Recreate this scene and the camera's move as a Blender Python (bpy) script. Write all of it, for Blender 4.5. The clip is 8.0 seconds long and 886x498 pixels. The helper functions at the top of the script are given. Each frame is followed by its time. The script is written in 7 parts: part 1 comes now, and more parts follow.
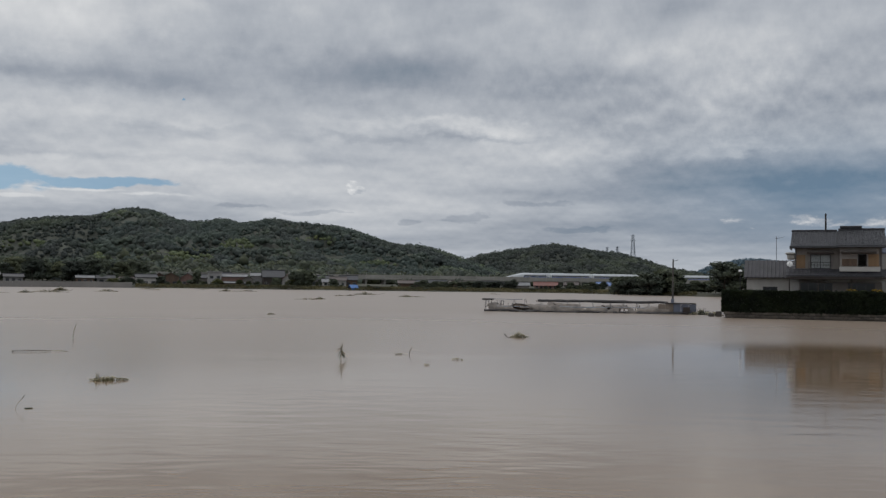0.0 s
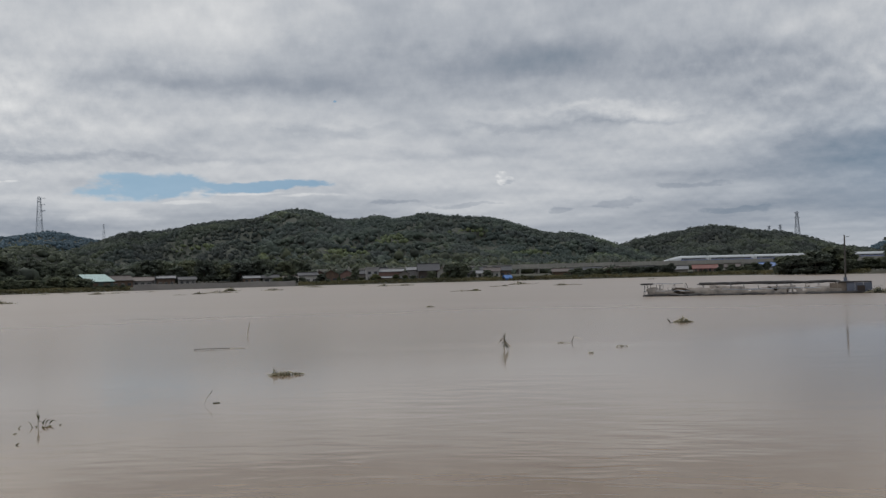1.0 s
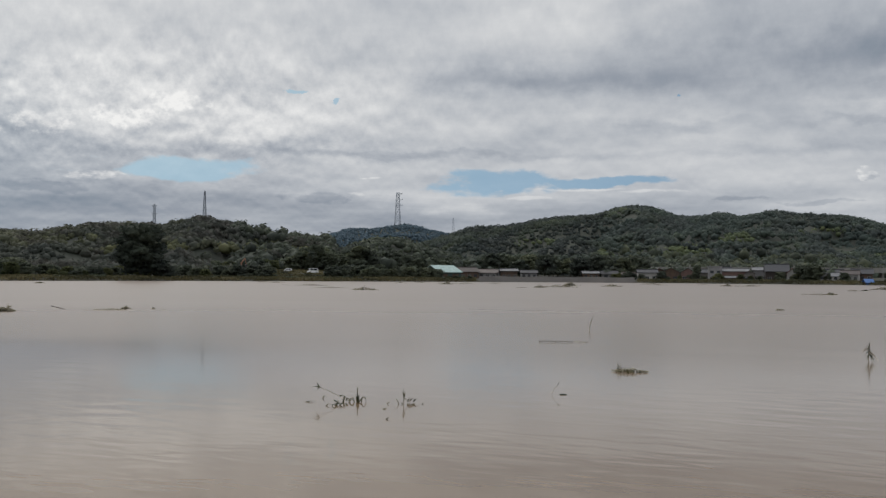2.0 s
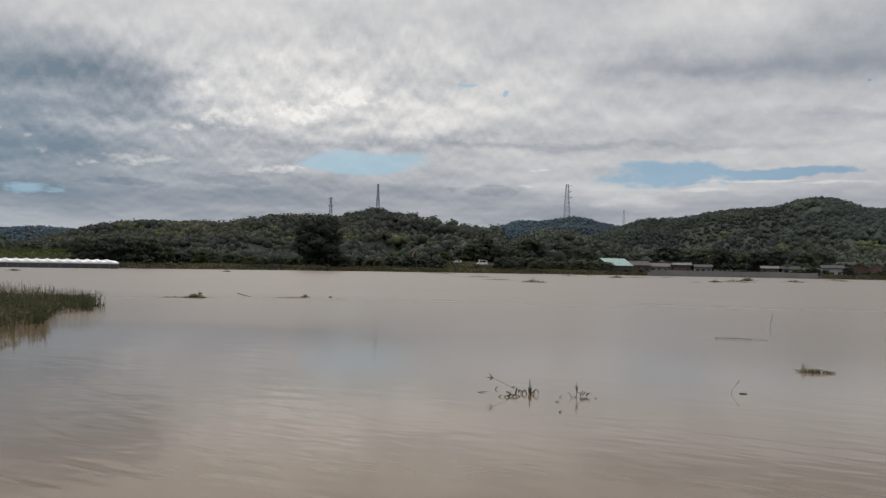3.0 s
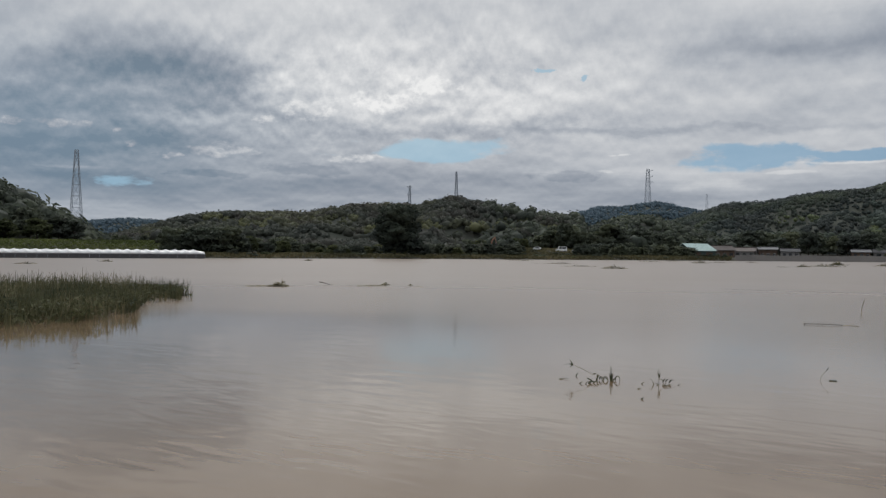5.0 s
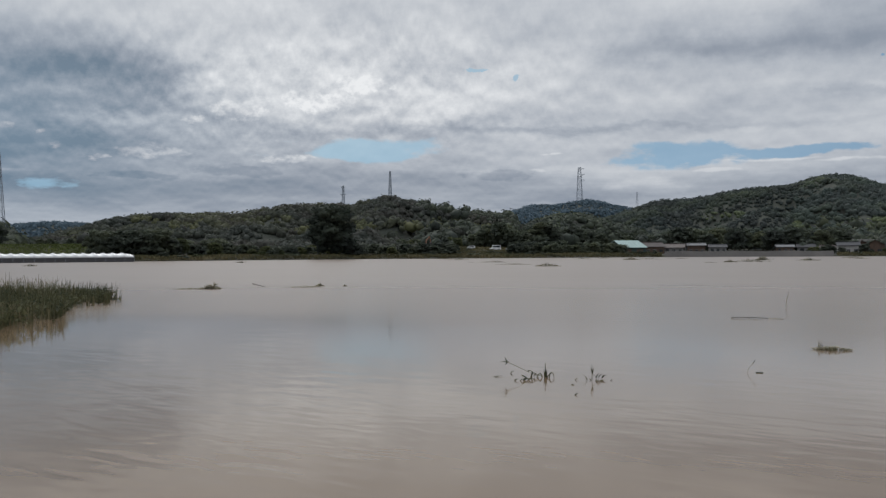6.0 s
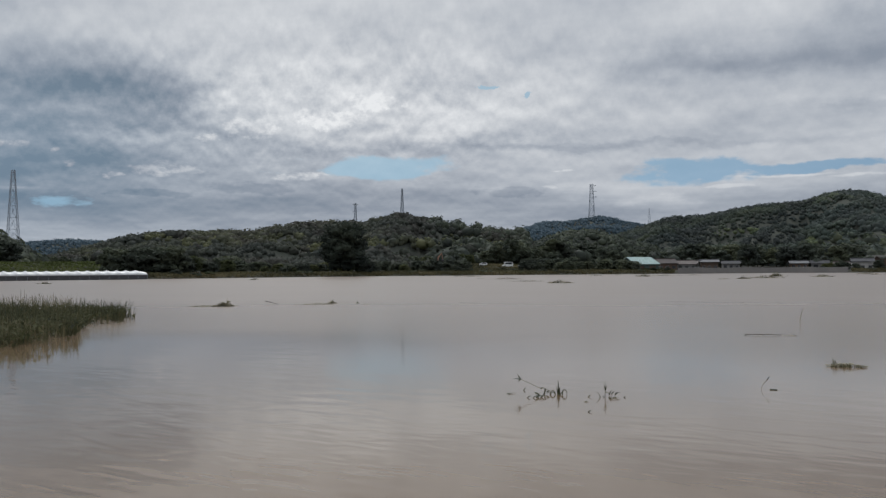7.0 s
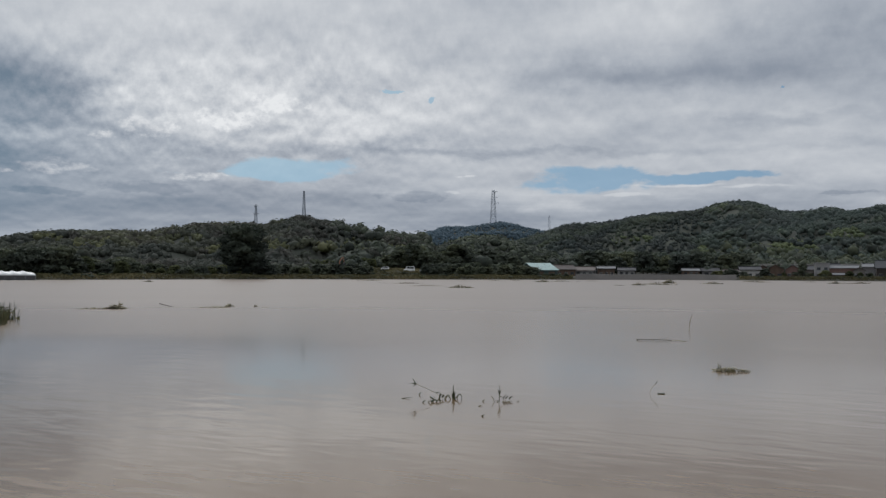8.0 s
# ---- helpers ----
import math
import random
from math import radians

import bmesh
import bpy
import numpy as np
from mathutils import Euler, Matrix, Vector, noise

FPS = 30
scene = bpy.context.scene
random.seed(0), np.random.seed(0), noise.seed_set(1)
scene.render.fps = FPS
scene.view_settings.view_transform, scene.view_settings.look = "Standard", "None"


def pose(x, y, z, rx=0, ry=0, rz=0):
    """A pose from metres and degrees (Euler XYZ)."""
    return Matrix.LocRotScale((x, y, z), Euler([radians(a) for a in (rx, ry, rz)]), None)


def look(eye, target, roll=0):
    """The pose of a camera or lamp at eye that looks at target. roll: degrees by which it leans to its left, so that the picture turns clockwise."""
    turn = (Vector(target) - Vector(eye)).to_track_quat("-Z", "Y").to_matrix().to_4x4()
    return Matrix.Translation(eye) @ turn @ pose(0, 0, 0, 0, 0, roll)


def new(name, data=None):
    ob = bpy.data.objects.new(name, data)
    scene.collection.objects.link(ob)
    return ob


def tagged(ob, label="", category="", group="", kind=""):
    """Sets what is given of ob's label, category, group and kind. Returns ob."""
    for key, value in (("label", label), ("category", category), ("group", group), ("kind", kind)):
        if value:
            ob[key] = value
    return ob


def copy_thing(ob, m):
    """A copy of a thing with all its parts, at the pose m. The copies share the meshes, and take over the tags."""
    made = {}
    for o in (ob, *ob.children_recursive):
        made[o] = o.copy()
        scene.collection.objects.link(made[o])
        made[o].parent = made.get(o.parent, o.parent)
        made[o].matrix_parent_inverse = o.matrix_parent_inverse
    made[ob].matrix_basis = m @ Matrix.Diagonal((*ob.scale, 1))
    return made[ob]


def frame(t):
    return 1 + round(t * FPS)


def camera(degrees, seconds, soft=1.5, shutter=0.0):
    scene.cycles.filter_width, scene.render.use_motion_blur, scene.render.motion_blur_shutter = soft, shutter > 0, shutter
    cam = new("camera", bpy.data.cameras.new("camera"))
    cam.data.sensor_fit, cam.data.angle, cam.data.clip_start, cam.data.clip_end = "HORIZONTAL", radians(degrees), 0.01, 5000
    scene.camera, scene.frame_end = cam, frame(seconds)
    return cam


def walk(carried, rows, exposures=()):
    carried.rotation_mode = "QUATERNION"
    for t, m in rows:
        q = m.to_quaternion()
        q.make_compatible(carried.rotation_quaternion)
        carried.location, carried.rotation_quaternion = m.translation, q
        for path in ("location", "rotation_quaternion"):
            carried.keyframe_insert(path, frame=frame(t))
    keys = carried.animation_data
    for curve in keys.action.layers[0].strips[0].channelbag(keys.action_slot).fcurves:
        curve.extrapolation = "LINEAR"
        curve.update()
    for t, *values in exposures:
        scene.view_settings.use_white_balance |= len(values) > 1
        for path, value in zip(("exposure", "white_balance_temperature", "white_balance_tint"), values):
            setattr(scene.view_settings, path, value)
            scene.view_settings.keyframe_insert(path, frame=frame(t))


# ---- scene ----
cam = camera(50.18, 8.0, soft=1.35)
PATH = [
    (0.0, pose(0.003, 0.004, 2.599, 92.20, -0.75, -0.00)),
    (0.5, pose(-0.054, -0.000, 2.598, 92.04, -0.40, 1.73)),
    (0.8, pose(-0.118, -0.085, 2.608, 91.87, 0.78, 5.18)),
    (1.0, pose(-0.214, -0.031, 2.596, 91.64, 1.45, 9.27)),
    (1.2, pose(-0.274, 0.012, 2.609, 91.34, 2.14, 14.06)),
    (1.5, pose(-0.312, -0.092, 2.601, 91.69, 1.43, 20.88)),
    (1.8, pose(-0.400, -0.093, 2.595, 91.86, -0.26, 26.57)),
    (2.0, pose(-0.389, -0.173, 2.602, 91.58, -0.44, 29.54)),
    (2.2, pose(-0.390, -0.232, 2.602, 91.49, -0.15, 32.13)),
    (3.3, pose(-0.474, -0.249, 2.596, 90.80, -1.34, 41.57)),
    (3.5, pose(-0.466, -0.279, 2.587, 90.73, -1.19, 42.60)),
    (4.0, pose(-0.485, -0.331, 2.584, 90.39, -0.41, 45.30)),
    (4.2, pose(-0.470, -0.325, 2.592, 90.41, -0.34, 45.99)),
    (5.3, pose(-0.446, -0.236, 2.591, 89.79, -0.26, 42.63)),
    (5.5, pose(-0.446, -0.240, 2.595, 89.64, 0.13, 41.17)),
    (6.0, pose(-0.440, -0.238, 2.591, 90.14, 0.23, 40.54)),
    (6.5, pose(-0.434, -0.255, 2.598, 90.29, 0.24, 40.88)),
    (7.0, pose(-0.401, -0.303, 2.597, 91.17, 0.34, 41.27)),
    (7.5, pose(-0.356, -0.289, 2.598, 91.50, -0.02, 39.78)),
    (8.0, pose(-0.333, -0.222, 2.602, 91.42, -0.27, 35.34)),
]
walk(cam, PATH, ((0.0, 0.0, 6460, 10), (1.5, 0.0, 6480, 10), (2.2, 0.0, 6510, 10), (3.4, -0.02, 6720, 11), (4.2, -0.03, 6730, 11), (5.4, -0.04, 6310, 10), (6.5, -0.06, 6270, 10), (8.0, -0.1, 6250, 10)))

# ---- world, sun ----
SUN_AZ, SUN_EL = 52.0, 46.0


class Nodes:
    """Short-hand for building a node tree."""

    def __init__(self, tree):
        self.t = tree

    def add(self, kind, **kw):
        n = self.t.nodes.new(kind)
        for k, v in kw.items():
            setattr(n, k, v)
        return n

    def put(self, sock, v):
        if isinstance(v, bpy.types.NodeSocket):
            self.t.links.new(v, sock)
        else:
            sock.default_value = v

    def math(self, op, a, b=0.0, c=0.0):
        n = self.add("ShaderNodeMath", operation=op)
        for i, v in enumerate((a, b, c)):
            self.put(n.inputs[i], v)
        return n.outputs[0]

    def noise(self, vec, scale, detail=4.0, rough=0.55, distort=0.0):
        n = self.add("ShaderNodeTexNoise")
        if vec is not None:
            self.put(n.inputs["Vector"], vec)
        n.inputs["Scale"].default_value = scale
        n.inputs["Detail"].default_value = detail
        n.inputs["Roughness"].default_value = rough
        n.inputs["Distortion"].default_value = distort
        return n.outputs["Fac"]

    def ramp(self, fac, stops, smooth=False):
        n = self.add("ShaderNodeValToRGB")
        cr = n.color_ramp
        cr.interpolation = "EASE" if smooth else "LINEAR"
        while len(cr.elements) < len(stops):
            cr.elements.new(0.5)
        for e, (p, c) in zip(cr.elements, stops):
            e.position = p
            e.color = (*c, 1) if isinstance(c, tuple) else (c, c, c, 1)
        self.put(n.inputs[0], fac)
        return n.outputs[0]

    def mix(self, fac, a, b, blend="MIX"):
        n = self.add("ShaderNodeMix", data_type="RGBA", blend_type=blend)
        self.put(n.inputs["Factor"], fac)
        for s, v in ((n.inputs[6], a), (n.inputs[7], b)):
            self.put(s, (*v, 1) if isinstance(v, tuple) else v)
        return n.outputs[2]

    def xyz(self, x, y, z=0.0):
        n = self.add("ShaderNodeCombineXYZ")
        for i, v in enumerate((x, y, z)):
            self.put(n.inputs[i], v)
        return n.outputs[0]

    def split(self, v):
        n = self.add("ShaderNodeSeparateXYZ")
        self.put(n.inputs[0], v)
        return n.outputs

    def bell(self, az, el, a0, e0, wa, we):
        """A soft hump in azimuth and elevation, in degrees."""
        u = self.math("POWER", self.math("ABSOLUTE", self.math("MULTIPLY", self.math("SUBTRACT", az, a0), 1 / wa)), 2.0)
        v = self.math("POWER", self.math("ABSOLUTE", self.math("MULTIPLY", self.math("SUBTRACT", el, e0), 1 / we)), 2.0)
        return self.math("EXPONENT", self.math("MULTIPLY", self.math("ADD", u, v), -1.0))


world = bpy.data.worlds.new("world")
scene.world = world
world.use_nodes = True
wt = world.node_tree
wt.nodes.clear()
W = Nodes(wt)
coord = W.add("ShaderNodeTexCoord").outputs["Generated"]
wx, wy, wz = W.split(coord)
DEG = 180 / math.pi
elev = W.math("MULTIPLY", W.math("ARCSINE", wz), DEG)
azim = W.math("MULTIPLY", W.math("ARCTAN2", W.math("MULTIPLY", wx, -1.0), wy), DEG)
# height above the skyline on a stretched scale: a level cloud deck crowds together towards the horizon
rise = W.math("MULTIPLY", W.math("LOGARITHM", W.math("ADD", W.math("MAXIMUM", elev, 0.0), 2.0), math.e), 4.0)


def deck(ka, kr, seed, scale, detail, rough, tilt=0.0, up=0.0):
    """Cloud noise over azimuth and height; tilt leans its streaks, up reads it a little higher."""
    v = W.math("ADD", W.math("MULTIPLY", W.math("ADD", rise, up), kr), W.math("MULTIPLY", azim, tilt))
    return W.noise(W.xyz(W.math("MULTIPLY", azim, ka), v, seed), scale, detail, rough)


def centred(n):
    return W.math("SUBTRACT", n, 0.5)


def gain(n, k):
    return W.math("MULTIPLY", n, k)


def add(*terms):
    t = terms[0]
    for u in terms[1:]:
        t = W.math("ADD", t, u)
    return t


drift = centred(deck(0.16, 0.75, 9.0, 1.5, 7.0, 0.58))
drift2 = centred(deck(0.16, 0.75, 21.0, 1.5, 7.0, 0.58))
fibre = centred(deck(0.085, 1.15, 4.0, 1.2, 7.0, 0.52, 0.006))
broad = centred(deck(0.05, 0.42, 33.0, 1.0, 4.0, 0.5))
mottle = centred(deck(0.24, 0.95, 13.0, 1.2, 8.0, 0.55))
lump = deck(0.34, 1.05, 70.0, 1.0, 9.0, 0.56)
lump_up = deck(0.34, 1.05, 70.0, 1.0, 9.0, 0.56, 0.0, 0.16)
lit = W.math("SUBTRACT", lump, lump_up)
puff = centred(deck(0.62, 2.0, 5.0, 1.2, 7.0, 0.60))
puff_up = centred(deck(0.62, 2.0, 5.0, 1.2, 7.0, 0.60, 0.0, 0.10))
# the lumps stand out in the sunlit part of the deck and melt into a veil elsewhere
shown = add(gain(W.bell(azim, elev, 47, 9.5, 13, 4.0), 0.85), gain(W.bell(azim, elev, 64, 8.0, 9, 4.0), 0.45), gain(W.bell(azim, elev, -16, 10.0, 13, 3.5), 0.30), 0.20)
tone = add(0.525, gain(broad, 0.26), gain(fibre, 0.30), gain(mottle, 0.14), gain(W.math("MULTIPLY", lit, shown), 1.15))
# overhead, unseen: brightness added towards the veiled sun, darkness added to dim the water
tone = add(tone, gain(W.bell(azim, elev, 50, 32, 38, 14), 0.20), gain(W.bell(azim, elev, -25, 26, 36, 13), -0.20), gain(W.bell(azim, elev, 84, 20, 18, 12), -0.24))
# and greyer low down, through more air
tone = add(tone, gain(W.bell(azim, elev, 25, 3.0, 200, 2.8), -0.075), gain(W.bell(azim, elev, 63, 4.4, 8, 1.6), -0.07))
az_w = add(azim, gain(drift, 11.0))
el_w = add(elev, gain(W.math("MULTIPLY", drift2, W.math("MINIMUM", elev, 9.0)), 0.42))
# the heavier and the brighter masses: azimuth, elevation, half-widths, strength
HEAVY_WEST = ((62.0, 10.4, 5.0, 1.5, -0.27), (57.0, 10.1, 3.6, 1.2, -0.13), (66.0, 8.3, 7.0, 0.9, -0.18), (64.0, 6.6, 8.5, 1.4, -0.27), (69.0, 4.8, 8.0, 1.6, -0.17), (60.0, 3.0, 9.0, 1.2, -0.10), (56.0, 4.2, 6.5, 0.7, -0.10), (46.5, 4.3, 7.0, 0.8, -0.11), (39.0, 7.2, 14.0, 0.30, -0.08), (70.0, 12.0, 5.0, 2.5, 0.05), (36.5, 4.3, 4.0, 0.6, -0.07))
HEAVY_MIDDLE = ((24.0, 11.6, 7.5, 0.75, -0.13), (24.0, 7.8, 6.0, 0.7, -0.05), (11.0, 12.4, 9.0, 1.9, -0.13), (3.0, 12.6, 7.0, 1.2, -0.08), (15.5, 8.6, 4.5, 0.35, -0.07), (4.5, 8.6, 4.0, 0.28, -0.08), (-1.5, 8.9, 3.0, 0.25, -0.09), (30.0, 7.3, 10.0, 0.25, -0.06), (10.0, 7.2, 8.0, 0.3, -0.05))
HEAVY_EAST = ((-21.0, 5.8, 7.5, 1.4, -0.33), (-14.0, 7.4, 6.0, 1.0, -0.16), (-10.0, 5.6, 6.0, 0.7, -0.09), (-18.0, 9.8, 9.0, 1.2, -0.10), (-8.0, 12.0, 5.0, 1.0, -0.08), (-18.0, 3.6, 9.0, 1.2, -0.10), (-23.0, 11.5, 4.0, 2.0, -0.05))
BRIGHT = ((49.0, 9.4, 6.0, 1.6, 0.17), (44.0, 12.3, 9.0, 1.8, 0.10), (41.0, 9.0, 7.0, 1.3, 0.07), (55.0, 13.2, 9.0, 1.5, 0.05), (20.0, 14.6, 7.0, 1.5, 0.07), (-1.0, 9.7, 6.5, 0.35, 0.11), (-18.0, 14.6, 8.0, 1.6, 0.08), (20.0, 9.2, 8.0, 0.6, 0.03), (-18.0, 8.2, 3.5, 0.25, 0.09), (20.0, 4.8, 6.0, 0.4, 0.06), (12.0, 5.8, 8.0, 1.0, 0.05), (5.0, 4.0, 9.0, 0.7, 0.06), (28.5, 4.0, 2.5, 0.30, 0.13), (33.0, 3.4, 7.0, 0.9, -0.10), (22.0, 4.0, 6.0, 0.5, -0.05))
for group in (HEAVY_WEST, HEAVY_MIDDLE, HEAVY_EAST, BRIGHT):
    for a0, e0, wa, we, k in group:
        tone = add(tone, gain(W.bell(az_w, el_w, a0, e0, wa, we), k))


def gathered(spots, az_, el_):
    """The highest of several soft humps."""
    top = None
    for a0, e0, wa, we, *k in spots:
        h = W.bell(az_, el_, a0, e0, wa, we)
        h = gain(h, k[0]) if k else h
        top = h if top is None else W.math("MAXIMUM", top, h)
    return top


def ragged(hump, k):
    """A hump whose outline is frayed; nothing grows where there is none."""
    return add(hump, W.math("MULTIPLY", gain(puff, k), W.math("MINIMUM", gain(hump, 3.0), 1.0)))


az_s = add(azim, gain(drift, 6.0))
el_s = add(elev, gain(drift2, 1.5))
# small ragged grey cloudlets low over the hills
SCUD = ((1.9, 3.95, 0.8, 0.24), (-1.5, 4.1, 1.5, 0.26), (-8.3, 3.35, 2.0, 0.24), (12.2, 4.5, 2.0, 0.14), (5.7, 5.45, 0.5, 0.14), (7.5, 4.2, 2.0, 0.12), (-5.2, 5.0, 2.2, 0.25), (37.5, 4.6, 2.6, 0.35), (52.5, 4.9, 2.6, 0.4), (58.0, 4.5, 2.2, 0.35))
scud = W.ramp(ragged(gathered(SCUD, az_s, el_s), 1.6), ((0.36, 0.0), (0.66, 1.0)))
tone = W.math("SUBTRACT", tone, gain(scud, 0.085))
# crisp sunlit heads before the deck, brighter on top than beneath
HEADS = ((52.6, 8.1, 1.9, 0.55), (55.0, 7.6, 1.0, 0.30), (48.5, 8.9, 2.4, 0.6), (45.5, 9.8, 2.0, 0.5), (57.4, 5.95, 2.0, 0.34), (50.5, 5.7, 1.5, 0.36), (69.0, 7.0, 1.0, 0.26), (66.2, 7.15, 1.2, 0.24), (64.3, 6.8, 0.45, 0.32), (62.8, 6.1, 0.4, 0.28), (60.5, 5.6, 0.4, 0.22), (6.0, 5.75, 0.62, 0.36), (-21.3, 3.95, 1.5, 0.36), (-24.2, 3.95, 1.2, 0.3), (-16.8, 3.9, 0.9, 0.2))
heads = W.ramp(ragged(gathered(HEADS, az_s, el_s), 2.2), ((0.34, 0.0), (0.62, 0.6), (1.1, 1.0)))
heads = W.math("MULTIPLY", heads, W.math("MINIMUM", 1.0, W.math("MAXIMUM", add(0.62, gain(W.math("SUBTRACT", puff, puff_up), 4.0)), 0.15)))
tone = add(tone, gain(heads, 0.22))
# thin bright bars of cloud
BARS = ((34.8, 4.9, 1.2, 0.11), (34.4, 5.8, 0.6, 0.08), (21.6, 5.2, 2.6, 0.10), (17.5, 5.05, 3.0, 0.12), (24.5, 4.7, 2.0, 0.12), (66.0, 4.6, 2.4, 0.10))
bars = W.ramp(ragged(gathered(BARS, az_s, add(elev, gain(drift2, 0.5))), 1.4), ((0.36, 0.0), (0.9, 1.0)))
tone = add(tone, gain(bars, 0.11))
cloud = W.ramp(tone, ((0.16, (0.165, 0.215, 0.275)), (0.34, (0.315, 0.348, 0.400)), (0.48, (0.462, 0.490, 0.530)),
                      (0.62, (0.640, 0.655, 0.672)), (0.84, (0.92, 0.918, 0.905))))
# gaps through which the blue shows
GAPS = ((45.6, 6.15, 5.2, 0.70, 1.0), (26.8, 5.7, 4.0, 0.85, 1.0), (19.5, 5.65, 5.4, 0.36, 0.95), (63.2, 4.0, 3.0, 0.42, 0.68), (37.2, 10.35, 0.55, 0.20, 0.85), (38.9, 10.9, 0.25, 0.12, 0.8), (16.2, 10.6, 0.25, 0.10, 0.8), (-24.0, 5.4, 3.0, 0.8, 0.40))
gap = add(gathered(GAPS, add(azim, gain(drift, 9.0)), add(elev, gain(drift2, 1.7))), gain(fibre, 0.7), gain(mottle, 1.0), gain(puff, 0.35))
gap = W.ramp(gap, ((0.34, 0.0), (0.66, 1.0)), True)
gap = W.math("MULTIPLY", gap, W.math("SUBTRACT", 1.0, W.math("MAXIMUM", bars, heads)))
sky = W.add("ShaderNodeTexSky", sky_type="NISHITA", sun_disc=False, sun_elevation=radians(SUN_EL),
            sun_rotation=radians(-SUN_AZ), air_density=1.0, dust_density=0.5, ozone_density=0.2)
up = W.add("ShaderNodeVectorMath", operation="NORMALIZE")
W.put(up.inputs[0], W.xyz(wx, wy, W.math("ADD", W.math("MAXIMUM", wz, 0.0), 0.45)))
wt.links.new(up.outputs[0], sky.inputs[0])
bg_sky = W.add("ShaderNodeBackground")
bg_cloud = W.add("ShaderNodeBackground")
wt.links.new(W.mix(1.0, sky.outputs[0], (0.80, 1.06, 1.0), "MULTIPLY"), bg_sky.inputs[0])
bg_sky.inputs[1].default_value = 0.085
wt.links.new(cloud, bg_cloud.inputs[0])
# an overcast deck is brightest overhead
zenith = W.ramp(gain(elev, 1 / 90), ((0.20, 0.0), (0.80, 1.0)), True)
wt.links.new(add(0.95, gain(zenith, 1.15)), bg_cloud.inputs[1])
both = W.add("ShaderNodeMixShader")
veil = W.math("ADD", W.math("MULTIPLY", W.bell(azim, elev, -24, 5.5, 11, 3.2), 0.42), W.math("MULTIPLY", W.bell(azim, elev, 68, 7.0, 12, 5.0), 0.17))
veil = W.math("MULTIPLY", veil, W.math("SUBTRACT", 1.0, heads))
wt.links.new(W.math("MAXIMUM", W.math("MULTIPLY", gap, 0.78), veil), both.inputs[0])
wt.links.new(bg_cloud.outputs[0], both.inputs[1])
wt.links.new(bg_sky.outputs[0], both.inputs[2])
wt.links.new(both.outputs[0], W.add("ShaderNodeOutputWorld").inputs[0])

sun = new("sun", bpy.data.lights.new("sun", "SUN"))
sun.data.energy, sun.data.angle, sun.data.color = 0.8, radians(14), (1.0, 0.95, 0.88)
sun.matrix_world = look((-math.sin(radians(SUN_AZ)) * 100, math.cos(radians(SUN_AZ)) * 100, 100 * math.tan(radians(SUN_EL))), (0, 0, 0))

# ---- materials ----
def material(name):
    m = bpy.data.materials.new(name)
    m.use_nodes = True
    n = Nodes(m.node_tree)
    return m, n, m.node_tree.nodes["Principled BSDF"]


def surface(name, a, b, scale=2.0, rough=0.8, fine=20.0, bump=0.3, metal=0.0, spread=0.25, streak=1.0, depth=0.02):
    """A worn surface: two colours mixed by stains, a fine grain, some change from piece to piece, relief."""
    m, n, p = material(name)
    co = n.add("ShaderNodeTexCoord").outputs["Object"]
    mp = n.add("ShaderNodeMapping")
    n.put(mp.inputs[0], co)
    mp.inputs["Scale"].default_value = (1, 1, streak)
    stain = n.noise(mp.outputs[0], scale, 6, 0.6, 0.5)
    grain = n.noise(co, fine, 3, 0.6)
    f = n.math("ADD", n.math("MULTIPLY", stain, 0.75), n.math("MULTIPLY", grain, 0.25))
    col = n.mix(n.ramp(f, ((0.34, 0.0), (0.66, 1.0))), a, b)
    info = n.add("ShaderNodeObjectInfo").outputs["Random"]
    val = n.add("ShaderNodeHueSaturation")
    n.put(val.inputs["Value"], n.math("ADD", n.math("MULTIPLY", info, spread), 1.0 - spread / 2))
    n.put(val.inputs["Color"], col)
    n.put(p.inputs["Base Color"], val.outputs[0])
    n.put(p.inputs["Roughness"], n.math("ADD", n.math("MULTIPLY", stain, 0.2), rough - 0.1))
    p.inputs["Metallic"].default_value = metal
    bp = n.add("ShaderNodeBump")
    bp.inputs["Strength"].default_value, bp.inputs["Distance"].default_value = bump, depth
    n.put(bp.inputs["Height"], n.math("ADD", n.math("MULTIPLY", grain, 0.5), stain))
    n.put(p.inputs["Normal"], bp.outputs[0])
    return m


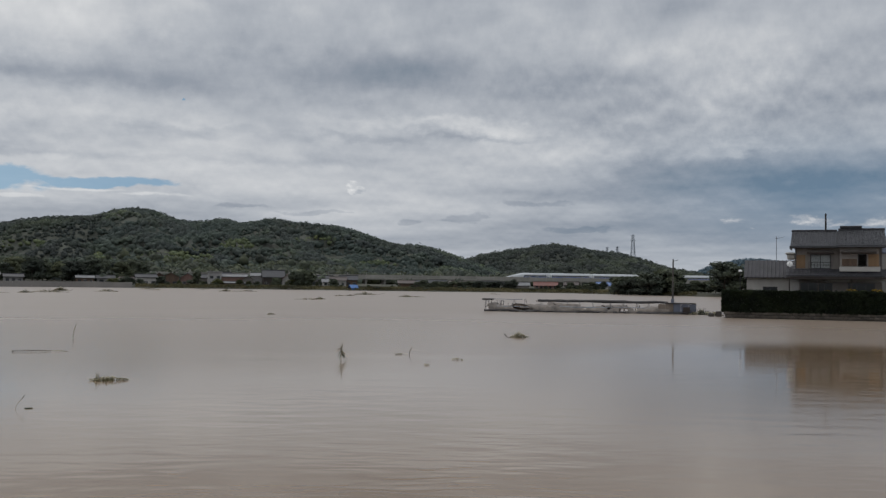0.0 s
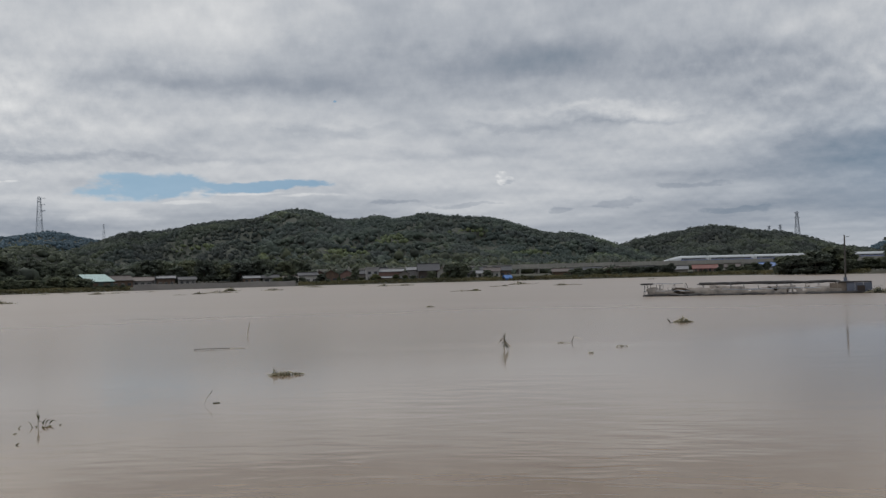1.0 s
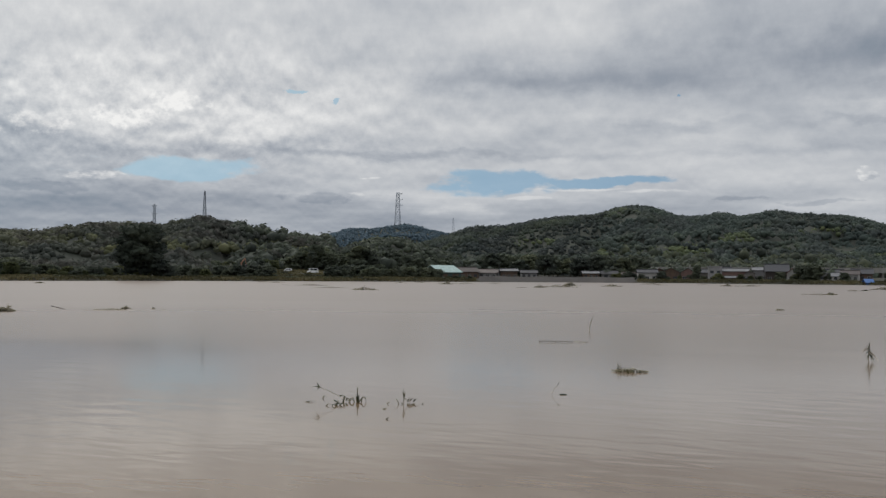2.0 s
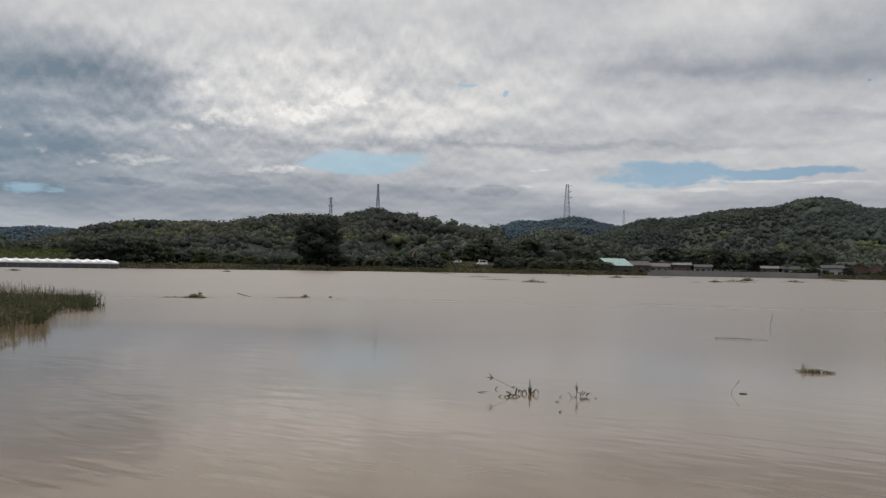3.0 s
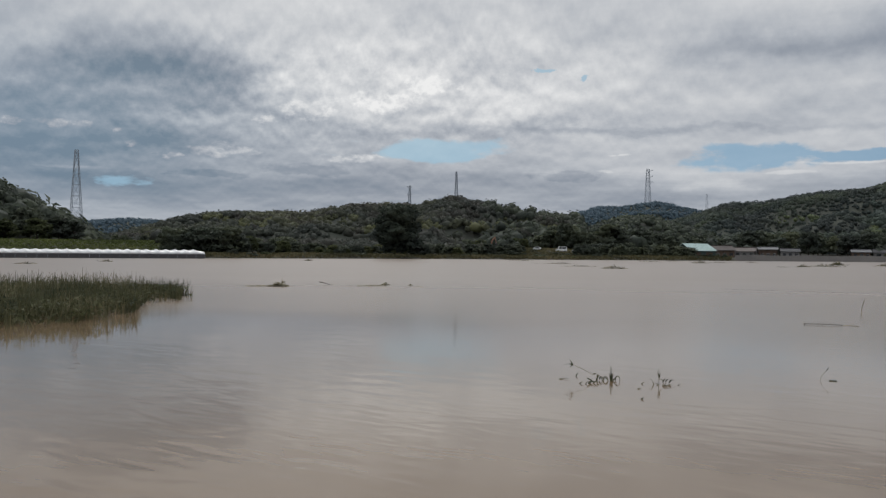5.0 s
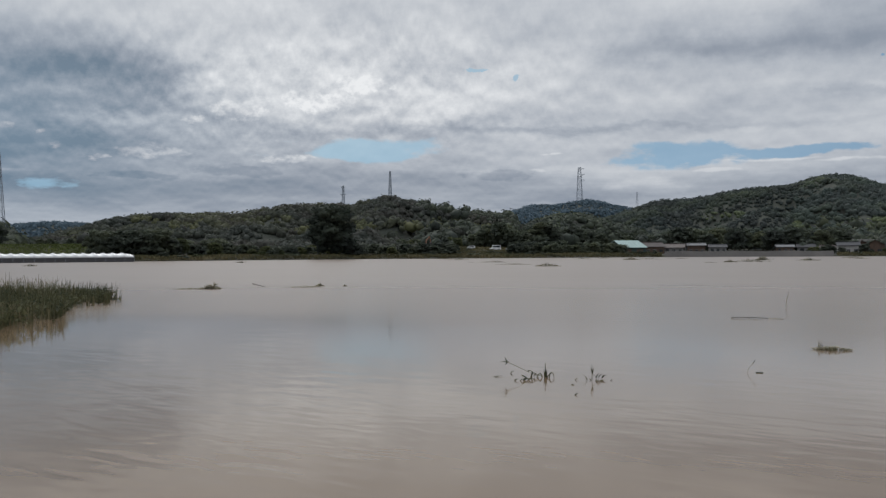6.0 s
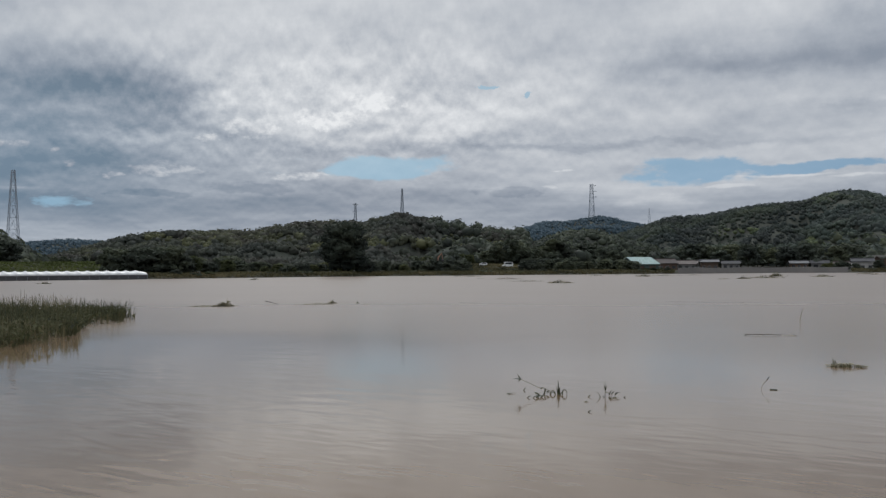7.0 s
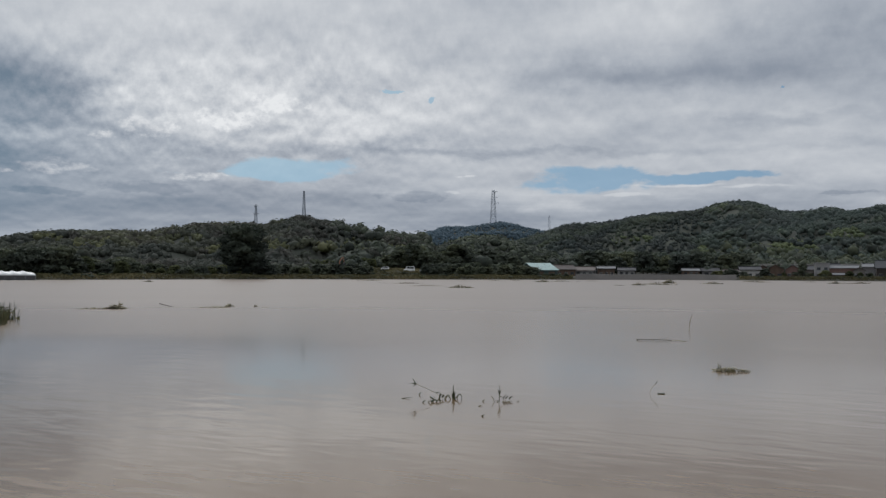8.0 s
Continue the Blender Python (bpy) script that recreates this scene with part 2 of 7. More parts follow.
def foliage(name, dark, mid, light, patch=0.02, rough=0.75, glow=0.3, other=None, grain=1.0):
    """Leaves: each clump its own shade, with broad patches of lighter and darker growth, and stands of another kind."""
    m, n, p = material(name)
    geo = n.add("ShaderNodeNewGeometry")
    isl = geo.outputs["Random Per Island"]
    big = n.noise(geo.outputs["Position"], patch, 5, 0.6, 0.6)
    tuft = n.noise(geo.outputs["Position"], patch * 14, 3, 0.6, 0.2)
    f = n.math("ADD", n.math("MULTIPLY", isl, 0.16 * grain), n.math("MULTIPLY", n.math("SUBTRACT", big, 0.33 + 0.06 * (1 - grain)), 1.9 + 1.2 * (1 - grain)))
    f = n.math("ADD", f, n.math("MULTIPLY", n.math("SUBTRACT", tuft, 0.40), 0.6 * grain))
    p_col = n.ramp(f, ((0.18, dark), (0.5, mid), (0.86, light)))
    if other is not None:
        stand = n.noise(n.add("ShaderNodeNewGeometry").outputs["Position"], patch * 1.7, 3, 0.55, 0.8)
        p_col = n.mix(n.ramp(stand, ((0.47, 0.0), (0.60, 0.75))), p_col, other)
    n.put(p.inputs["Base Color"], p_col)
    p.inputs["Roughness"].default_value = rough
    p.inputs["Specular IOR Level"].default_value = 0.25
    thin = n.add("ShaderNodeBsdfTranslucent")
    n.put(thin.inputs[0], p_col)
    both_ = n.add("ShaderNodeMixShader")
    both_.inputs[0].default_value = glow
    n.put(both_.inputs[1], p.outputs[0])
    n.put(both_.inputs[2], thin.outputs[0])
    n.put(m.node_tree.nodes["Material Output"].inputs[0], both_.outputs[0])
    return m


def paint(name, col, rough=0.5, metal=0.0, spread=0.1):
    d = tuple(c * 0.78 for c in col)
    return surface(name, col, d, 1.5, rough, 14, 0.12, metal, spread)


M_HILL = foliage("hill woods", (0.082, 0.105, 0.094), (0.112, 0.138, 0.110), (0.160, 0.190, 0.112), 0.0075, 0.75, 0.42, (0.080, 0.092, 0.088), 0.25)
# cloud shade put into the colour: a darker copy of the hill woods
M_HILL_SHADED = foliage("shaded hill woods", (0.058, 0.073, 0.068), (0.078, 0.096, 0.080), (0.112, 0.132, 0.084), 0.0075, 0.75, 0.42, (0.060, 0.068, 0.066), 0.25)
M_HILL_NEAR = foliage("ridge woods", (0.068, 0.077, 0.066), (0.090, 0.098, 0.074), (0.140, 0.145, 0.084), 0.016, 0.75, 0.42, (0.078, 0.074, 0.064), 0.25)
M_HILL_RIGHT = foliage("low hill woods", (0.062, 0.076, 0.068), (0.086, 0.101, 0.082), (0.118, 0.136, 0.090), 0.0075, 0.75, 0.42, (0.064, 0.071, 0.068), 0.4)
M_GROVE = foliage("hillside bamboo", (0.120, 0.148, 0.086), (0.155, 0.185, 0.096), (0.200, 0.225, 0.110), 0.02, 0.75, 0.42, None, 0.5)
M_GROVE_NEAR = foliage("bank bamboo", (0.105, 0.112, 0.066), (0.158, 0.165, 0.086), (0.225, 0.226, 0.112), 0.03, 0.75, 0.42, None, 0.5)
# distance haze is painted into this blue, lifted leaf colour
M_FAR_HAZE = foliage("far woods in haze", (0.081, 0.125, 0.159), (0.099, 0.145, 0.176), (0.115, 0.160, 0.186), 0.004)
M_LEAF_DARK = foliage("dark leaves", (0.049, 0.058, 0.049), (0.076, 0.089, 0.065), (0.122, 0.138, 0.086), 0.03)
M_LEAF = foliage("leaves", (0.047, 0.055, 0.045), (0.078, 0.090, 0.061), (0.132, 0.143, 0.081), 0.03)
M_LEAF_LIGHT = foliage("light leaves", (0.042, 0.051, 0.025), (0.091, 0.103, 0.047), (0.171, 0.173, 0.080), 0.03, 0.75, 0.5)
M_LEAF_DEEP = foliage("deep green leaves", (0.029, 0.038, 0.032), (0.045, 0.056, 0.042), (0.074, 0.086, 0.058), 0.03)
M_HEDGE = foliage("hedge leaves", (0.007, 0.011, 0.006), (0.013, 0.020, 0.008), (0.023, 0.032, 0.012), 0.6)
M_AUTUMN = foliage("yellow garden leaves", (0.06, 0.05, 0.01), (0.16, 0.11, 0.02), (0.30, 0.20, 0.04), 0.8)
M_REED = foliage("reeds", (0.041, 0.047, 0.025), (0.102, 0.100, 0.051), (0.235, 0.199, 0.117), 0.25)
M_STRAW = foliage("wet straw", (0.180, 0.164, 0.115), (0.370, 0.340, 0.245), (0.600, 0.550, 0.420), 0.9, 0.75, 0.6)
M_WEED = foliage("wet weeds", (0.031, 0.038, 0.021), (0.085, 0.091, 0.045), (0.181, 0.178, 0.095), 0.9)
M_BARK = surface("bark", (0.06, 0.045, 0.032), (0.025, 0.02, 0.015), 6, 0.9, 40, 0.6, streak=0.2)
M_GRASS = foliage("levee grass", (0.056, 0.068, 0.020), (0.096, 0.118, 0.034), (0.158, 0.169, 0.056), 0.05)
M_TILE = surface("grey roof tiles", (0.031, 0.031, 0.037), (0.019, 0.019, 0.022), 1.2, 0.6, 16, 0.3)
M_TILE_BROWN = surface("brown roof tiles", (0.075, 0.054, 0.046), (0.045, 0.034, 0.030), 1.2, 0.6, 16, 0.3)
M_TILE_RED = surface("red roof tiles", (0.173, 0.056, 0.041), (0.098, 0.038, 0.030), 1.2, 0.6, 16, 0.3)
M_ROOF_PALE = surface("pale metal roofing", (0.160, 0.160, 0.164), (0.104, 0.104, 0.108), 0.8, 0.6, 9, 0.1, streak=0.15)
M_ROOF_GREEN = surface("pale green metal roofing", (0.302, 0.403, 0.374), (0.238, 0.331, 0.310), 0.6, 0.4, 8, 0.1, streak=0.15)
M_SEAM = surface("dark grey metal roofing", (0.030, 0.027, 0.032), (0.019, 0.018, 0.020), 1.1, 0.7, 9, 0.15, streak=0.15)
M_PLASTER = surface("beige plaster", (0.232, 0.210, 0.194), (0.169, 0.151, 0.139), 0.9, 0.9, 30, 0.2, streak=0.3)
M_WHITE = surface("off-white wall", (0.448, 0.433, 0.411), (0.332, 0.318, 0.296), 0.7, 0.85, 25, 0.15, streak=0.3)
M_TAN = surface("tan boards", (0.243, 0.149, 0.077), (0.171, 0.104, 0.054), 1.5, 0.7, 22, 0.2, streak=0.2)
M_BROWN = surface("brown timber", (0.12, 0.075, 0.05), (0.065, 0.042, 0.03), 2, 0.75, 22, 0.3, streak=0.2)
M_DARKWOOD = surface("dark timber", (0.045, 0.032, 0.026), (0.024, 0.018, 0.015), 2, 0.7, 22, 0.3, streak=0.2)
M_PINKWALL = surface("faded red wall", (0.24, 0.145, 0.12), (0.17, 0.105, 0.09), 0.8, 0.85, 20, 0.15)
M_GREYWALL = surface("grey wall", (0.281, 0.272, 0.268), (0.196, 0.191, 0.187), 0.6, 0.88, 20, 0.15, streak=0.3)
M_CONCRETE = surface("weathered concrete", (0.092, 0.083, 0.075), (0.060, 0.054, 0.050), 0.12, 0.9, 3, 0.3, spread=0.05, streak=0.4, depth=0.05)
M_PALECON = surface("pale concrete", (0.300, 0.289, 0.262), (0.203, 0.195, 0.176), 0.35, 0.9, 8, 0.3, streak=0.4, depth=0.05)
M_STONE = surface("stone blocks", (0.136, 0.114, 0.094), (0.056, 0.049, 0.040), 1.6, 0.9, 12, 0.6, spread=0.6)
M_STEEL = surface("galvanised steel", (0.30, 0.33, 0.37), (0.22, 0.245, 0.28), 0.6, 0.55, 6, 0.1, metal=0.1)
M_DARKMETAL = surface("dark metal", (0.05, 0.05, 0.055), (0.03, 0.03, 0.032), 1.5, 0.5, 12, 0.15, metal=0.3)
M_FILM = surface("dirty plastic film", (0.220, 0.180, 0.144), (0.034, 0.026, 0.021), 0.8, 0.5, 7, 0.5, streak=0.6, depth=0.05)
M_NET = surface("black shade net", (0.028, 0.026, 0.026), (0.05, 0.046, 0.044), 2, 0.85, 20, 0.3)
M_TARP = surface("blue-grey tarpaulin", (0.13, 0.15, 0.20), (0.09, 0.10, 0.135), 1.2, 0.6, 10, 0.3)
M_BLUE = surface("blue tarpaulin", (0.07, 0.17, 0.40), (0.05, 0.12, 0.29), 0.8, 0.5, 8, 0.3)
M_POLY = surface("greenhouse film", (0.640, 0.640, 0.632), (0.512, 0.512, 0.504), 0.5, 0.35, 5, 0.2, streak=0.3)
M_TUNNEL_SHADE = surface("tunnel side shade", (0.07, 0.07, 0.075), (0.045, 0.045, 0.048), 0.9, 0.5, 5, 0.2)
M_TRAIN = paint("white train paint", (0.496, 0.512, 0.528), 0.3)
M_TRAINBLUE = paint("blue train stripe", (0.06, 0.12, 0.36), 0.3)
M_CARWHITE = paint("white vehicle paint", (0.85, 0.85, 0.84), 0.25)
M_CARGREY = paint("grey vehicle paint", (0.30, 0.31, 0.32), 0.3)
M_ORANGE = paint("orange machine paint", (0.30, 0.14, 0.08), 0.6)
M_RUBBER = paint("black rubber", (0.025, 0.025, 0.025), 0.8)
M_DARKGREEN = surface("dark green cladding", (0.045, 0.075, 0.066), (0.03, 0.05, 0.045), 0.8, 0.6, 9, 0.1, streak=0.2)
M_BANK = foliage("bank grass", (0.041, 0.040, 0.019), (0.088, 0.079, 0.036), (0.177, 0.146, 0.075), 0.06)
M_ROOF_BLUE = surface("blue metal roofing", (0.10, 0.16, 0.32), (0.07, 0.11, 0.22), 0.8, 0.5, 9, 0.1, streak=0.15)
M_DRIFT = surface("bleached driftwood", (0.42, 0.38, 0.32), (0.24, 0.21, 0.17), 3, 0.85, 20, 0.3, streak=0.3)
M_CURTAIN = surface("pale curtain", (0.42, 0.42, 0.41), (0.30, 0.30, 0.295), 3, 0.9, 30, 0.2, streak=0.1)


def earth_material():
    """Grassy soil by the water, dark undergrowth higher up the hills."""
    m, n, p = material("grassy earth")
    pos = n.add("ShaderNodeNewGeometry").outputs["Position"]
    x, y, z = n.split(pos)
    stain = n.noise(pos, 0.06, 6, 0.6, 0.6)
    grain = n.noise(pos, 1.3, 4, 0.6)
    low = n.mix(n.ramp(stain, ((0.35, 0.0), (0.65, 1.0))), (0.026, 0.024, 0.015), (0.042, 0.040, 0.022))
    high = n.mix(n.ramp(stain, ((0.35, 0.0), (0.65, 1.0))), (0.030, 0.036, 0.031), (0.050, 0.057, 0.042))
    wild = n.ramp(n.math("MULTIPLY", z, 0.1), ((0.45, 0.0), (0.9, 1.0)))
    col = n.mix(n.math("MULTIPLY", grain, 0.6), n.mix(wild, low, high), (0.036, 0.036, 0.021))
    n.put(p.inputs["Base Color"], col)
    p.inputs["Roughness"].default_value = 0.95
    bp = n.add("ShaderNodeBump")
    bp.inputs["Strength"].default_value, bp.inputs["Distance"].default_value = 0.6, 0.2
    n.put(bp.inputs["Height"], grain)
    n.put(p.inputs["Normal"], bp.outputs[0])
    return m


M_EARTH = earth_material()


def glass_material():
    m, n, p = material("window glass")
    p.inputs["Base Color"].default_value = (0.03, 0.035, 0.04, 1)
    p.inputs["Roughness"].default_value = 0.06
    p.inputs["IOR"].default_value = 1.5
    return m


M_GLASS = glass_material()


def clear_glass_material():
    m, n, p = material("clear window glass")
    p.inputs["Base Color"].default_value = (0.85, 0.88, 0.88, 1)
    p.inputs["Transmission Weight"].default_value = 1.0
    p.inputs["Roughness"].default_value = 0.02
    p.inputs["IOR"].default_value = 1.45
    return m


M_CLEAR = clear_glass_material()


def water_material():
    """Silty flood water: opaque brown below, glossy above, calm by the bank, ruffled and paler further out."""
    m, n, p = material("flood water")
    pos = n.add("ShaderNodeNewGeometry").outputs["Position"]
    x, y, z = n.split(pos)
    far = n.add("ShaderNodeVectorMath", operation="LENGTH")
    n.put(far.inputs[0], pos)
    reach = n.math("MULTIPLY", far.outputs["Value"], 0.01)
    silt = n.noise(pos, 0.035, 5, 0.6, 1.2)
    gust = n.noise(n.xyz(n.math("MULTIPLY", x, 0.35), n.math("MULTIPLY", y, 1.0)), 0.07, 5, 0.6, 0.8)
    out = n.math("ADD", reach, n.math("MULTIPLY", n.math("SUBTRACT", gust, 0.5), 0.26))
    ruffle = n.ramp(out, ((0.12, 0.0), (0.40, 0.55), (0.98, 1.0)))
    # the hedged plot and the reed bed shelter the water some way before them
    lee = n.add("ShaderNodeVectorMath", operation="DISTANCE")
    n.put(lee.inputs[0], pos)
    lee.inputs[1].default_value = (16.0, 33.0, 0.0)
    ruffle = n.math("MULTIPLY", ruffle, n.ramp(n.math("MULTIPLY", lee.outputs["Value"], 0.02), ((0.13, 0.08), (0.32, 1.0)), True))
    reedy = n.add("ShaderNodeVectorMath", operation="DISTANCE")
    n.put(reedy.inputs[0], pos)
    reedy.inputs[1].default_value = (-26.5, 12.5, 0.0)
    ruffle = n.math("MULTIPLY", ruffle, n.ramp(n.math("MULTIPLY", reedy.outputs["Value"], 0.02), ((0.10, 0.10), (0.34, 1.0)), True))
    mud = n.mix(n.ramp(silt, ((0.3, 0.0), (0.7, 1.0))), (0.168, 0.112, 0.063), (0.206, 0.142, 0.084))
    # reflected sky brightness is put into the base colour as the ruffle grows
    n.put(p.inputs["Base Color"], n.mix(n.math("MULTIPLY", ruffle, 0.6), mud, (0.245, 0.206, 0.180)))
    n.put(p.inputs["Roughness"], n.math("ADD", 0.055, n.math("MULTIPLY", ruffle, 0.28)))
    p.inputs["IOR"].default_value = 1.33
    turned = n.add("ShaderNodeMapping")
    n.put(turned.inputs[0], pos)
    turned.inputs["Rotation"].default_value = (0, 0, radians(-33))
    turned.inputs["Scale"].default_value = (0.42, 1.0, 1.0)
    w1 = n.math("SUBTRACT", n.noise(turned.outputs[0], 0.5, 2, 0.5, 0.3), 0.5)
    w2 = n.math("SUBTRACT", n.noise(turned.outputs[0], 1.5, 2, 0.55, 0.25), 0.5)
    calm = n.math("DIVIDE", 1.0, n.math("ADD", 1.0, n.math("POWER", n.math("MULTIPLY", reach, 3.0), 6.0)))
    lane = n.ramp(n.noise(pos, 0.09, 3, 0.5, 0.5), ((0.45, 0.0), (0.62, 1.0)), True)
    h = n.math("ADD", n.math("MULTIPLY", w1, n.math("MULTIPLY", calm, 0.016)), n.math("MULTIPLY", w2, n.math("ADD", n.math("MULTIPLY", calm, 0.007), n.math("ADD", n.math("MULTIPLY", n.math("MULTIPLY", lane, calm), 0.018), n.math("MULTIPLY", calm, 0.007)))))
    bp = n.add("ShaderNodeBump")
    bp.inputs["Strength"].default_value, bp.inputs["Distance"].default_value = 0.5, 1.0
    n.put(bp.inputs["Height"], h)
    n.put(p.inputs["Normal"], bp.outputs[0])
    return m


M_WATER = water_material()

# ---- building helpers ----
def place(az, d, z=0.0, turn=0.0):
    """A pose d metres from the origin at azimuth az (degrees, to the left of north); local y points away from the origin."""
    a = radians(az)
    return pose(-math.sin(a) * d, math.cos(a) * d, z, 0, 0, az + turn)


def spot(az, d, z=0.0):
    a = radians(az)
    return Vector((-math.sin(a) * d, math.cos(a) * d, z))


def thing(name, label, category, m=None, group="", kind=""):
    ob = new(name)
    ob.empty_display_size = 0.2
    ob.matrix_world = m if m is not None else Matrix()
    return tagged(ob, label, category, group, kind)


def link(name, me, material_, parent=None, label=""):
    if material_ is not None and not me.materials:
        me.materials.append(material_)
    ob = new(name, me)
    if parent is not None:
        ob.parent = parent
    return tagged(ob, label)


def part(name, bm, material_, parent=None, label="", smooth=False):
    me = bpy.data.meshes.new(name)
    bm.normal_update()
    bm.to_mesh(me)
    bm.free()
    if smooth:
        me.shade_smooth()
    return link(name, me, material_, parent, label)


def box(bm, x0, x1, y0, y1, z0, z1, m=None, bevel=0.0):
    r = bmesh.ops.create_cube(bm, size=1.0)
    vs = r["verts"]
    for v in vs:
        v.co = Vector((x0 + (v.co.x + 0.5) * (x1 - x0), y0 + (v.co.y + 0.5) * (y1 - y0), z0 + (v.co.z + 0.5) * (z1 - z0)))
    if bevel:
        es = list({e for v in vs for e in v.link_edges})
        vs = bmesh.ops.bevel(bm, geom=es, offset=bevel, segments=1, affect="EDGES")["verts"]
    if m is not None:
        bmesh.ops.transform(bm, matrix=m, verts=vs)
    return bm


def boxes(*specs, bevel=0.0):
    bm = bmesh.new()
    for s in specs:
        box(bm, *s, bevel=bevel)
    return bm


def rod(bm, a, b, r0, r1=None, sides=6):
    """A tapered bar from a to b."""
    r1 = r0 if r1 is None else r1
    a, b = Vector(a), Vector(b)
    axis = (b - a)
    q = axis.to_track_quat("Z", "Y").to_matrix()
    rings = []
    for c, r in ((a, r0), (b, r1)):
        rings.append([bm.verts.new(c + q @ Vector((math.cos(k * math.tau / sides) * r, math.sin(k * math.tau / sides) * r, 0))) for k in range(sides)])
    for k in range(sides):
        bm.faces.new((rings[0][k], rings[0][(k + 1) % sides], rings[1][(k + 1) % sides], rings[1][k]))
    bm.faces.new(rings[0][::-1])
    bm.faces.new(rings[1])
    return bm


def pipe(bm, pts, r, sides=6):
    for a, b in zip(pts, pts[1:]):
        rod(bm, a, b, r, r, sides)
    return bm


def mesh_np(name, verts, faces, mat_, smooth=False):
    """A mesh from arrays: verts (n, 3) and faces (m, k)."""
    me = bpy.data.meshes.new(name)
    verts = np.asarray(verts, dtype=np.float32)
    faces = np.asarray(faces, dtype=np.int32)
    m, k = faces.shape
    me.vertices.add(len(verts))
    me.vertices.foreach_set("co", verts.ravel())
    me.loops.add(m * k)
    me.loops.foreach_set("vertex_index", faces.ravel())
    me.polygons.add(m)
    me.polygons.foreach_set("loop_start", np.arange(0, m * k, k, dtype=np.int32))
    me.update(calc_edges=True)
    me.validate()
    if smooth:
        me.shade_smooth()
    me.materials.append(mat_)
    return me


def leaf_quads(rng, centres, normals, size, jitter=0.7, aspect=0.6):
    """Folded leaf clumps at the given centres: two quads each would be costly, so one bent quad (two triangles)."""
    n = len(centres)
    nr = normals + rng.normal(0, jitter, (n, 3))
    nr /= np.linalg.norm(nr, axis=1)[:, None] + 1e-9
    t = rng.normal(0, 1, (n, 3))
    t -= nr * (t * nr).sum(1)[:, None]
    t /= np.linalg.norm(t, axis=1)[:, None] + 1e-9
    b = np.cross(nr, t)
    s = np.asarray(size).reshape(-1, 1) * rng.uniform(0.6, 1.35, (n, 1))
    c = centres
    v = np.stack([c - t * s, c - b * s * aspect + nr * s * 0.25, c + t * s, c + b * s * aspect + nr * s * 0.25], 1)
    tri = np.array([[0, 1, 2], [0, 2, 3]])
    f = (np.arange(n)[:, None, None] * 4 + tri[None]).reshape(-1, 3)
    return v.reshape(-1, 3), f


def ico(level=1):
    bm = bmesh.new()
    bmesh.ops.create_icosphere(bm, subdivisions=level, radius=1.0)
    v = np.array([x.co[:] for x in bm.verts])
    f = np.array([[x.index for x in fc.verts] for fc in bm.faces])
    bm.free()
    return v, f


ICO_V, ICO_F = ico(1)


def merge(chunks):
    vs, fs, o = [], [], 0
    for v, f in chunks:
        vs.append(v)
        fs.append(f + o)
        o += len(v)
    return np.concatenate(vs), np.concatenate(fs)


def fbm(x, y, scale, seed=0.0, octaves=4):
    """Smooth value noise on arrays, about -1 to 1."""
    out, amp, tot = 0.0, 1.0, 0.0
    for o in range(octaves):
        u, v = x / scale + 17.3 * o + seed, y / scale - 9.7 * o + seed * 1.7
        iu, iv = np.floor(u), np.floor(v)
        fu, fv = u - iu, v - iv
        fu, fv = fu * fu * (3 - 2 * fu), fv * fv * (3 - 2 * fv)

        def h(a, b):
            s = np.sin(a * 127.1 + b * 311.7) * 43758.5453
            return (s - np.floor(s)) * 2 - 1
        out = out + amp * ((h(iu, iv) * (1 - fu) + h(iu + 1, iv) * fu) * (1 - fv) + (h(iu, iv + 1) * (1 - fu) + h(iu + 1, iv + 1) * fu) * fv)
        tot += amp
        amp *= 0.5
        scale = scale * 0.5
    return out / tot


def crown(seed, size, height, n_lumps, leaves, leaf, flat=1.0, base=0.25):
    """A tree crown: lumps set unevenly round a stem, each a dark core with ragged leaf clumps on it."""
    rng = np.random.default_rng(seed)
    chunks = []
    for k in range(n_lumps):
        a, h = rng.uniform(0, math.tau), rng.uniform(0, 1) ** 0.8
        wide = size * 1.12 * math.sqrt(max(0.05, 1 - ((h - 0.42) / 0.66) ** 2))
        rr = wide * math.sqrt(rng.uniform(0.05, 1)) * 0.72
        c = np.array([math.cos(a) * rr, math.sin(a) * rr, height * (base + (1 - base) * h * 0.86)])
        s = size * rng.uniform(0.26, 0.46)
        core = ICO_V * s * 0.72 * np.array([1, 1, 0.8 * flat]) * rng.uniform(0.8, 1.15, (len(ICO_V), 1)) + c
        chunks.append((core, ICO_F))
        d = rng.normal(0, 1, (leaves, 3))
        d[:, 2] = d[:, 2] * 0.8 + 0.2
        d /= np.linalg.norm(d, axis=1)[:, None]
        ctr = c + d * np.array([1, 1, 0.8 * flat]) * s * rng.uniform(0.7, 1.12, (leaves, 1))
        chunks.append(leaf_quads(rng, ctr, d, leaf))
    return merge(chunks)


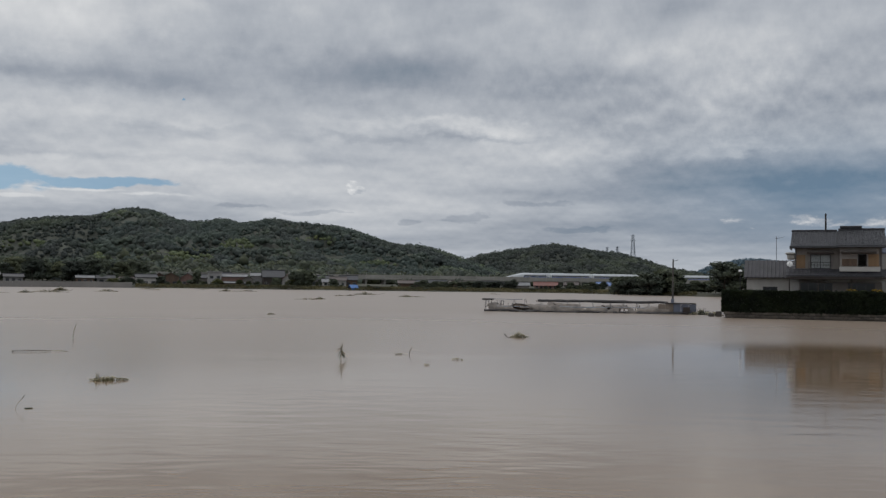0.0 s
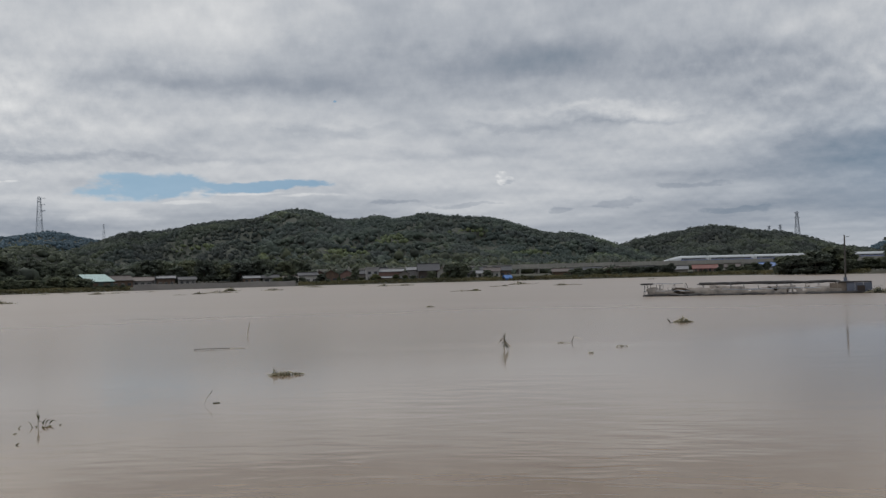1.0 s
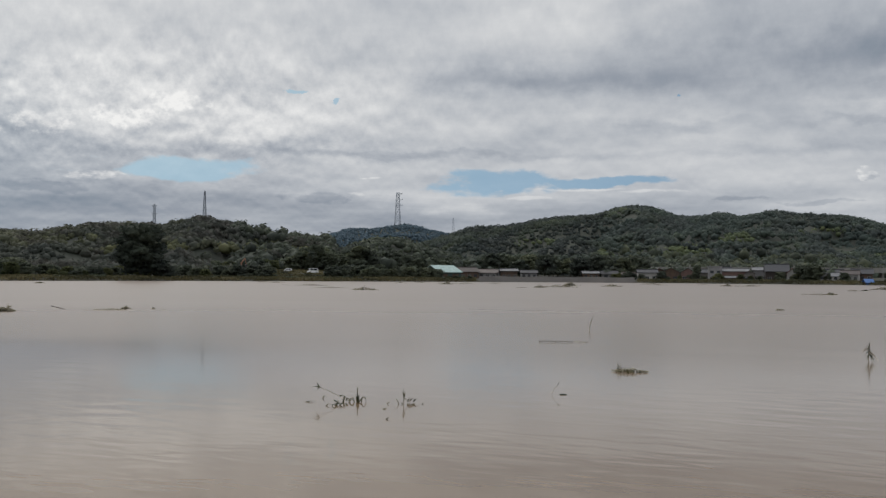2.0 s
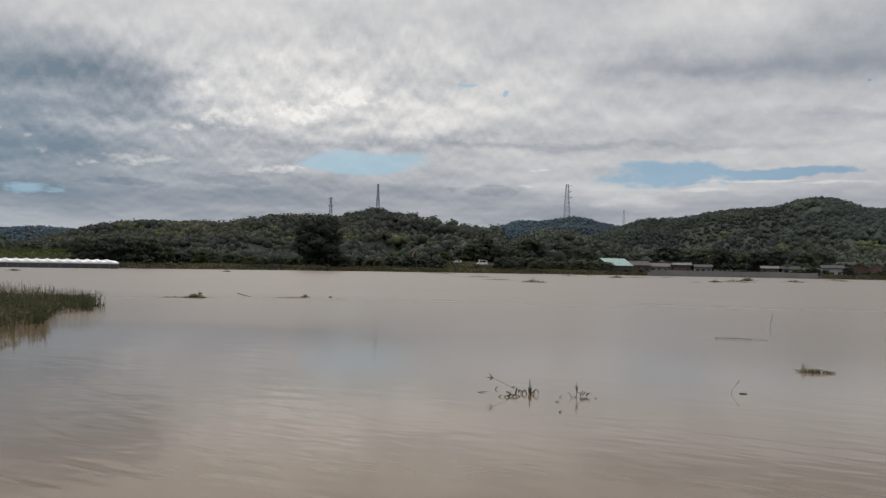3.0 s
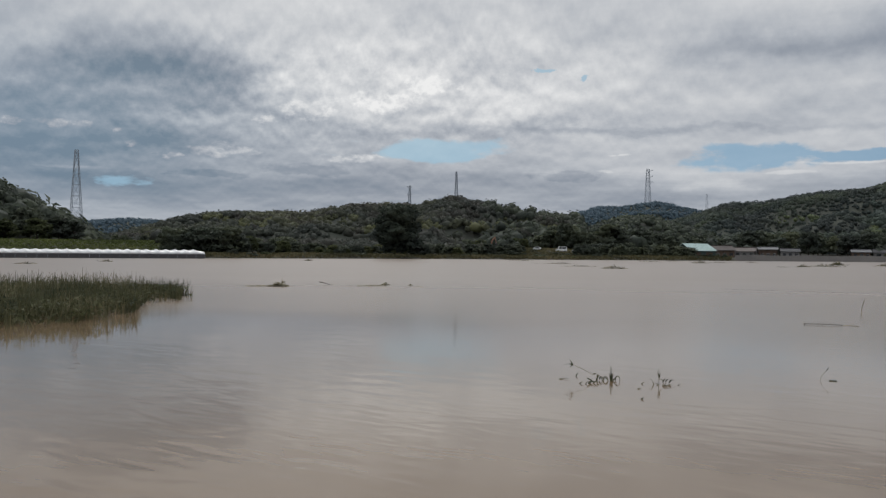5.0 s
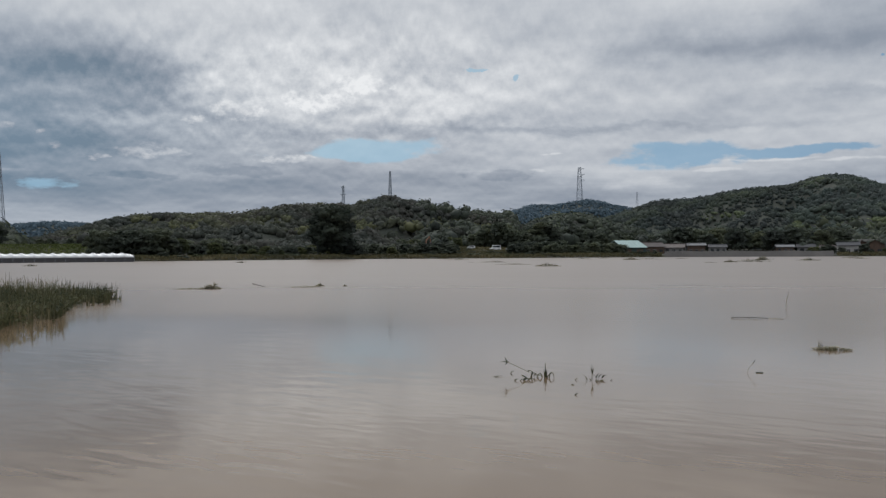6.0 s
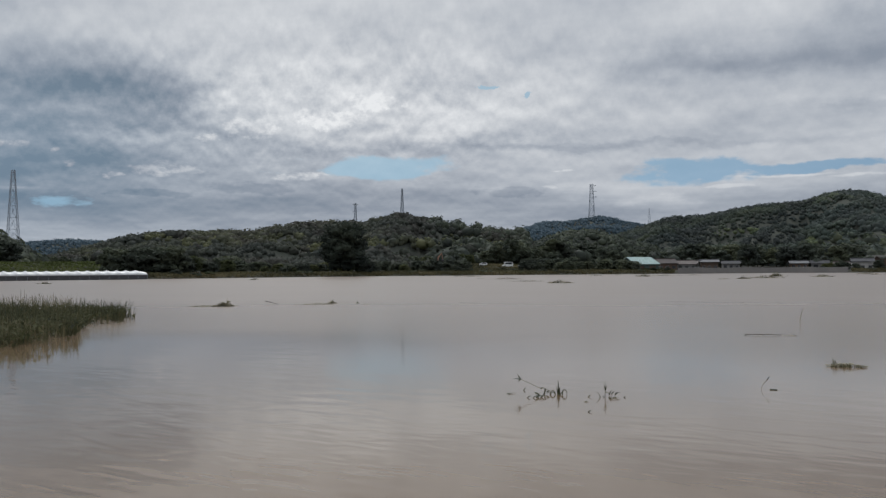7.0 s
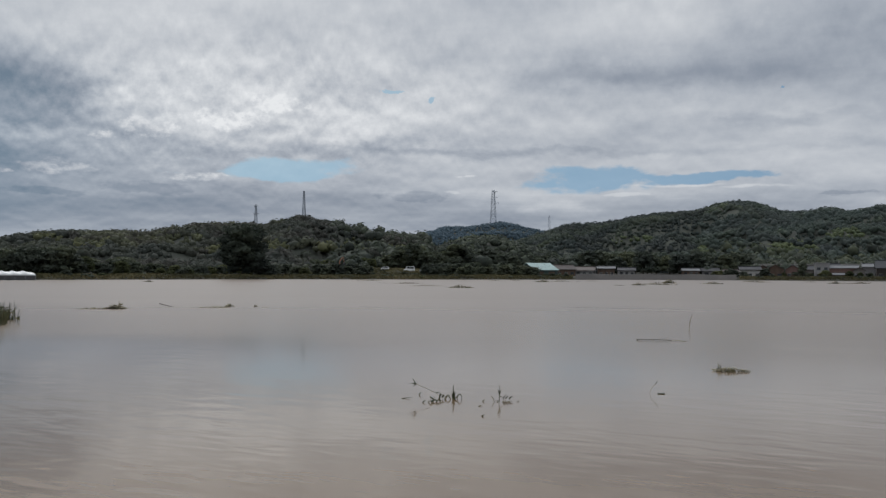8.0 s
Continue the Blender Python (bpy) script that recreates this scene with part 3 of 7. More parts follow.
def stem(seed, height, radius, limbs, spread):
    rng = random.Random(seed)
    bm = bmesh.new()
    p, r = Vector((0, 0, -0.5)), radius
    pts = []
    for k in range(5):
        q = Vector((rng.uniform(-1, 1) * radius * 0.8, rng.uniform(-1, 1) * radius * 0.8, height * (k + 1) / 5))
        rod(bm, p, q, r, r * 0.8, 7)
        p, r = q, r * 0.8
        pts.append((p, r))
    for k in range(limbs):
        b, r = pts[min(4, 1 + k % 4)]
        a = k * 2.4 + rng.uniform(-0.4, 0.4)
        e = b + Vector((math.cos(a) * spread * 0.6, math.sin(a) * spread * 0.6, height * rng.uniform(0.15, 0.35)))
        mid = (b + e) / 2 + Vector((0, 0, -0.1 * spread))
        rod(bm, b, mid, r * 0.55, r * 0.4, 5)
        rod(bm, mid, e, r * 0.4, r * 0.15, 5)
    return bm


def tree(name, label, category, seed, size, height, lumps, leaves, leaf, mat_, trunk=0.35, base=0.25, flat=1.0):
    """A tree or shrub with its own trunk and crown; a pattern from which copies are set out."""
    ob = thing(name, label, category)
    part("trunk", stem(seed, height * 0.75, trunk, 7, size), M_BARK, ob)
    v, f = crown(seed, size, height, lumps, leaves, leaf, flat, base)
    link("crown", mesh_np("crown", v, f, mat_), None, ob)
    return ob


def opening_wall(bm, u0, u1, z0, z1, y0, y1, holes=()):
    """A wall in the plane of local x and z, between y0 and y1 thick, with rectangular holes (u0, u1, z0, z1) through it."""
    us = sorted({u0, u1, *[h[0] for h in holes], *[h[1] for h in holes]})
    for a, b in zip(us, us[1:]):
        cuts = sorted((h[2], h[3]) for h in holes if h[0] <= a + 1e-6 and h[1] >= b - 1e-6)
        z = z0
        for c, d in cuts:
            if c > z + 1e-4:
                box(bm, a, b, y0, y1, z, c)
            z = d
        if z1 > z + 1e-4:
            box(bm, a, b, y0, y1, z, z1)
    return bm


def gable(bm, x0, x1, y0, y1, z_eave, z_ridge, over=0.45, thick=0.14, along="x"):
    """Two sloped roof slabs with overhang; the ridge runs along x or y."""
    if along == "y":
        t = bmesh.new()
        gable(t, y0, y1, x0, x1, z_eave, z_ridge, over, thick, "x")
        me = bpy.data.meshes.new("t")
        bmesh.ops.transform(t, matrix=Matrix(((0, 1, 0, 0), (1, 0, 0, 0), (0, 0, 1, 0), (0, 0, 0, 1))), verts=t.verts)
        bmesh.ops.reverse_faces(t, faces=t.faces)
        t.to_mesh(me)
        t.free()
        bm.from_mesh(me)
        bpy.data.meshes.remove(me)
        return bm
    ym = (y0 + y1) / 2
    slope = (z_ridge - z_eave) / (ym - y0)
    drop = over * slope
    for s, ye in ((-1, y0 - over), (1, y1 + over)):
        a = [(x0 - over, ye, z_eave - drop), (x1 + over, ye, z_eave - drop), (x1 + over, ym, z_ridge), (x0 - over, ym, z_ridge)]
        lo = [bm.verts.new(p) for p in a]
        hi = [bm.verts.new((p[0], p[1], p[2] + thick)) for p in a]
        quads = [lo[::-1], hi] + [[lo[i], lo[(i + 1) % 4], hi[(i + 1) % 4], hi[i]] for i in range(4)]
        for q in quads:
            bm.faces.new(q if s < 0 else q[::-1])
    return bm


def gable_ends(bm, x0, x1, y0, y1, z_eave, z_ridge, thick=0.15, along="x"):
    """Triangular wall pieces below a gable roof."""
    ends = ((x0, x0 + thick), (x1 - thick, x1)) if along == "x" else ((y0, y0 + thick), (y1 - thick, y1))
    for a, b in ends:
        tri = [(y0, z_eave), (y1, z_eave), ((y0 + y1) / 2, z_ridge)] if along == "x" else [(x0, z_eave), (x1, z_eave), ((x0 + x1) / 2, z_ridge)]
        f = [bm.verts.new((a, p, q) if along == "x" else (p, a, q)) for p, q in tri]
        g = [bm.verts.new((b, p, q) if along == "x" else (p, b, q)) for p, q in tri]
        bm.faces.new(f)
        bm.faces.new(g[::-1])
        for i in range(3):
            bm.faces.new((f[i], g[i], g[(i + 1) % 3], f[(i + 1) % 3]))
    return bm


def window(parent, u0, u1, z0, z1, y, frame_mat=None, mullions=1, inner=None, name="window"):
    """A window set into a hole whose outer face is at y: a frame with bars as one part, its panes below it."""
    fm = frame_mat or M_DARKMETAL
    t = 0.07
    bm = boxes((u0, u0 + t, y + 0.02, y + 0.1, z0, z1), (u1 - t, u1, y + 0.02, y + 0.1, z0, z1),
               (u0 + t, u1 - t, y + 0.02, y + 0.1, z1 - t, z1), (u0 + t, u1 - t, y + 0.02, y + 0.1, z0, z0 + t))
    step = (u1 - u0) / (mullions + 1)
    for k in range(1, mullions + 1):
        box(bm, u0 + k * step - 0.03, u0 + k * step + 0.03, y + 0.02, y + 0.1, z0 + t, z1 - t)
    w = part(name, bm, fm, parent)
    for k in range(mullions + 1):
        a = u0 + k * step + (t if k == 0 else 0.03)
        b = u0 + (k + 1) * step - (t if k == mullions else 0.03)
        pane = part("pane", boxes((a, b, y + 0.05, y + 0.06, z0 + t, z1 - t)), M_GLASS if inner is None else M_CLEAR, w)
        pane.visible_shadow = inner is None
    if inner is not None:
        part("curtain", boxes((u0 + t, u1 - t, y + 0.16, y + 0.18, z0 + t, z1 - t)), inner, w)
    return w

# ---- ground, water, hills ----
# Each ridge: its distance, its depth, and its crest as (azimuth, angle above the eye's level), from left to right.
EYE_LEVEL = 2.6
RIDGES = {}
RIDGES["main"] = (1500, 520, ((35, 0.4), (33, 1.2), (31, 1.95), (29, 2.52), (28, 2.93), (25.6, 3.07), (23.5, 3.45), (22.4, 3.52), (21.4, 3.66), (20.3, 3.74), (18.9, 4.17), (18.25, 4.23),
                         (17.5, 4.18), (16.5, 3.95), (15.8, 3.66), (14.8, 3.45), (13.2, 3.73), (12.05, 3.48), (10.2, 3.90), (9.0, 3.68), (6.6, 3.55), (4.9, 3.1), (2.9, 2.50), (1.2, 2.46),
                         (-0.2, 2.0), (-1.4, 1.62), (-3, 1.1), (-5.5, 0.3)))
RIDGES["right"] = (1900, 560, ((3, 0.4), (0.6, 1.3), (-1.4, 1.65), (-2.9, 2.05), (-5, 2.39), (-6.8, 2.64), (-8.7, 2.32), (-10.7, 2.0), (-12.6, 1.51), (-14.1, 1.09), (-16, 0.8), (-19, 0.6), (-24, 0.5)))
RIDGES["near"] = (760, 230, ((65, 0.7), (62, 1.45), (60, 2.0), (58.9, 2.28), (57.6, 2.38), (56.3, 2.40), (53.6, 2.43), (52.9, 2.36), (51.5, 2.66), (49, 2.92), (47.5, 2.94), (46, 2.88),
                        (45.2, 3.12), (44.7, 3.33), (43.6, 3.49), (42.5, 3.12), (42, 2.92), (40.8, 2.62), (39.5, 2.42), (38.5, 2.36), (37.5, 2.32), (36.6, 2.24), (36.0, 1.75), (35.4, 1.15), (34.2, 0.5)))
RIDGES["far"] = (2800, 420, ((72, 0.5), (69, 1.5), (65.2, 1.68), (63, 1.82), (61, 1.74), (58, 1.2), (55, 0.3), (42, 0.3), (39, 1.4), (37, 2.28), (35.2, 2.83), (33.8, 2.87), (31.75, 3.13), (30.4, 2.84),
                        (29, 2.56), (27, 1.9), (25, 0.8), (-13.5, 0.3), (-15.4, 1.3), (-17.2, 1.78), (-18.4, 1.84), (-19.5, 1.7), (-24, 1.4), (-30, 0.4)))
RIDGES["middle"] = (1000, 200, ((38, 0.4), (36.4, 1.2), (35.0, 1.9), (33.3, 2.36), (32, 2.25), (30.9, 1.83), (29, 1.3), (27, 0.5)))
RIDGES["left"] = (560, 150, ((80, 4.6), (76, 4.9), (73, 4.6), (71.1, 4.22), (69.7, 3.85), (68.2, 3.07), (66.8, 2.25), (65.2, 1.5), (63.6, 0.5)))


LOWER = {"main": 3.6, "right": 4.6, "near": 3.0, "far": 5.0, "middle": 3.0, "left": 4.5}
CANOPY = {"main": 6.2, "right": 8.3, "near": 4.4, "far": 7.9, "middle": 4.8, "left": 6.4}


def crest(key, az):
    """Height of a ridge's crest, without its trees and over its sunken foot, by azimuth."""
    r0, wr, line = RIDGES[key]
    a = np.array([p[0] for p in line][::-1], float)
    h = np.array([math.tan(radians(p[1])) * r0 + EYE_LEVEL - CANOPY[key] + LOWER[key] for p in line][::-1])
    az = np.asarray(az, float)
    soft = sum(np.interp(az + d, a, h) * w for d, w in ((-0.3, 0.25), (0.0, 0.5), (0.3, 0.25)))
    return np.where((az < a[0] - 4) | (az > a[-1] + 4), 0.0, soft)


def shore(az):
    """How far off the flood ends, by azimuth."""
    return np.interp(az, (-180, -60, -22, -15.5, -7, 3, 16, 22, 28, 38, 45, 55, 62, 75, 110, 180),
                     (300, 300, 300, 318, 400, 385, 400, 392, 372, 340, 328, 296, 282, 276, 290, 300))


def smooth01(t):
    t = np.clip(t, 0, 1)
    return t * t * (3 - 2 * t)


def ridge_height(key, az, r):
    r0, wr, _ = RIDGES[key]
    h = crest(key, az)
    x, y = -np.sin(np.radians(az)) * r, np.cos(np.radians(az)) * r
    f = np.exp(-((r - r0) / wr) ** 2)
    spur = -np.abs(fbm(x, y, r0 * 0.11, 3.0, 3)) * np.clip(1.0 - f, 0, 1) * f * 4.6
    return h * np.maximum(f + spur, 0.45 * f) - LOWER[key]


def ground_height(az, r):
    """Height over the flood water of the ground at azimuth az and distance r."""
    az, r = np.asarray(az, float), np.asarray(r, float)
    x, y = -np.sin(np.radians(az)) * r, np.cos(np.radians(az)) * r
    sh = shore(az) + fbm(x, y, 25, 1.0, 2) * 3
    bed = -1.3 + 0.2 * fbm(x, y, 30, 5.0, 3)
    land = 0.55 + smooth01((r - sh) / 12) * 0.5 + smooth01((r - sh - 15) / 90) * 1.6 + 0.25 * fbm(x, y, 18, 2.0, 3)
    z = bed + smooth01((r - sh + 3) / 5) * (land - bed)
    # the raised road on the bank between the barn and the wood, and the grassy levee behind the tunnels
    road = smooth01((az - 30) / 3) * smooth01((44 - az) / 3) * smooth01((r - sh - 20) / 60)
    z = z + road * 1.4
    levee = smooth01((az - 57) / 3) * smooth01((r - 335) / 45) * smooth01((560 - r) / 60)
    z = np.maximum(z, levee * 6.1 - 0.5)
    for key in RIDGES:
        z = np.maximum(z, ridge_height(key, az, r) * smooth01((r - sh - 10) / 60) + np.where(r > sh, 0, -9))
    # the bank that the camera stands on
    s = -math.sin(radians(23)) * x + math.cos(radians(23)) * y
    bank = -1.3 + smooth01((6.0 - s) / 4.5) * 2.35 + 0.03 * fbm(x, y, 1.5, 8.0, 3)
    return np.maximum(z, np.where(s < 6.0, bank, -9))


def build_ground():
    az = np.concatenate([np.arange(-180, -34, 4.0), np.arange(-34, 82, 0.25), np.arange(82, 180.1, 3.5)])
    az[-1] = 180.0
    r = np.concatenate([[0.05, 1, 2, 3, 4, 5, 6, 8, 11, 16, 25, 45, 80, 130, 190], np.arange(240, 480, 5.0), np.arange(480, 1000, 16),
                        np.arange(1000, 2400, 32), np.arange(2400, 3300, 60), [3500, 3900, 4400, 4900]])
    A, R = np.meshgrid(az, r)
    Z = ground_height(A, R)
    Z = np.where(R > 3400, np.minimum(Z, 5), Z)
    X, Y = -np.sin(np.radians(A)) * R, np.cos(np.radians(A)) * R
    v = np.stack([X, Y, Z], -1).reshape(-1, 3)
    n, m = len(r), len(az)
    i, j = np.meshgrid(np.arange(n - 1), np.arange(m - 1), indexing="ij")
    q = np.stack([i * m + j, (i + 1) * m + j, (i + 1) * m + j + 1, i * m + j + 1], -1).reshape(-1, 4)[:, ::-1]
    return mesh_np("ground", v, q, M_EARTH, True)


ground = tagged(link("ground", build_ground(), None), "brown-green grassy land rising to low hills", "ground", kind="structure")
wm = bmesh.new()
bmesh.ops.create_grid(wm, x_segments=24, y_segments=24, size=4600)
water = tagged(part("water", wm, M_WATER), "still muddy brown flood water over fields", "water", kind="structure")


# stands of lighter growth on the slopes: azimuth, elevation from the eye, half-widths
GROVES = ((15.8, 1.55, 2.2, 0.34), (19.5, 1.25, 1.2, 0.25), (12.2, 2.2, 1.0, 0.25), (7.4, 2.6, 1.3, 0.22), (24.0, 2.0, 1.2, 0.25), (3.6, 1.3, 1.2, 0.2), (-6.0, 1.6, 1.0, 0.2), (-3.0, 1.2, 0.9, 0.2),
          (45.2, 1.45, 1.2, 0.32), (41.2, 1.55, 2.0, 0.34), (38.2, 1.15, 1.4, 0.26), (51.5, 1.8, 1.4, 0.22), (55.6, 1.45, 1.2, 0.22), (48.2, 1.2, 1.0, 0.2), (58.0, 1.8, 0.8, 0.15), (31.6, 1.35, 0.9, 0.2))


def in_grove(az, r, z):
    """Whether a tree at this place belongs to one of the lighter stands; their edges are ragged."""
    el = np.degrees(np.arctan2(z - EYE_LEVEL, r))
    x, y = -np.sin(np.radians(az)) * r, np.cos(np.radians(az)) * r
    rag = fbm(x, y, r.mean() * 0.05, 12.0, 3)
    inside = np.zeros(len(az), bool)
    for a, e, wa, we in GROVES:
        inside |= ((az - a) / wa) ** 2 + ((el - e) / we) ** 2 < 1 + 1.6 * rag
    return inside


def canopy(name, label, az, r, z, rng, size, lift_, mat_, flat=1.0):
    """Ragged crowns at the given places, each a core with leaf clumps, all one object."""
    n = len(az)
    c = np.stack([-np.sin(np.radians(az)) * r, np.cos(np.radians(az)) * r, z], -1)
    s = size * (0.75 + 0.9 * rng.uniform(0, 1, n) ** 2.2) * (0.9 + 0.35 * fbm(c[:, 0], c[:, 1], 60, 4.0, 2))
    c[:, 2] += s * lift_
    dome = np.array([1.0, 1.0, flat])
    core = ICO_V[None] * dome * rng.uniform(0.8, 1.1, (n, len(ICO_V), 1)) * (s * 0.92)[:, None, None] + c[:, None]
    cf = (np.arange(n)[:, None, None] * len(ICO_V) + ICO_F[None]).reshape(-1, 3)
    k = 10
    d = rng.normal(0, 1, (n, k, 3))
    d[..., 2] = np.abs(d[..., 2]) * 0.9 + 0.05
    d /= np.linalg.norm(d, axis=-1)[..., None]
    ctr = (c[:, None] + d * dome * (s[:, None, None] * rng.uniform(0.75, 1.15, (n, k, 1)))).reshape(-1, 3)
    lv, lf = leaf_quads(rng, ctr, d.reshape(-1, 3), np.repeat(s * 0.33, k), 0.16)
    v, f = merge([(core.reshape(-1, 3), cf), (lv, lf)])
    ob = link(name, mesh_np(name, v, f, mat_, True), None)
    return tagged(ob, label, "woods", kind="stuff")


def woods(name, label, key, az0, az1, r0, r1, gap, size, mat_, seed, floor=2.5, grove=None, west=None):
    """Closed canopy over one ridge, or a belt of trees where key is empty; the lighter stands in it are an object of their own."""
    rng = np.random.default_rng(seed)
    az, r = [], []
    for q in np.arange(r0, r1, gap):
        m = max(2, int(radians(az1 - az0) * q / gap))
        az.append(az0 + (az1 - az0) * (np.arange(m) + rng.uniform(-0.1, 1.1, m)) / m)
        r.append(q + rng.uniform(-0.65, 0.65, m) * gap)
    az, r = np.concatenate(az), np.concatenate(r)
    z = ground_height(az, r)
    ok = (z > floor) & ((ridge_height(key, az, r) > z - 0.5) if key else (fbm(r * az, r, 40, 2.0, 2) > -0.35))
    az, r, z = az[ok], r[ok], z[ok]
    lift_ = 0.12 if key else 0.75
    if grove is not None:
        g = in_grove(az, r, z)
        canopy("grove", "lighter yellow-green bamboo and scrub on the hillside", az[g], r[g], z[g], rng, size * 0.85, lift_, grove, 0.85)
        az, r, z = az[~g], r[~g], z[~g]
    if west is not None:
        # the western end takes the colour with shade painted in; its edge is ragged
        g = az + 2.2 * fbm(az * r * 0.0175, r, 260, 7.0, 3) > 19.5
        canopy(name, "woods at the western end of the long hill, coloured as in cloud shade", az[g], r[g], z[g], rng, size, lift_, west, 0.85)
        az, r, z = az[~g], r[~g], z[~g]
    return canopy(name, label, az, r, z, rng, size, lift_, mat_, 0.85 if key else 1.0)


woods("hill_woods", "dense mixed green woods on the long hill", "main", -6, 33, 680, 1560, 6.0, 4.1, M_HILL, 11, 2.5, M_GROVE, M_HILL_SHADED)
woods("hill_woods", "green woods on the lower hill by the viaduct", "right", -24, 3, 1000, 1960, 8.4, 6.3, M_HILL_RIGHT, 12)
woods("ridge_woods", "bushy green and olive woods on the near ridge", "near", 34, 65, 470, 800, 4.6, 3.0, M_HILL_NEAR, 13, 2.5, M_GROVE_NEAR)
woods("ridge_woods", "dark wooded rise between the hills", "middle", 28, 38.5, 780, 1040, 5.6, 4.0, M_LEAF_DARK, 14)
woods("hill_woods", "woods on the farthest hill, coloured blue by haze", "far", 25, 41, 2450, 2860, 9.5, 5.5, M_FAR_HAZE, 15, 20)
woods("hill_woods", "haze-blue woods on a far low hill", "far", 56, 71, 2450, 2860, 10.5, 5.5, M_FAR_HAZE, 16, 20)
woods("hill_woods", "haze-blue woods on a distant rise behind the house", "far", -25, -14, 2550, 2860, 11.0, 5.5, M_FAR_HAZE, 23, 20)
woods("hill_woods", "dark green woods on the steep hillside", "left", 63.5, 79, 430, 585, 5.0, 4.4, M_LEAF_DARK, 17)
woods("tree_belt", "dark trees and bushes behind the town", "", -20, 20.5, 625, 900, 10.5, 4.0, M_LEAF, 18, 0.5)
woods("tree_belt", "low dark trees between the houses and the viaduct", "", 6.6, 20.5, 440, 495, 6.0, 2.0, M_LEAF_DARK, 21, 0.5)
woods("tree_belt", "low dark trees before the viaduct", "", -1.5, 2.8, 440, 495, 6.5, 1.6, M_LEAF_DARK, 22, 0.5)
woods("tree_belt", "olive bushes and trees on the bank below the ridge", "", 42, 61.5, 372, 540, 5.4, 2.0, M_HILL_NEAR, 19, 0.5)
woods("tree_belt", "dark trees below the wooded rise", "", 26.5, 42, 440, 800, 8.5, 3.4, M_LEAF_DARK, 20, 0.5)

# ---- the house with its hedge, garden and outbuilding ----
def ground_at(az, d):
    return float(ground_height(az, d))


def ribbed(bm, x0, x1, y0, z0, y1, z1, pitch, rib, step, thick, courses):
    """One roof pitch as a single slab: ribs or rolls run up the slope, courses step down it."""
    n = max(2, int(round((x1 - x0) / pitch)))
    xs = []
    for k in range(n):
        a, b = x0 + (x1 - x0) * k / n, x0 + (x1 - x0) * (k + 1) / n
        w = b - a
        xs += [(a, 0.0), (a + w * 0.62, 0.0), (a + w * 0.72, rib * 0.8), (a + w * 0.81, rib), (a + w * 0.90, rib * 0.8)]
    xs.append((x1, 0.0))
    rows_ = []
    for c in range(courses):
        for t, lift_ in ((c / courses, step), ((c + 1) / courses, 0.0)):
            y, z = y0 + (y1 - y0) * t, z0 + (z1 - z0) * t
            rows_.append([bm.verts.new((x, y, z + thick + h + lift_)) for x, h in xs])
    under = [[bm.verts.new((x, y, z)) for x, h in xs] for y, z in ((y0, z0), (y1, z1))]
    loop = [under[0]] + rows_ + [under[1]]
    for p, q in zip(loop, loop[1:]):
        for i_ in range(len(xs) - 1):
            bm.faces.new((p[i_], p[i_ + 1], q[i_ + 1], q[i_]))
    for i_ in range(len(xs) - 1):
        bm.faces.new((under[1][i_], under[1][i_ + 1], under[0][i_ + 1], under[0][i_]))
    for e in (0, -1):
        bm.faces.new([r[e] for r in loop] if e else [r[e] for r in loop][::-1])
    return bm


def tile_roof(parent, x0, x1, y0, z0, y1, z1, mat_, name="roof"):
    n = max(2, int(math.hypot(y1 - y0, z1 - z0) / 0.3))
    return part(name, ribbed(bmesh.new(), x0, x1, y0, z0, y1, z1, 0.36, 0.055, 0.03, 0.08, n), mat_, parent)


house = thing("house", "two-storey beige house with grey tiled roofs behind a hedge", "house", place(-22.6, 95))
wall_bm = bmesh.new()
opening_wall(wall_bm, -3.65, 0.25, 0.5, 6.85, 0.0, 0.16, ((-2.32, -0.55, 4.6, 5.95), (-3.2, -0.4, 1.3, 3.3)))
opening_wall(wall_bm, 0.25, 3.8, 0.5, 4.3, 0.0, 0.16, ((0.9, 3.2, 1.3, 3.3),))
box(wall_bm, -3.65, -3.49, 0.16, 7.0, 0.5, 6.85)
box(wall_bm, 3.64, 3.8, 0.16, 7.0, 0.5, 6.85)
box(wall_bm, -3.49, 3.64, 6.84, 7.0, 0.5, 6.85)
box(wall_bm, -3.49, 3.64, 0.16, 6.84, 4.05, 4.2)
part("wall", wall_bm, M_PLASTER, house)
bay_bm = bmesh.new()
opening_wall(bay_bm, 0.25, 3.55, 4.78, 6.8, -0.9, -0.76, ((1.75, 2.5, 4.8, 5.95),))
box(bay_bm, 0.25, 0.39, -0.76, 0.0, 4.78, 6.8)
box(bay_bm, 3.41, 3.55, -0.76, 0.0, 4.78, 6.8)
part("bay_wall", bay_bm, M_PLASTER, house, "beige upper bay wall")
part("bay_sill", boxes((0.2, 3.6, -1.0, 0.0, 4.34, 4.776), bevel=0.02), M_WHITE, house, "white band under the bay")
part("corner_board", boxes((-3.6, -2.75, -0.04, -0.003, 4.66, 5.9)), M_TAN, house, "tan wooden wall board")
part("corner_board", boxes((2.62, 3.5, -0.94, -0.903, 4.82, 5.92)), M_TAN, house, "tan wooden wall board")
part("bay_panel", boxes((0.42, 1.68, -0.95, -0.903, 4.84, 5.5), bevel=0.01), M_BROWN, house, "brown timber bay panel")
part("window_hood", boxes((-2.6, -0.25, -0.6, -0.003, 6.0, 6.16), bevel=0.02), M_DARKWOOD, house, "dark hood over the window")
part("window_hood", boxes((0.3, 3.3, -1.45, -0.903, 6.0, 6.16), bevel=0.02), M_DARKWOOD, house, "dark hood over the bay")
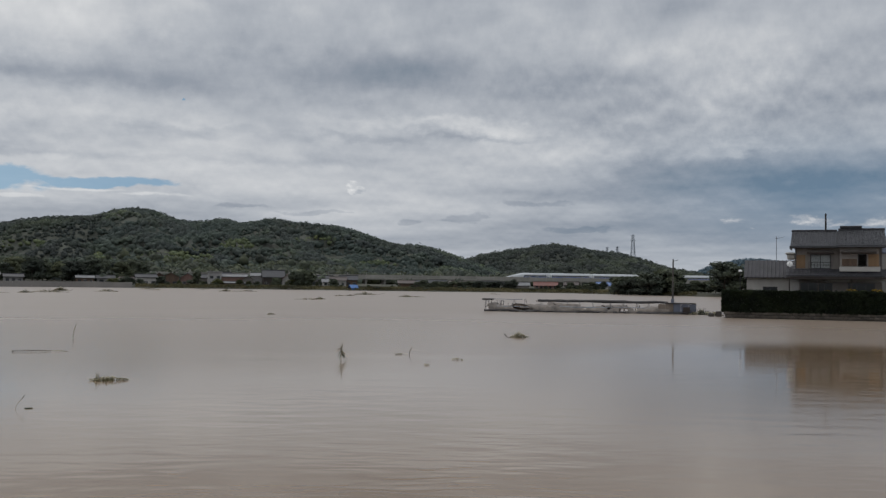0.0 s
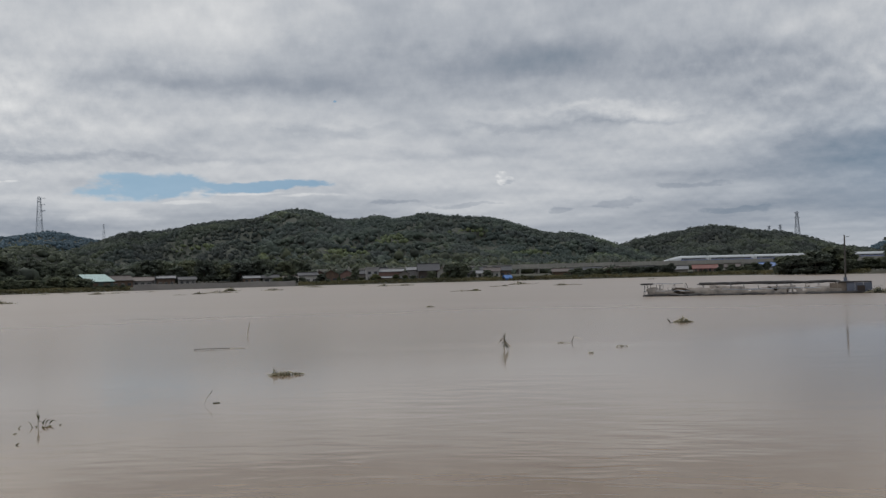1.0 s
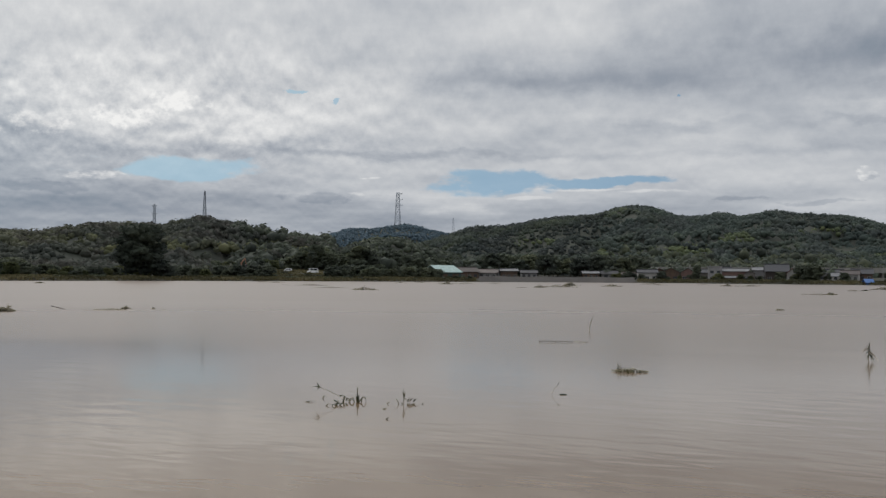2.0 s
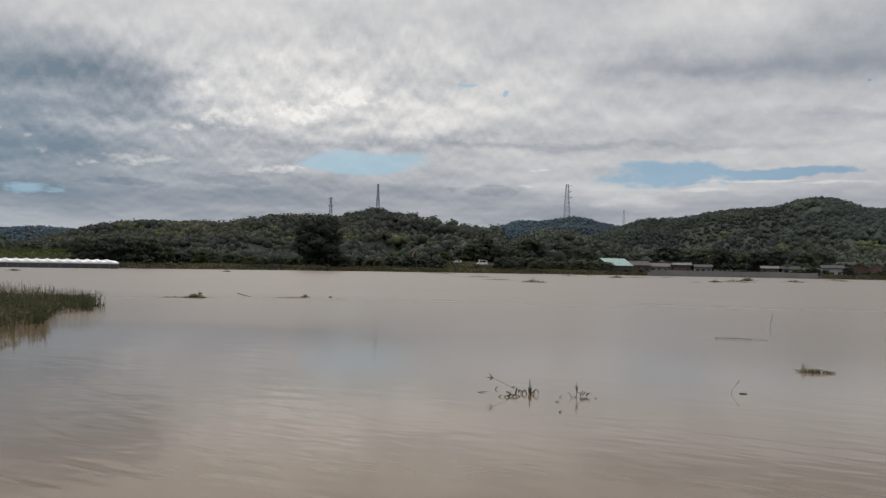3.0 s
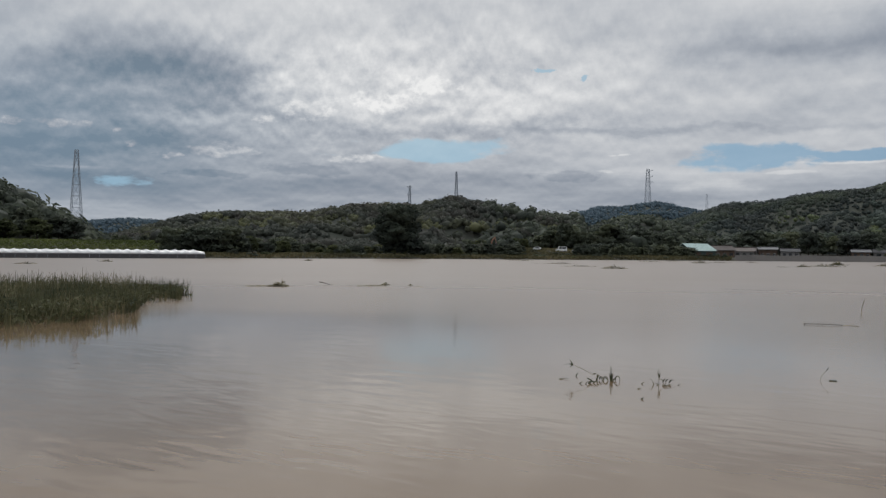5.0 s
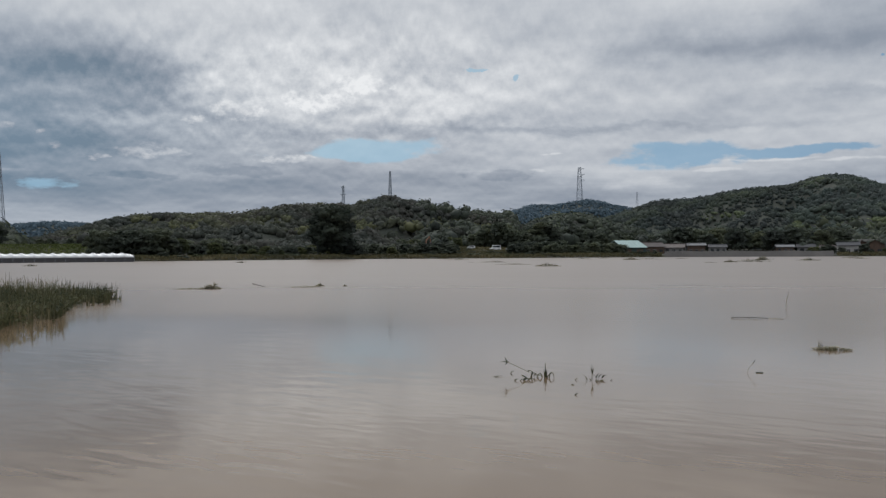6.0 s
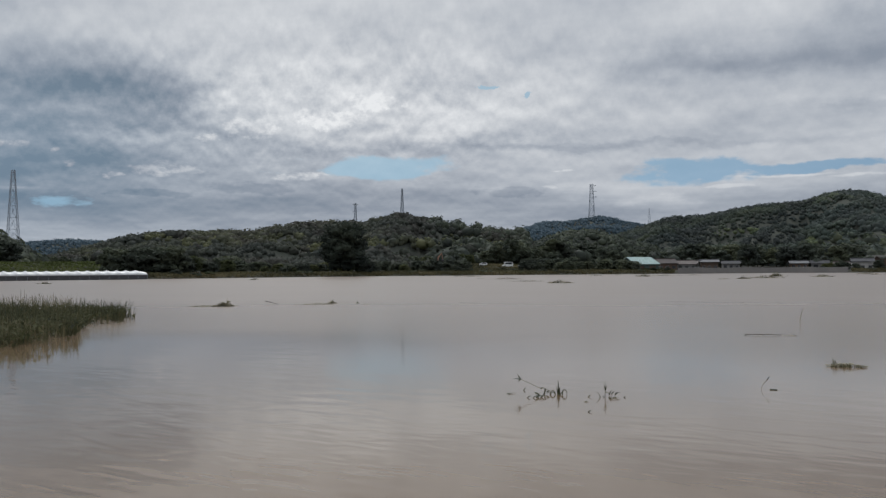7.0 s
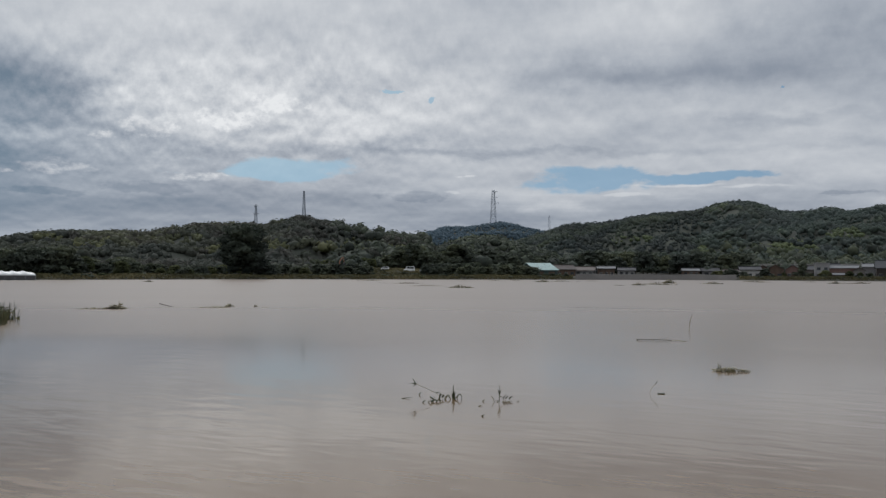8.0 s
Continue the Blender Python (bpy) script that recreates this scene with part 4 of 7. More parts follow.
window(house, -2.32, -0.55, 4.6, 5.95, 0.0, M_DARKMETAL, 1, M_CURTAIN)
part("open_window", boxes((1.75, 1.81, -0.88, -0.78, 4.8, 5.95), (2.44, 2.5, -0.88, -0.78, 4.8, 5.95), (1.81, 2.44, -0.88, -0.78, 5.88, 5.95), (1.81, 2.44, -0.88, -0.78, 4.8, 4.87)), M_DARKMETAL, house, "dark frame of an open window")
window(house, -3.2, -0.4, 1.3, 3.3, 0.0, M_DARKMETAL, 3)
window(house, 0.9, 3.2, 1.3, 3.3, 0.0, M_DARKMETAL, 2)
rail = bmesh.new()
for z in (4.62, 4.95, 5.2):
    rod(rail, (-2.45, -0.3, z), (-0.45, -0.3, z), 0.025)
for k in range(9):
    rod(rail, (-2.45 + k * 0.25, -0.3, 4.6), (-2.45 + k * 0.25, -0.3, 5.2), 0.014)
for x in (-2.45, -0.45):
    rod(rail, (x, -0.3, 4.85), (x, 0.0, 4.85), 0.02)
part("window_rail", rail, M_DARKMETAL, house, "dark metal rail before the window")
tile_roof(house, -4.05, 0.1, -0.65, 6.62, 3.5, 8.22, M_TILE)
tile_roof(house, 0.1, 4.15, -1.35, 6.62, 3.5, 8.32, M_TILE)
back_roof = bmesh.new()
gable(back_roof, -3.6, 3.7, 0.0, 7.0, 6.85, 8.15, 0.4, 0.08)
part("roof_frame", back_roof, M_TILE, house)
part("roof_ridge", boxes((-4.1, 0.0, 3.35, 3.65, 8.22, 8.46), bevel=0.05), M_TILE, house)
part("roof_ridge", boxes((0.1, 4.2, 3.32, 3.68, 8.32, 8.56), bevel=0.05), M_TILE, house)
part("roof_ridge", boxes((0.25, 2.2, 3.25, 3.7, 8.57, 8.80), bevel=0.05), M_TILE, house)
part("barge_board", boxes((-4.12, -4.04, -0.65, 3.5, 6.45, 6.7), bevel=0.01), M_DARKWOOD, house)
part("eave_soffit", boxes((-4.0, 0.1, -0.6, -0.003, 6.5, 6.6), (0.1, 4.1, -1.3, -0.92, 6.5, 6.6)), M_DARKWOOD, house)
gut = bmesh.new()
rod(gut, (-4.05, -0.72, 6.58), (0.1, -0.72, 6.58), 0.06)
rod(gut, (0.1, -1.42, 6.58), (4.15, -1.42, 6.58), 0.06)
rod(gut, (-3.58, -0.06, 4.5), (-3.58, -0.06, 6.5), 0.045)
part("gutter", gut, M_DARKMETAL, house)
tile_roof(house, -4.4, 4.5, -1.5, 3.86, 0.0, 4.5, M_TILE, "porch_roof")
part("porch_fascia", boxes((-4.35, 4.45, -1.46, -1.38, 3.62, 3.84), bevel=0.01), M_DARKWOOD, house)
part("porch_wall", boxes((-3.9, -3.3, -0.5, -0.38, 0.55, 3.6), (-1.0, 4.2, -0.02, -0.003, 3.4, 3.6)), M_WHITE, house, "white plaster band under the porch")
for x in (-4.1, -1.6, 1.2, 4.1):
    part("porch_post", boxes((x - 0.06, x + 0.06, -1.4, -1.28, 0.55, 3.62), bevel=0.01), M_DARKWOOD, house)
part("vent_pipe", rod(bmesh.new(), (-1.0, 3.2, 8.1), (-1.0, 3.2, 10.0), 0.09, 0.08, 8), M_DARKMETAL, house, "dark vent pipe through the roof")
hood_bm = boxes((-4.55, -3.66, 0.4, 2.6, 5.95, 6.15), (-4.4, -3.66, 0.6, 2.4, 5.5, 5.95), bevel=0.08)
part("side_hood", hood_bm, M_WHITE, house, "pale side window hood")
part("side_wing", boxes((3.82, 7.5, 1.2, 6.2, 0.5, 6.1)), M_WHITE, house, "white side wing")
wing = bmesh.new()
gable(wing, 3.95, 7.5, 1.2, 6.2, 6.1, 7.0, 0.12, 0.12)
part("wing_roof", wing, M_TARP, house, "blue-grey wing roof")
dish = bmesh.new()
bmesh.ops.create_cone(dish, cap_ends=False, segments=16, radius1=0.27, radius2=0.04, depth=0.10,
                      matrix=Matrix.Translation((-4.1, -0.45, 5.05)) @ Matrix.Rotation(radians(75), 4, "X"))
rod(dish, (-4.1, -0.4, 5.0), (-3.8, 0.0, 4.9), 0.025)
part("satellite_dish", dish, M_CARWHITE, house, "white satellite dish")

shed = thing("outbuilding", "white outbuilding with a dark grey ribbed metal roof", "shed", place(-19.0, 101))
sw = bmesh.new()
opening_wall(sw, -2.1, 2.2, 0.5, 3.85, 0, 0.15, ((-0.6, 0.8, 1.4, 2.9),))
box(sw, -2.1, -1.95, 0.15, 6.5, 0.5, 3.85)
box(sw, 2.05, 2.2, 0.15, 6.5, 0.5, 3.85)
box(sw, -1.95, 2.05, 6.35, 6.5, 0.5, 3.85)
part("wall", sw, M_WHITE, shed)
window(shed, -0.6, 0.8, 1.4, 2.9, 0.0, M_DARKMETAL, 1)
rb = bmesh.new()
ribbed(rb, -2.4, 2.55, -0.45, 3.75, 3.25, 5.55, 0.375, 0.06, 0.0, 0.08, 1)
part("roof", rb, M_SEAM, shed)
rb = bmesh.new()
ribbed(rb, -2.4, 2.55, 6.95, 3.75, 3.27, 5.54, 0.375, 0.06, 0.0, 0.08, 1)
part("roof", rb, M_SEAM, shed)
sg = bmesh.new()
gable_ends(sg, -2.1, 2.2, 0, 6.5, 3.85, 5.4)
part("gable", sg, M_WHITE, shed)
annex = thing("lean_to", "low grey lean-to shed beside the outbuilding", "shed", place(-18.2, 101.6))
part("wall", boxes((-0.75, 0.55, 0.2, 3.4, 0.5, 3.6)), M_WHITE, annex)
lr = ribbed(bmesh.new(), -0.9, 0.6, 0.0, 3.62, 2.9, 5.0, 0.33, 0.05, 0.0, 0.08, 1)
part("roof", lr, M_SEAM, annex)

garden_lamp = thing("garden_lamp", "slim dark post with a small white lamp head behind the hedge", "lamp", place(-17.43, 92.5, 0.5))
part("post", rod(bmesh.new(), (0, 0, 0), (0, 0, 3.7), 0.04, 0.03, 6), M_DARKMETAL, garden_lamp)
part("head", boxes((-0.16, 0.16, -0.1, 0.1, 3.7, 3.92), bevel=0.05), M_CARWHITE, garden_lamp, "small white lamp head")
mast = thing("antenna_mast", "thin grey television aerial mast on the outbuilding", "aerial", place(-19.4, 104))
part("pole", rod(bmesh.new(), (0, 0, 5.5), (0, 0, 8.15), 0.035), M_STEEL, mast)
ab = bmesh.new()
rod(ab, (-0.1, 0, 7.9), (0.75, 0, 8.05), 0.025)
for k in range(6):
    rod(ab, (-0.05 + k * 0.15, -0.3, 7.92 + k * 0.026), (-0.05 + k * 0.15, 0.3, 7.92 + k * 0.026), 0.018)
part("aerial", ab, M_STEEL, mast)

# the plot's raised edge: stone facing, hedge on top
plot_wall = tagged(new("retaining_wall"), "weathered stone retaining wall standing in the water", "wall", kind="structure")
plot_wall.matrix_world = place(-20.8, 89)
part("core", boxes((-6.55, 9.5, 0.16, 0.5, -1.3, 0.5)), M_CONCRETE, plot_wall)
part("earth", boxes((-6.5, 9.4, 0.5, 22, -1.3, 0.52)), M_EARTH, plot_wall, "garden earth behind the wall")


def hedge_volume(length, depth, z0, z1, seed):
    rng = np.random.default_rng(seed)
    n = 15000
    face = rng.choice(4, n, p=(0.62, 0.26, 0.06, 0.06))
    u, w, h = rng.uniform(0, length, n), rng.uniform(0, depth, n), rng.uniform(z0, z1, n)
    bulge = fbm(u, h * 1.3, 1.1, 6.0, 3) * 0.12
    c = np.stack([u, w, h], -1)
    nr = np.zeros((n, 3))
    for k, (ax, val, sgn) in enumerate(((1, 0.0, -1), (2, z1, 1), (0, 0.0, -1), (0, length, 1))):
        s = face == k
        c[s, ax] = val + sgn * bulge[s] + rng.normal(0, 0.045, s.sum())
        nr[s, ax] = sgn
    return leaf_quads(rng, c, nr, 0.115, 0.75)


hedge = thing("hedge", "dense dark green clipped hedge on a stone wall", "hedge", place(-20.8, 89))
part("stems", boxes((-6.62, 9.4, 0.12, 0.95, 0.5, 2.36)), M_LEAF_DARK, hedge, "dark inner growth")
hv, hf = hedge_volume(16.2, 1.05, 0.56, 2.42, 5)
hv[:, 0] -= 6.75
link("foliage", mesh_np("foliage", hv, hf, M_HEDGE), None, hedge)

GARDEN = (("garden_shrub", "dark green rounded garden shrub", M_LEAF, 21), ("garden_shrub", "yellowing ornamental garden shrub", M_AUTUMN, 22),
          ("garden_shrub", "pale green garden shrub", M_LEAF_LIGHT, 23))
shrubs = []
for nm, lb, mt, sd in GARDEN:
    ob = tree(nm, lb, "shrub", sd, 0.9, 2.2, 12, 60, 0.12, mt, 0.06, 0.12)
    shrubs.append(ob)
rngg = random.Random(4)
spots = [(-17.2, 91.5, 1.15, 0), (-17.9, 92, 1.25, 2), (-18.6, 91.3, 1.2, 0), (-18.95, 92.5, 1.2, 0), (-19.3, 92, 1.5, 2), (-19.7, 92, 1.25, 2), (-20.0, 91.5, 1.2, 0), (-18.2, 92.6, 1.2, 0), (-20.7, 91.2, 1.0, 0),
         (-21.4, 91.4, 1.05, 2), (-22.0, 91.2, 1.05, 1), (-22.7, 91.5, 1.1, 0), (-23.2, 91.3, 1.5, 1), (-23.8, 91.4, 1.1, 2), (-24.4, 91.2, 1.2, 1), (-25.1, 91.3, 1.1, 0), (-25.8, 91.5, 1.1, 2)]
for i, (a, d, s, k) in enumerate(spots):
    s = min(s, 1.15) * (0.80 if a > -20.2 else 0.92)
    m = place(a, d, 0.52, rngg.uniform(0, 360)) @ Matrix.Diagonal((s * 1.2, s * 1.2, s, 1))
    if shrubs[k].get("set"):
        copy_thing(shrubs[k], m)
    else:
        shrubs[k].matrix_world = m
        shrubs[k]["set"] = 1

# ---- the flooded greenhouse frame in the field ----
wreck = thing("flooded_greenhouse", "collapsed flooded greenhouse with torn grey film and black net", "greenhouse", place(-8.6, 97.5))


def arch(x, r=2.4, top=1.28, n=12, lean=0.0):
    return [(x + lean * math.sin(math.pi * k / n), r - r * math.cos(math.pi * k / n), -1.0 + (top + 1.0) * math.sin(math.pi * k / n) ** 0.55) for k in range(n + 1)]


rw = random.Random(9)
for k in range(15):
    x = -10.3 + k * 1.4
    sag = rw.uniform(-0.28, 0.04) if 3 < k < 13 else rw.uniform(-0.06, 0.06)
    part("hoop", pipe(bmesh.new(), arch(x, 2.4, 1.2 + sag, 12, rw.uniform(-0.3, 0.3)), 0.024, 5), M_DARKMETAL, wreck)
for y, z in ((0.35, 0.55), (4.4, 0.55)):
    part("side_rail", pipe(bmesh.new(), [(-10.4 + k * 2.6, y, z + rw.uniform(-0.06, 0.06)) for k in range(9)], 0.03, 5), M_STEEL, wreck)
def cloth(x0, x1, nx, prof, seed, holes, lump):
    """A crumpled sheet along x whose cross-section is the list prof of (y, z); torn where the noise is high."""
    n = len(prof)
    xs = np.linspace(x0, x1, nx)
    P = np.array(prof)
    X = np.repeat(xs[:, None], n, 1)
    S = np.repeat(np.arange(n)[None], nx, 0) / (n - 1.0)
    w = fbm(X, S * 2.0, 1.7, seed, 4)
    w2 = fbm(X, S * 1.5 + 9, 0.6, seed + 2, 3)
    Y = P[None, :, 0] + (w2 * 0.12 + w * 0.15) * lump
    Z = P[None, :, 1] * (1 + 0.42 * w * lump) + 0.06 * w2 * lump
    V = np.stack([X, Y, Z], -1).reshape(-1, 3)
    i, j = np.meshgrid(np.arange(nx - 1), np.arange(n - 1), indexing="ij")
    q = np.stack([i * n + j, (i + 1) * n + j, (i + 1) * n + j + 1, i * n + j + 1], -1).reshape(-1, 4)
    tear = fbm(X, S * 2.4, 1.2, seed + 5, 3)[:-1, :-1].reshape(-1)
    return V, q[tear < holes]


def sheet(name, parent, mat_, label, *args):
    v, f = cloth(*args)
    ob = link(name, mesh_np(name, v, f, mat_, True), None, parent, label)
    sol = ob.modifiers.new("thickness", "SOLIDIFY")
    sol.thickness = 0.03
    return ob


sheet("film", wreck, M_FILM, "crumpled dirty plastic film", -10.2, 8.3, 220, [(-0.1, -0.3), (0.0, 0.12), (0.05, 0.30), (0.2, 0.48), (0.5, 0.62), (1.0, 0.66), (1.6, 0.55)], 3.0, 0.34, 1.6)
sheet("film", wreck, M_FILM, "torn dirty plastic film", -10.3, 8.2, 200, [(3.2, 0.3), (3.6, 0.5), (4.0, 0.75), (4.5, 0.55), (4.9, 0.1), (5.0, -0.3)], 7.0, 0.10, 1.2)
sheet("muddy_hem", wreck, M_NET, "dark muddy lower edge", -10.4, 10.4, 160, [(-0.16, -0.4), (-0.2, 0.02), (-0.16, 0.13), (-0.04, 0.20)], 11.0, 0.9, 1.5)
sheet("shade_net", wreck, M_NET, "black net rolled along the roof rail", -5.0, 8.3, 120, [(2.1, 1.0), (2.05, 1.12), (2.2, 1.24), (2.5, 1.26), (2.8, 1.16)], 4.0, 0.75, 0.15)
part("ridge_rail", pipe(bmesh.new(), [(-5.2 + k * 1.7, 2.3, 1.16 - 0.012 * k + rw.uniform(-0.10, 0.06)) for k in range(9)], 0.045, 6), M_NET, wreck, "black ridge rail")
part("ridge_rail", pipe(bmesh.new(), [(-9.9 + k * 1.1, 2.4, 1.24 + rw.uniform(-0.05, 0.05)) for k in range(4)], 0.035, 6), M_STEEL, wreck)
for k in range(7):
    x = -10.25 + 0.32 * k * rw.uniform(0.8, 1.2)
    part("post", rod(bmesh.new(), (x, 0.1 + 0.5 * k, -1), (x + rw.uniform(-0.15, 0.15), 0.1 + 0.5 * k, rw.uniform(0.8, 1.3)), 0.03, 0.025, 6), M_DARKMETAL, wreck)
for k in range(5):
    x = 7.2 + 0.75 * k
    part("end_panel", boxes((x, x + 0.72, 0.2, 0.26, -0.6, 1.02 + rw.uniform(-0.06, 0.06)), bevel=0.01), M_TARP if k > 1 else M_FILM, wreck,
         "blue-grey end panel" if k > 1 else "dirty pale end panel")
part("end_roof", boxes((7.9, 10.9, 0.1, 3.0, 1.03, 1.12), bevel=0.02), M_NET, wreck, "dark sagging end roof")
part("end_wall", boxes((10.86, 10.92, 0.27, 2.9, -0.6, 1.0)), M_TARP, wreck)
part("door_hole", boxes((9.6, 10.3, 0.1, 0.17, -0.2, 0.72), bevel=0.01), M_DARKWOOD, wreck, "dark door")

part("end_cap", boxes((-10.75, -9.6, 0.9, 2.6, 1.14, 1.30), bevel=0.05), M_NET, wreck, "dark folded net on the end hoop")
pole = thing("utility_pole", "slender grey service pole beside the flooded greenhouse", "pole", place(-13.63, 99.5))
part("shaft", rod(bmesh.new(), (0, 0, -1.3), (0.05, 0, 5.6), 0.10, 0.065, 8), M_CONCRETE, pole)
part("bracket", rod(bmesh.new(), (0.05, 0, 5.35), (0.55, 0, 5.5), 0.03), M_STEEL, pole)
part("meter_box", boxes((-0.16, 0.16, -0.24, -0.09, 0.9, 1.5), bevel=0.02), M_TARP, pole, "grey meter box")

# ---- trees: patterns, then their copies ----
PATTERNS = {
    "broad": tree("tree", "leafy green tree on the flooded bank", "tree", 31, 3.6, 9.0, 30, 34, 0.48, M_LEAF, 0.22, 0.16),
    "olive": tree("tree", "olive-green leafy tree on the flooded bank", "tree", 32, 3.4, 8.0, 30, 34, 0.48, M_LEAF_LIGHT, 0.2, 0.14),
    "dark": tree("tree", "dense dark green tree near the water", "tree", 33, 3.4, 9.5, 30, 34, 0.48, M_LEAF_DARK, 0.22, 0.12),
    "tall": tree("tree", "tall dark broad-crowned tree at the water's edge", "tree", 34, 6.6, 19.5, 80, 60, 0.55, M_LEAF_DEEP, 0.5, 0.10),
    "shrub": tree("shrub", "low dark green waterside shrub", "shrub", 35, 2.2, 3.2, 12, 30, 0.36, M_LEAF, 0.08, 0.06),
    "pale_shrub": tree("shrub", "low pale olive waterside shrub", "shrub", 36, 2.2, 2.8, 12, 30, 0.36, M_LEAF_LIGHT, 0.08, 0.06),
}
USED = set()
rt = random.Random(77)


def plant(kind, az, d, height, wide=1.0, z=None, group="trees on the bank"):
    """A copy of a pattern, scaled to a height, standing on the ground."""
    base = {"broad": 9.0, "olive": 8.0, "dark": 9.5, "tall": 19.5, "shrub": 3.2, "pale_shrub": 2.8}[kind]
    s = height / base
    g = ground_at(az, d) - 0.15 if z is None else z
    m = place(az, d, g, rt.uniform(0, 360)) @ Matrix.Diagonal((s * wide, s * wide, s, 1))
    if kind in USED:
        ob = copy_thing(PATTERNS[kind], m)
    else:
        USED.add(kind)
        ob = PATTERNS[kind]
        ob.matrix_world = m
    return tagged(ob, group=group)


def row(az0, az1, n, d0, d1, h0, h1, kinds, wide=1.0):
    for k in range(n):
        az = az0 + (az1 - az0) * (k + rt.uniform(0.1, 0.9)) / n
        plant(rt.choice(kinds), az, rt.uniform(d0, d1), rt.uniform(h0, h1), wide * rt.uniform(0.85, 1.25))


plant("tall", 47.35, 338, 19.0, 1.32)
row(60.9, 57.2, 12, 306, 330, 7.5, 9.6, ("dark", "broad", "dark"), 1.15)
row(57.4, 53.5, 14, 310, 345, 4.0, 6.6, ("dark", "broad", "olive", "broad"), 1.3)
row(53.6, 48.6, 18, 318, 360, 2.4, 4.6, ("broad", "olive", "dark"), 1.4)
row(48.6, 43.5, 16, 345, 385, 3.0, 5.0, ("broad", "olive", "olive"), 1.35)
row(46.4, 45.6, 3, 334, 337, 4.6, 5.4, ("dark",), 1.3)
row(43.2, 39.8, 12, 346, 372, 3.4, 5.4, ("dark", "broad", "dark"), 1.3)
row(43.5, 37.0, 22, 440, 500, 4.5, 7.5, ("broad", "olive", "dark"), 1.2)
row(38.3, 33.6, 18, 425, 475, 8.0, 13.0, ("dark", "broad", "dark"), 1.1)
row(36.6, 33.0, 9, 366, 382, 3.0, 5.5, ("dark", "dark", "broad"), 1.2)
row(34.0, 27.0, 26, 440, 500, 7.5, 11.0, ("dark", "broad", "dark"), 1.2)
row(27.5, 17.4, 34, 440, 500, 8.0, 12.0, ("dark", "broad", "dark"), 1.2)
row(70.8, 65.6, 11, 400, 440, 9.0, 12.5, ("dark", "broad", "olive"), 1.2)
row(65.2, 61.4, 7, 480, 540, 3.0, 4.5, ("dark",), 1.4)
row(9.1, 7.9, 4, 412, 418, 7.2, 8.4, ("dark",), 1.1)
plant("dark", 14.55, 424, 7.2, 0.75)
row(19.2, 18.0, 4, 412, 420, 3.2, 5.0, ("dark", "olive"), 1.2)
row(-10.3, -13.8, 9, 335, 352, 7.4, 9.4, ("dark", "dark", "broad"), 1.25)
row(-13.8, -17.0, 8, 330, 350, 3.5, 6.0, ("dark", "broad"), 1.3)
plant("dark", -16.55, 324, 11.4, 1.4)
plant("dark", -17.5, 326, 8.2, 1.3)
row(-2.6, -4.3, 5, 408, 414, 3.6, 5.2, ("dark", "broad"), 1.2)
row(1.6, -2.4, 12, 405, 420, 2.8, 4.4, ("dark", "broad", "broad"), 1.3)
row(-6.9, -9.8, 8, 416, 424, 2.4, 4.2, ("dark", "broad"), 1.3)
# low growth along the water's edge
for k in range(90):
    az = 57 - k * 0.78 + rt.uniform(-0.3, 0.3)
    if 17.5 < az < 27.5 or az < -13:
        continue
    plant(rt.choice(("shrub", "pale_shrub", "shrub")), az, float(shore(az)) + rt.uniform(2, 9), rt.uniform(1.0, 2.2), rt.uniform(1.0, 1.7), group="shrubs on the water's edge")

row(36.0, 29.9, 18, 374, 390, 3.8, 6.2, ("dark", "broad", "dark"), 1.3)
row(19.6, 6.2, 16, 412, 419, 2.2, 4.4, ("dark", "broad", "olive"), 1.2)
row(29.9, 27.8, 6, 374, 384, 1.4, 2.4, ("dark", "broad"), 1.3)
row(19.8, -9.8, 44, 404, 412, 0.9, 1.9, ("dark", "broad", "shrub", "shrub"), 1.5)
row(39.6, 35.6, 26, 352, 396, 0.9, 1.8, ("pale_shrub", "shrub", "shrub"), 1.5)

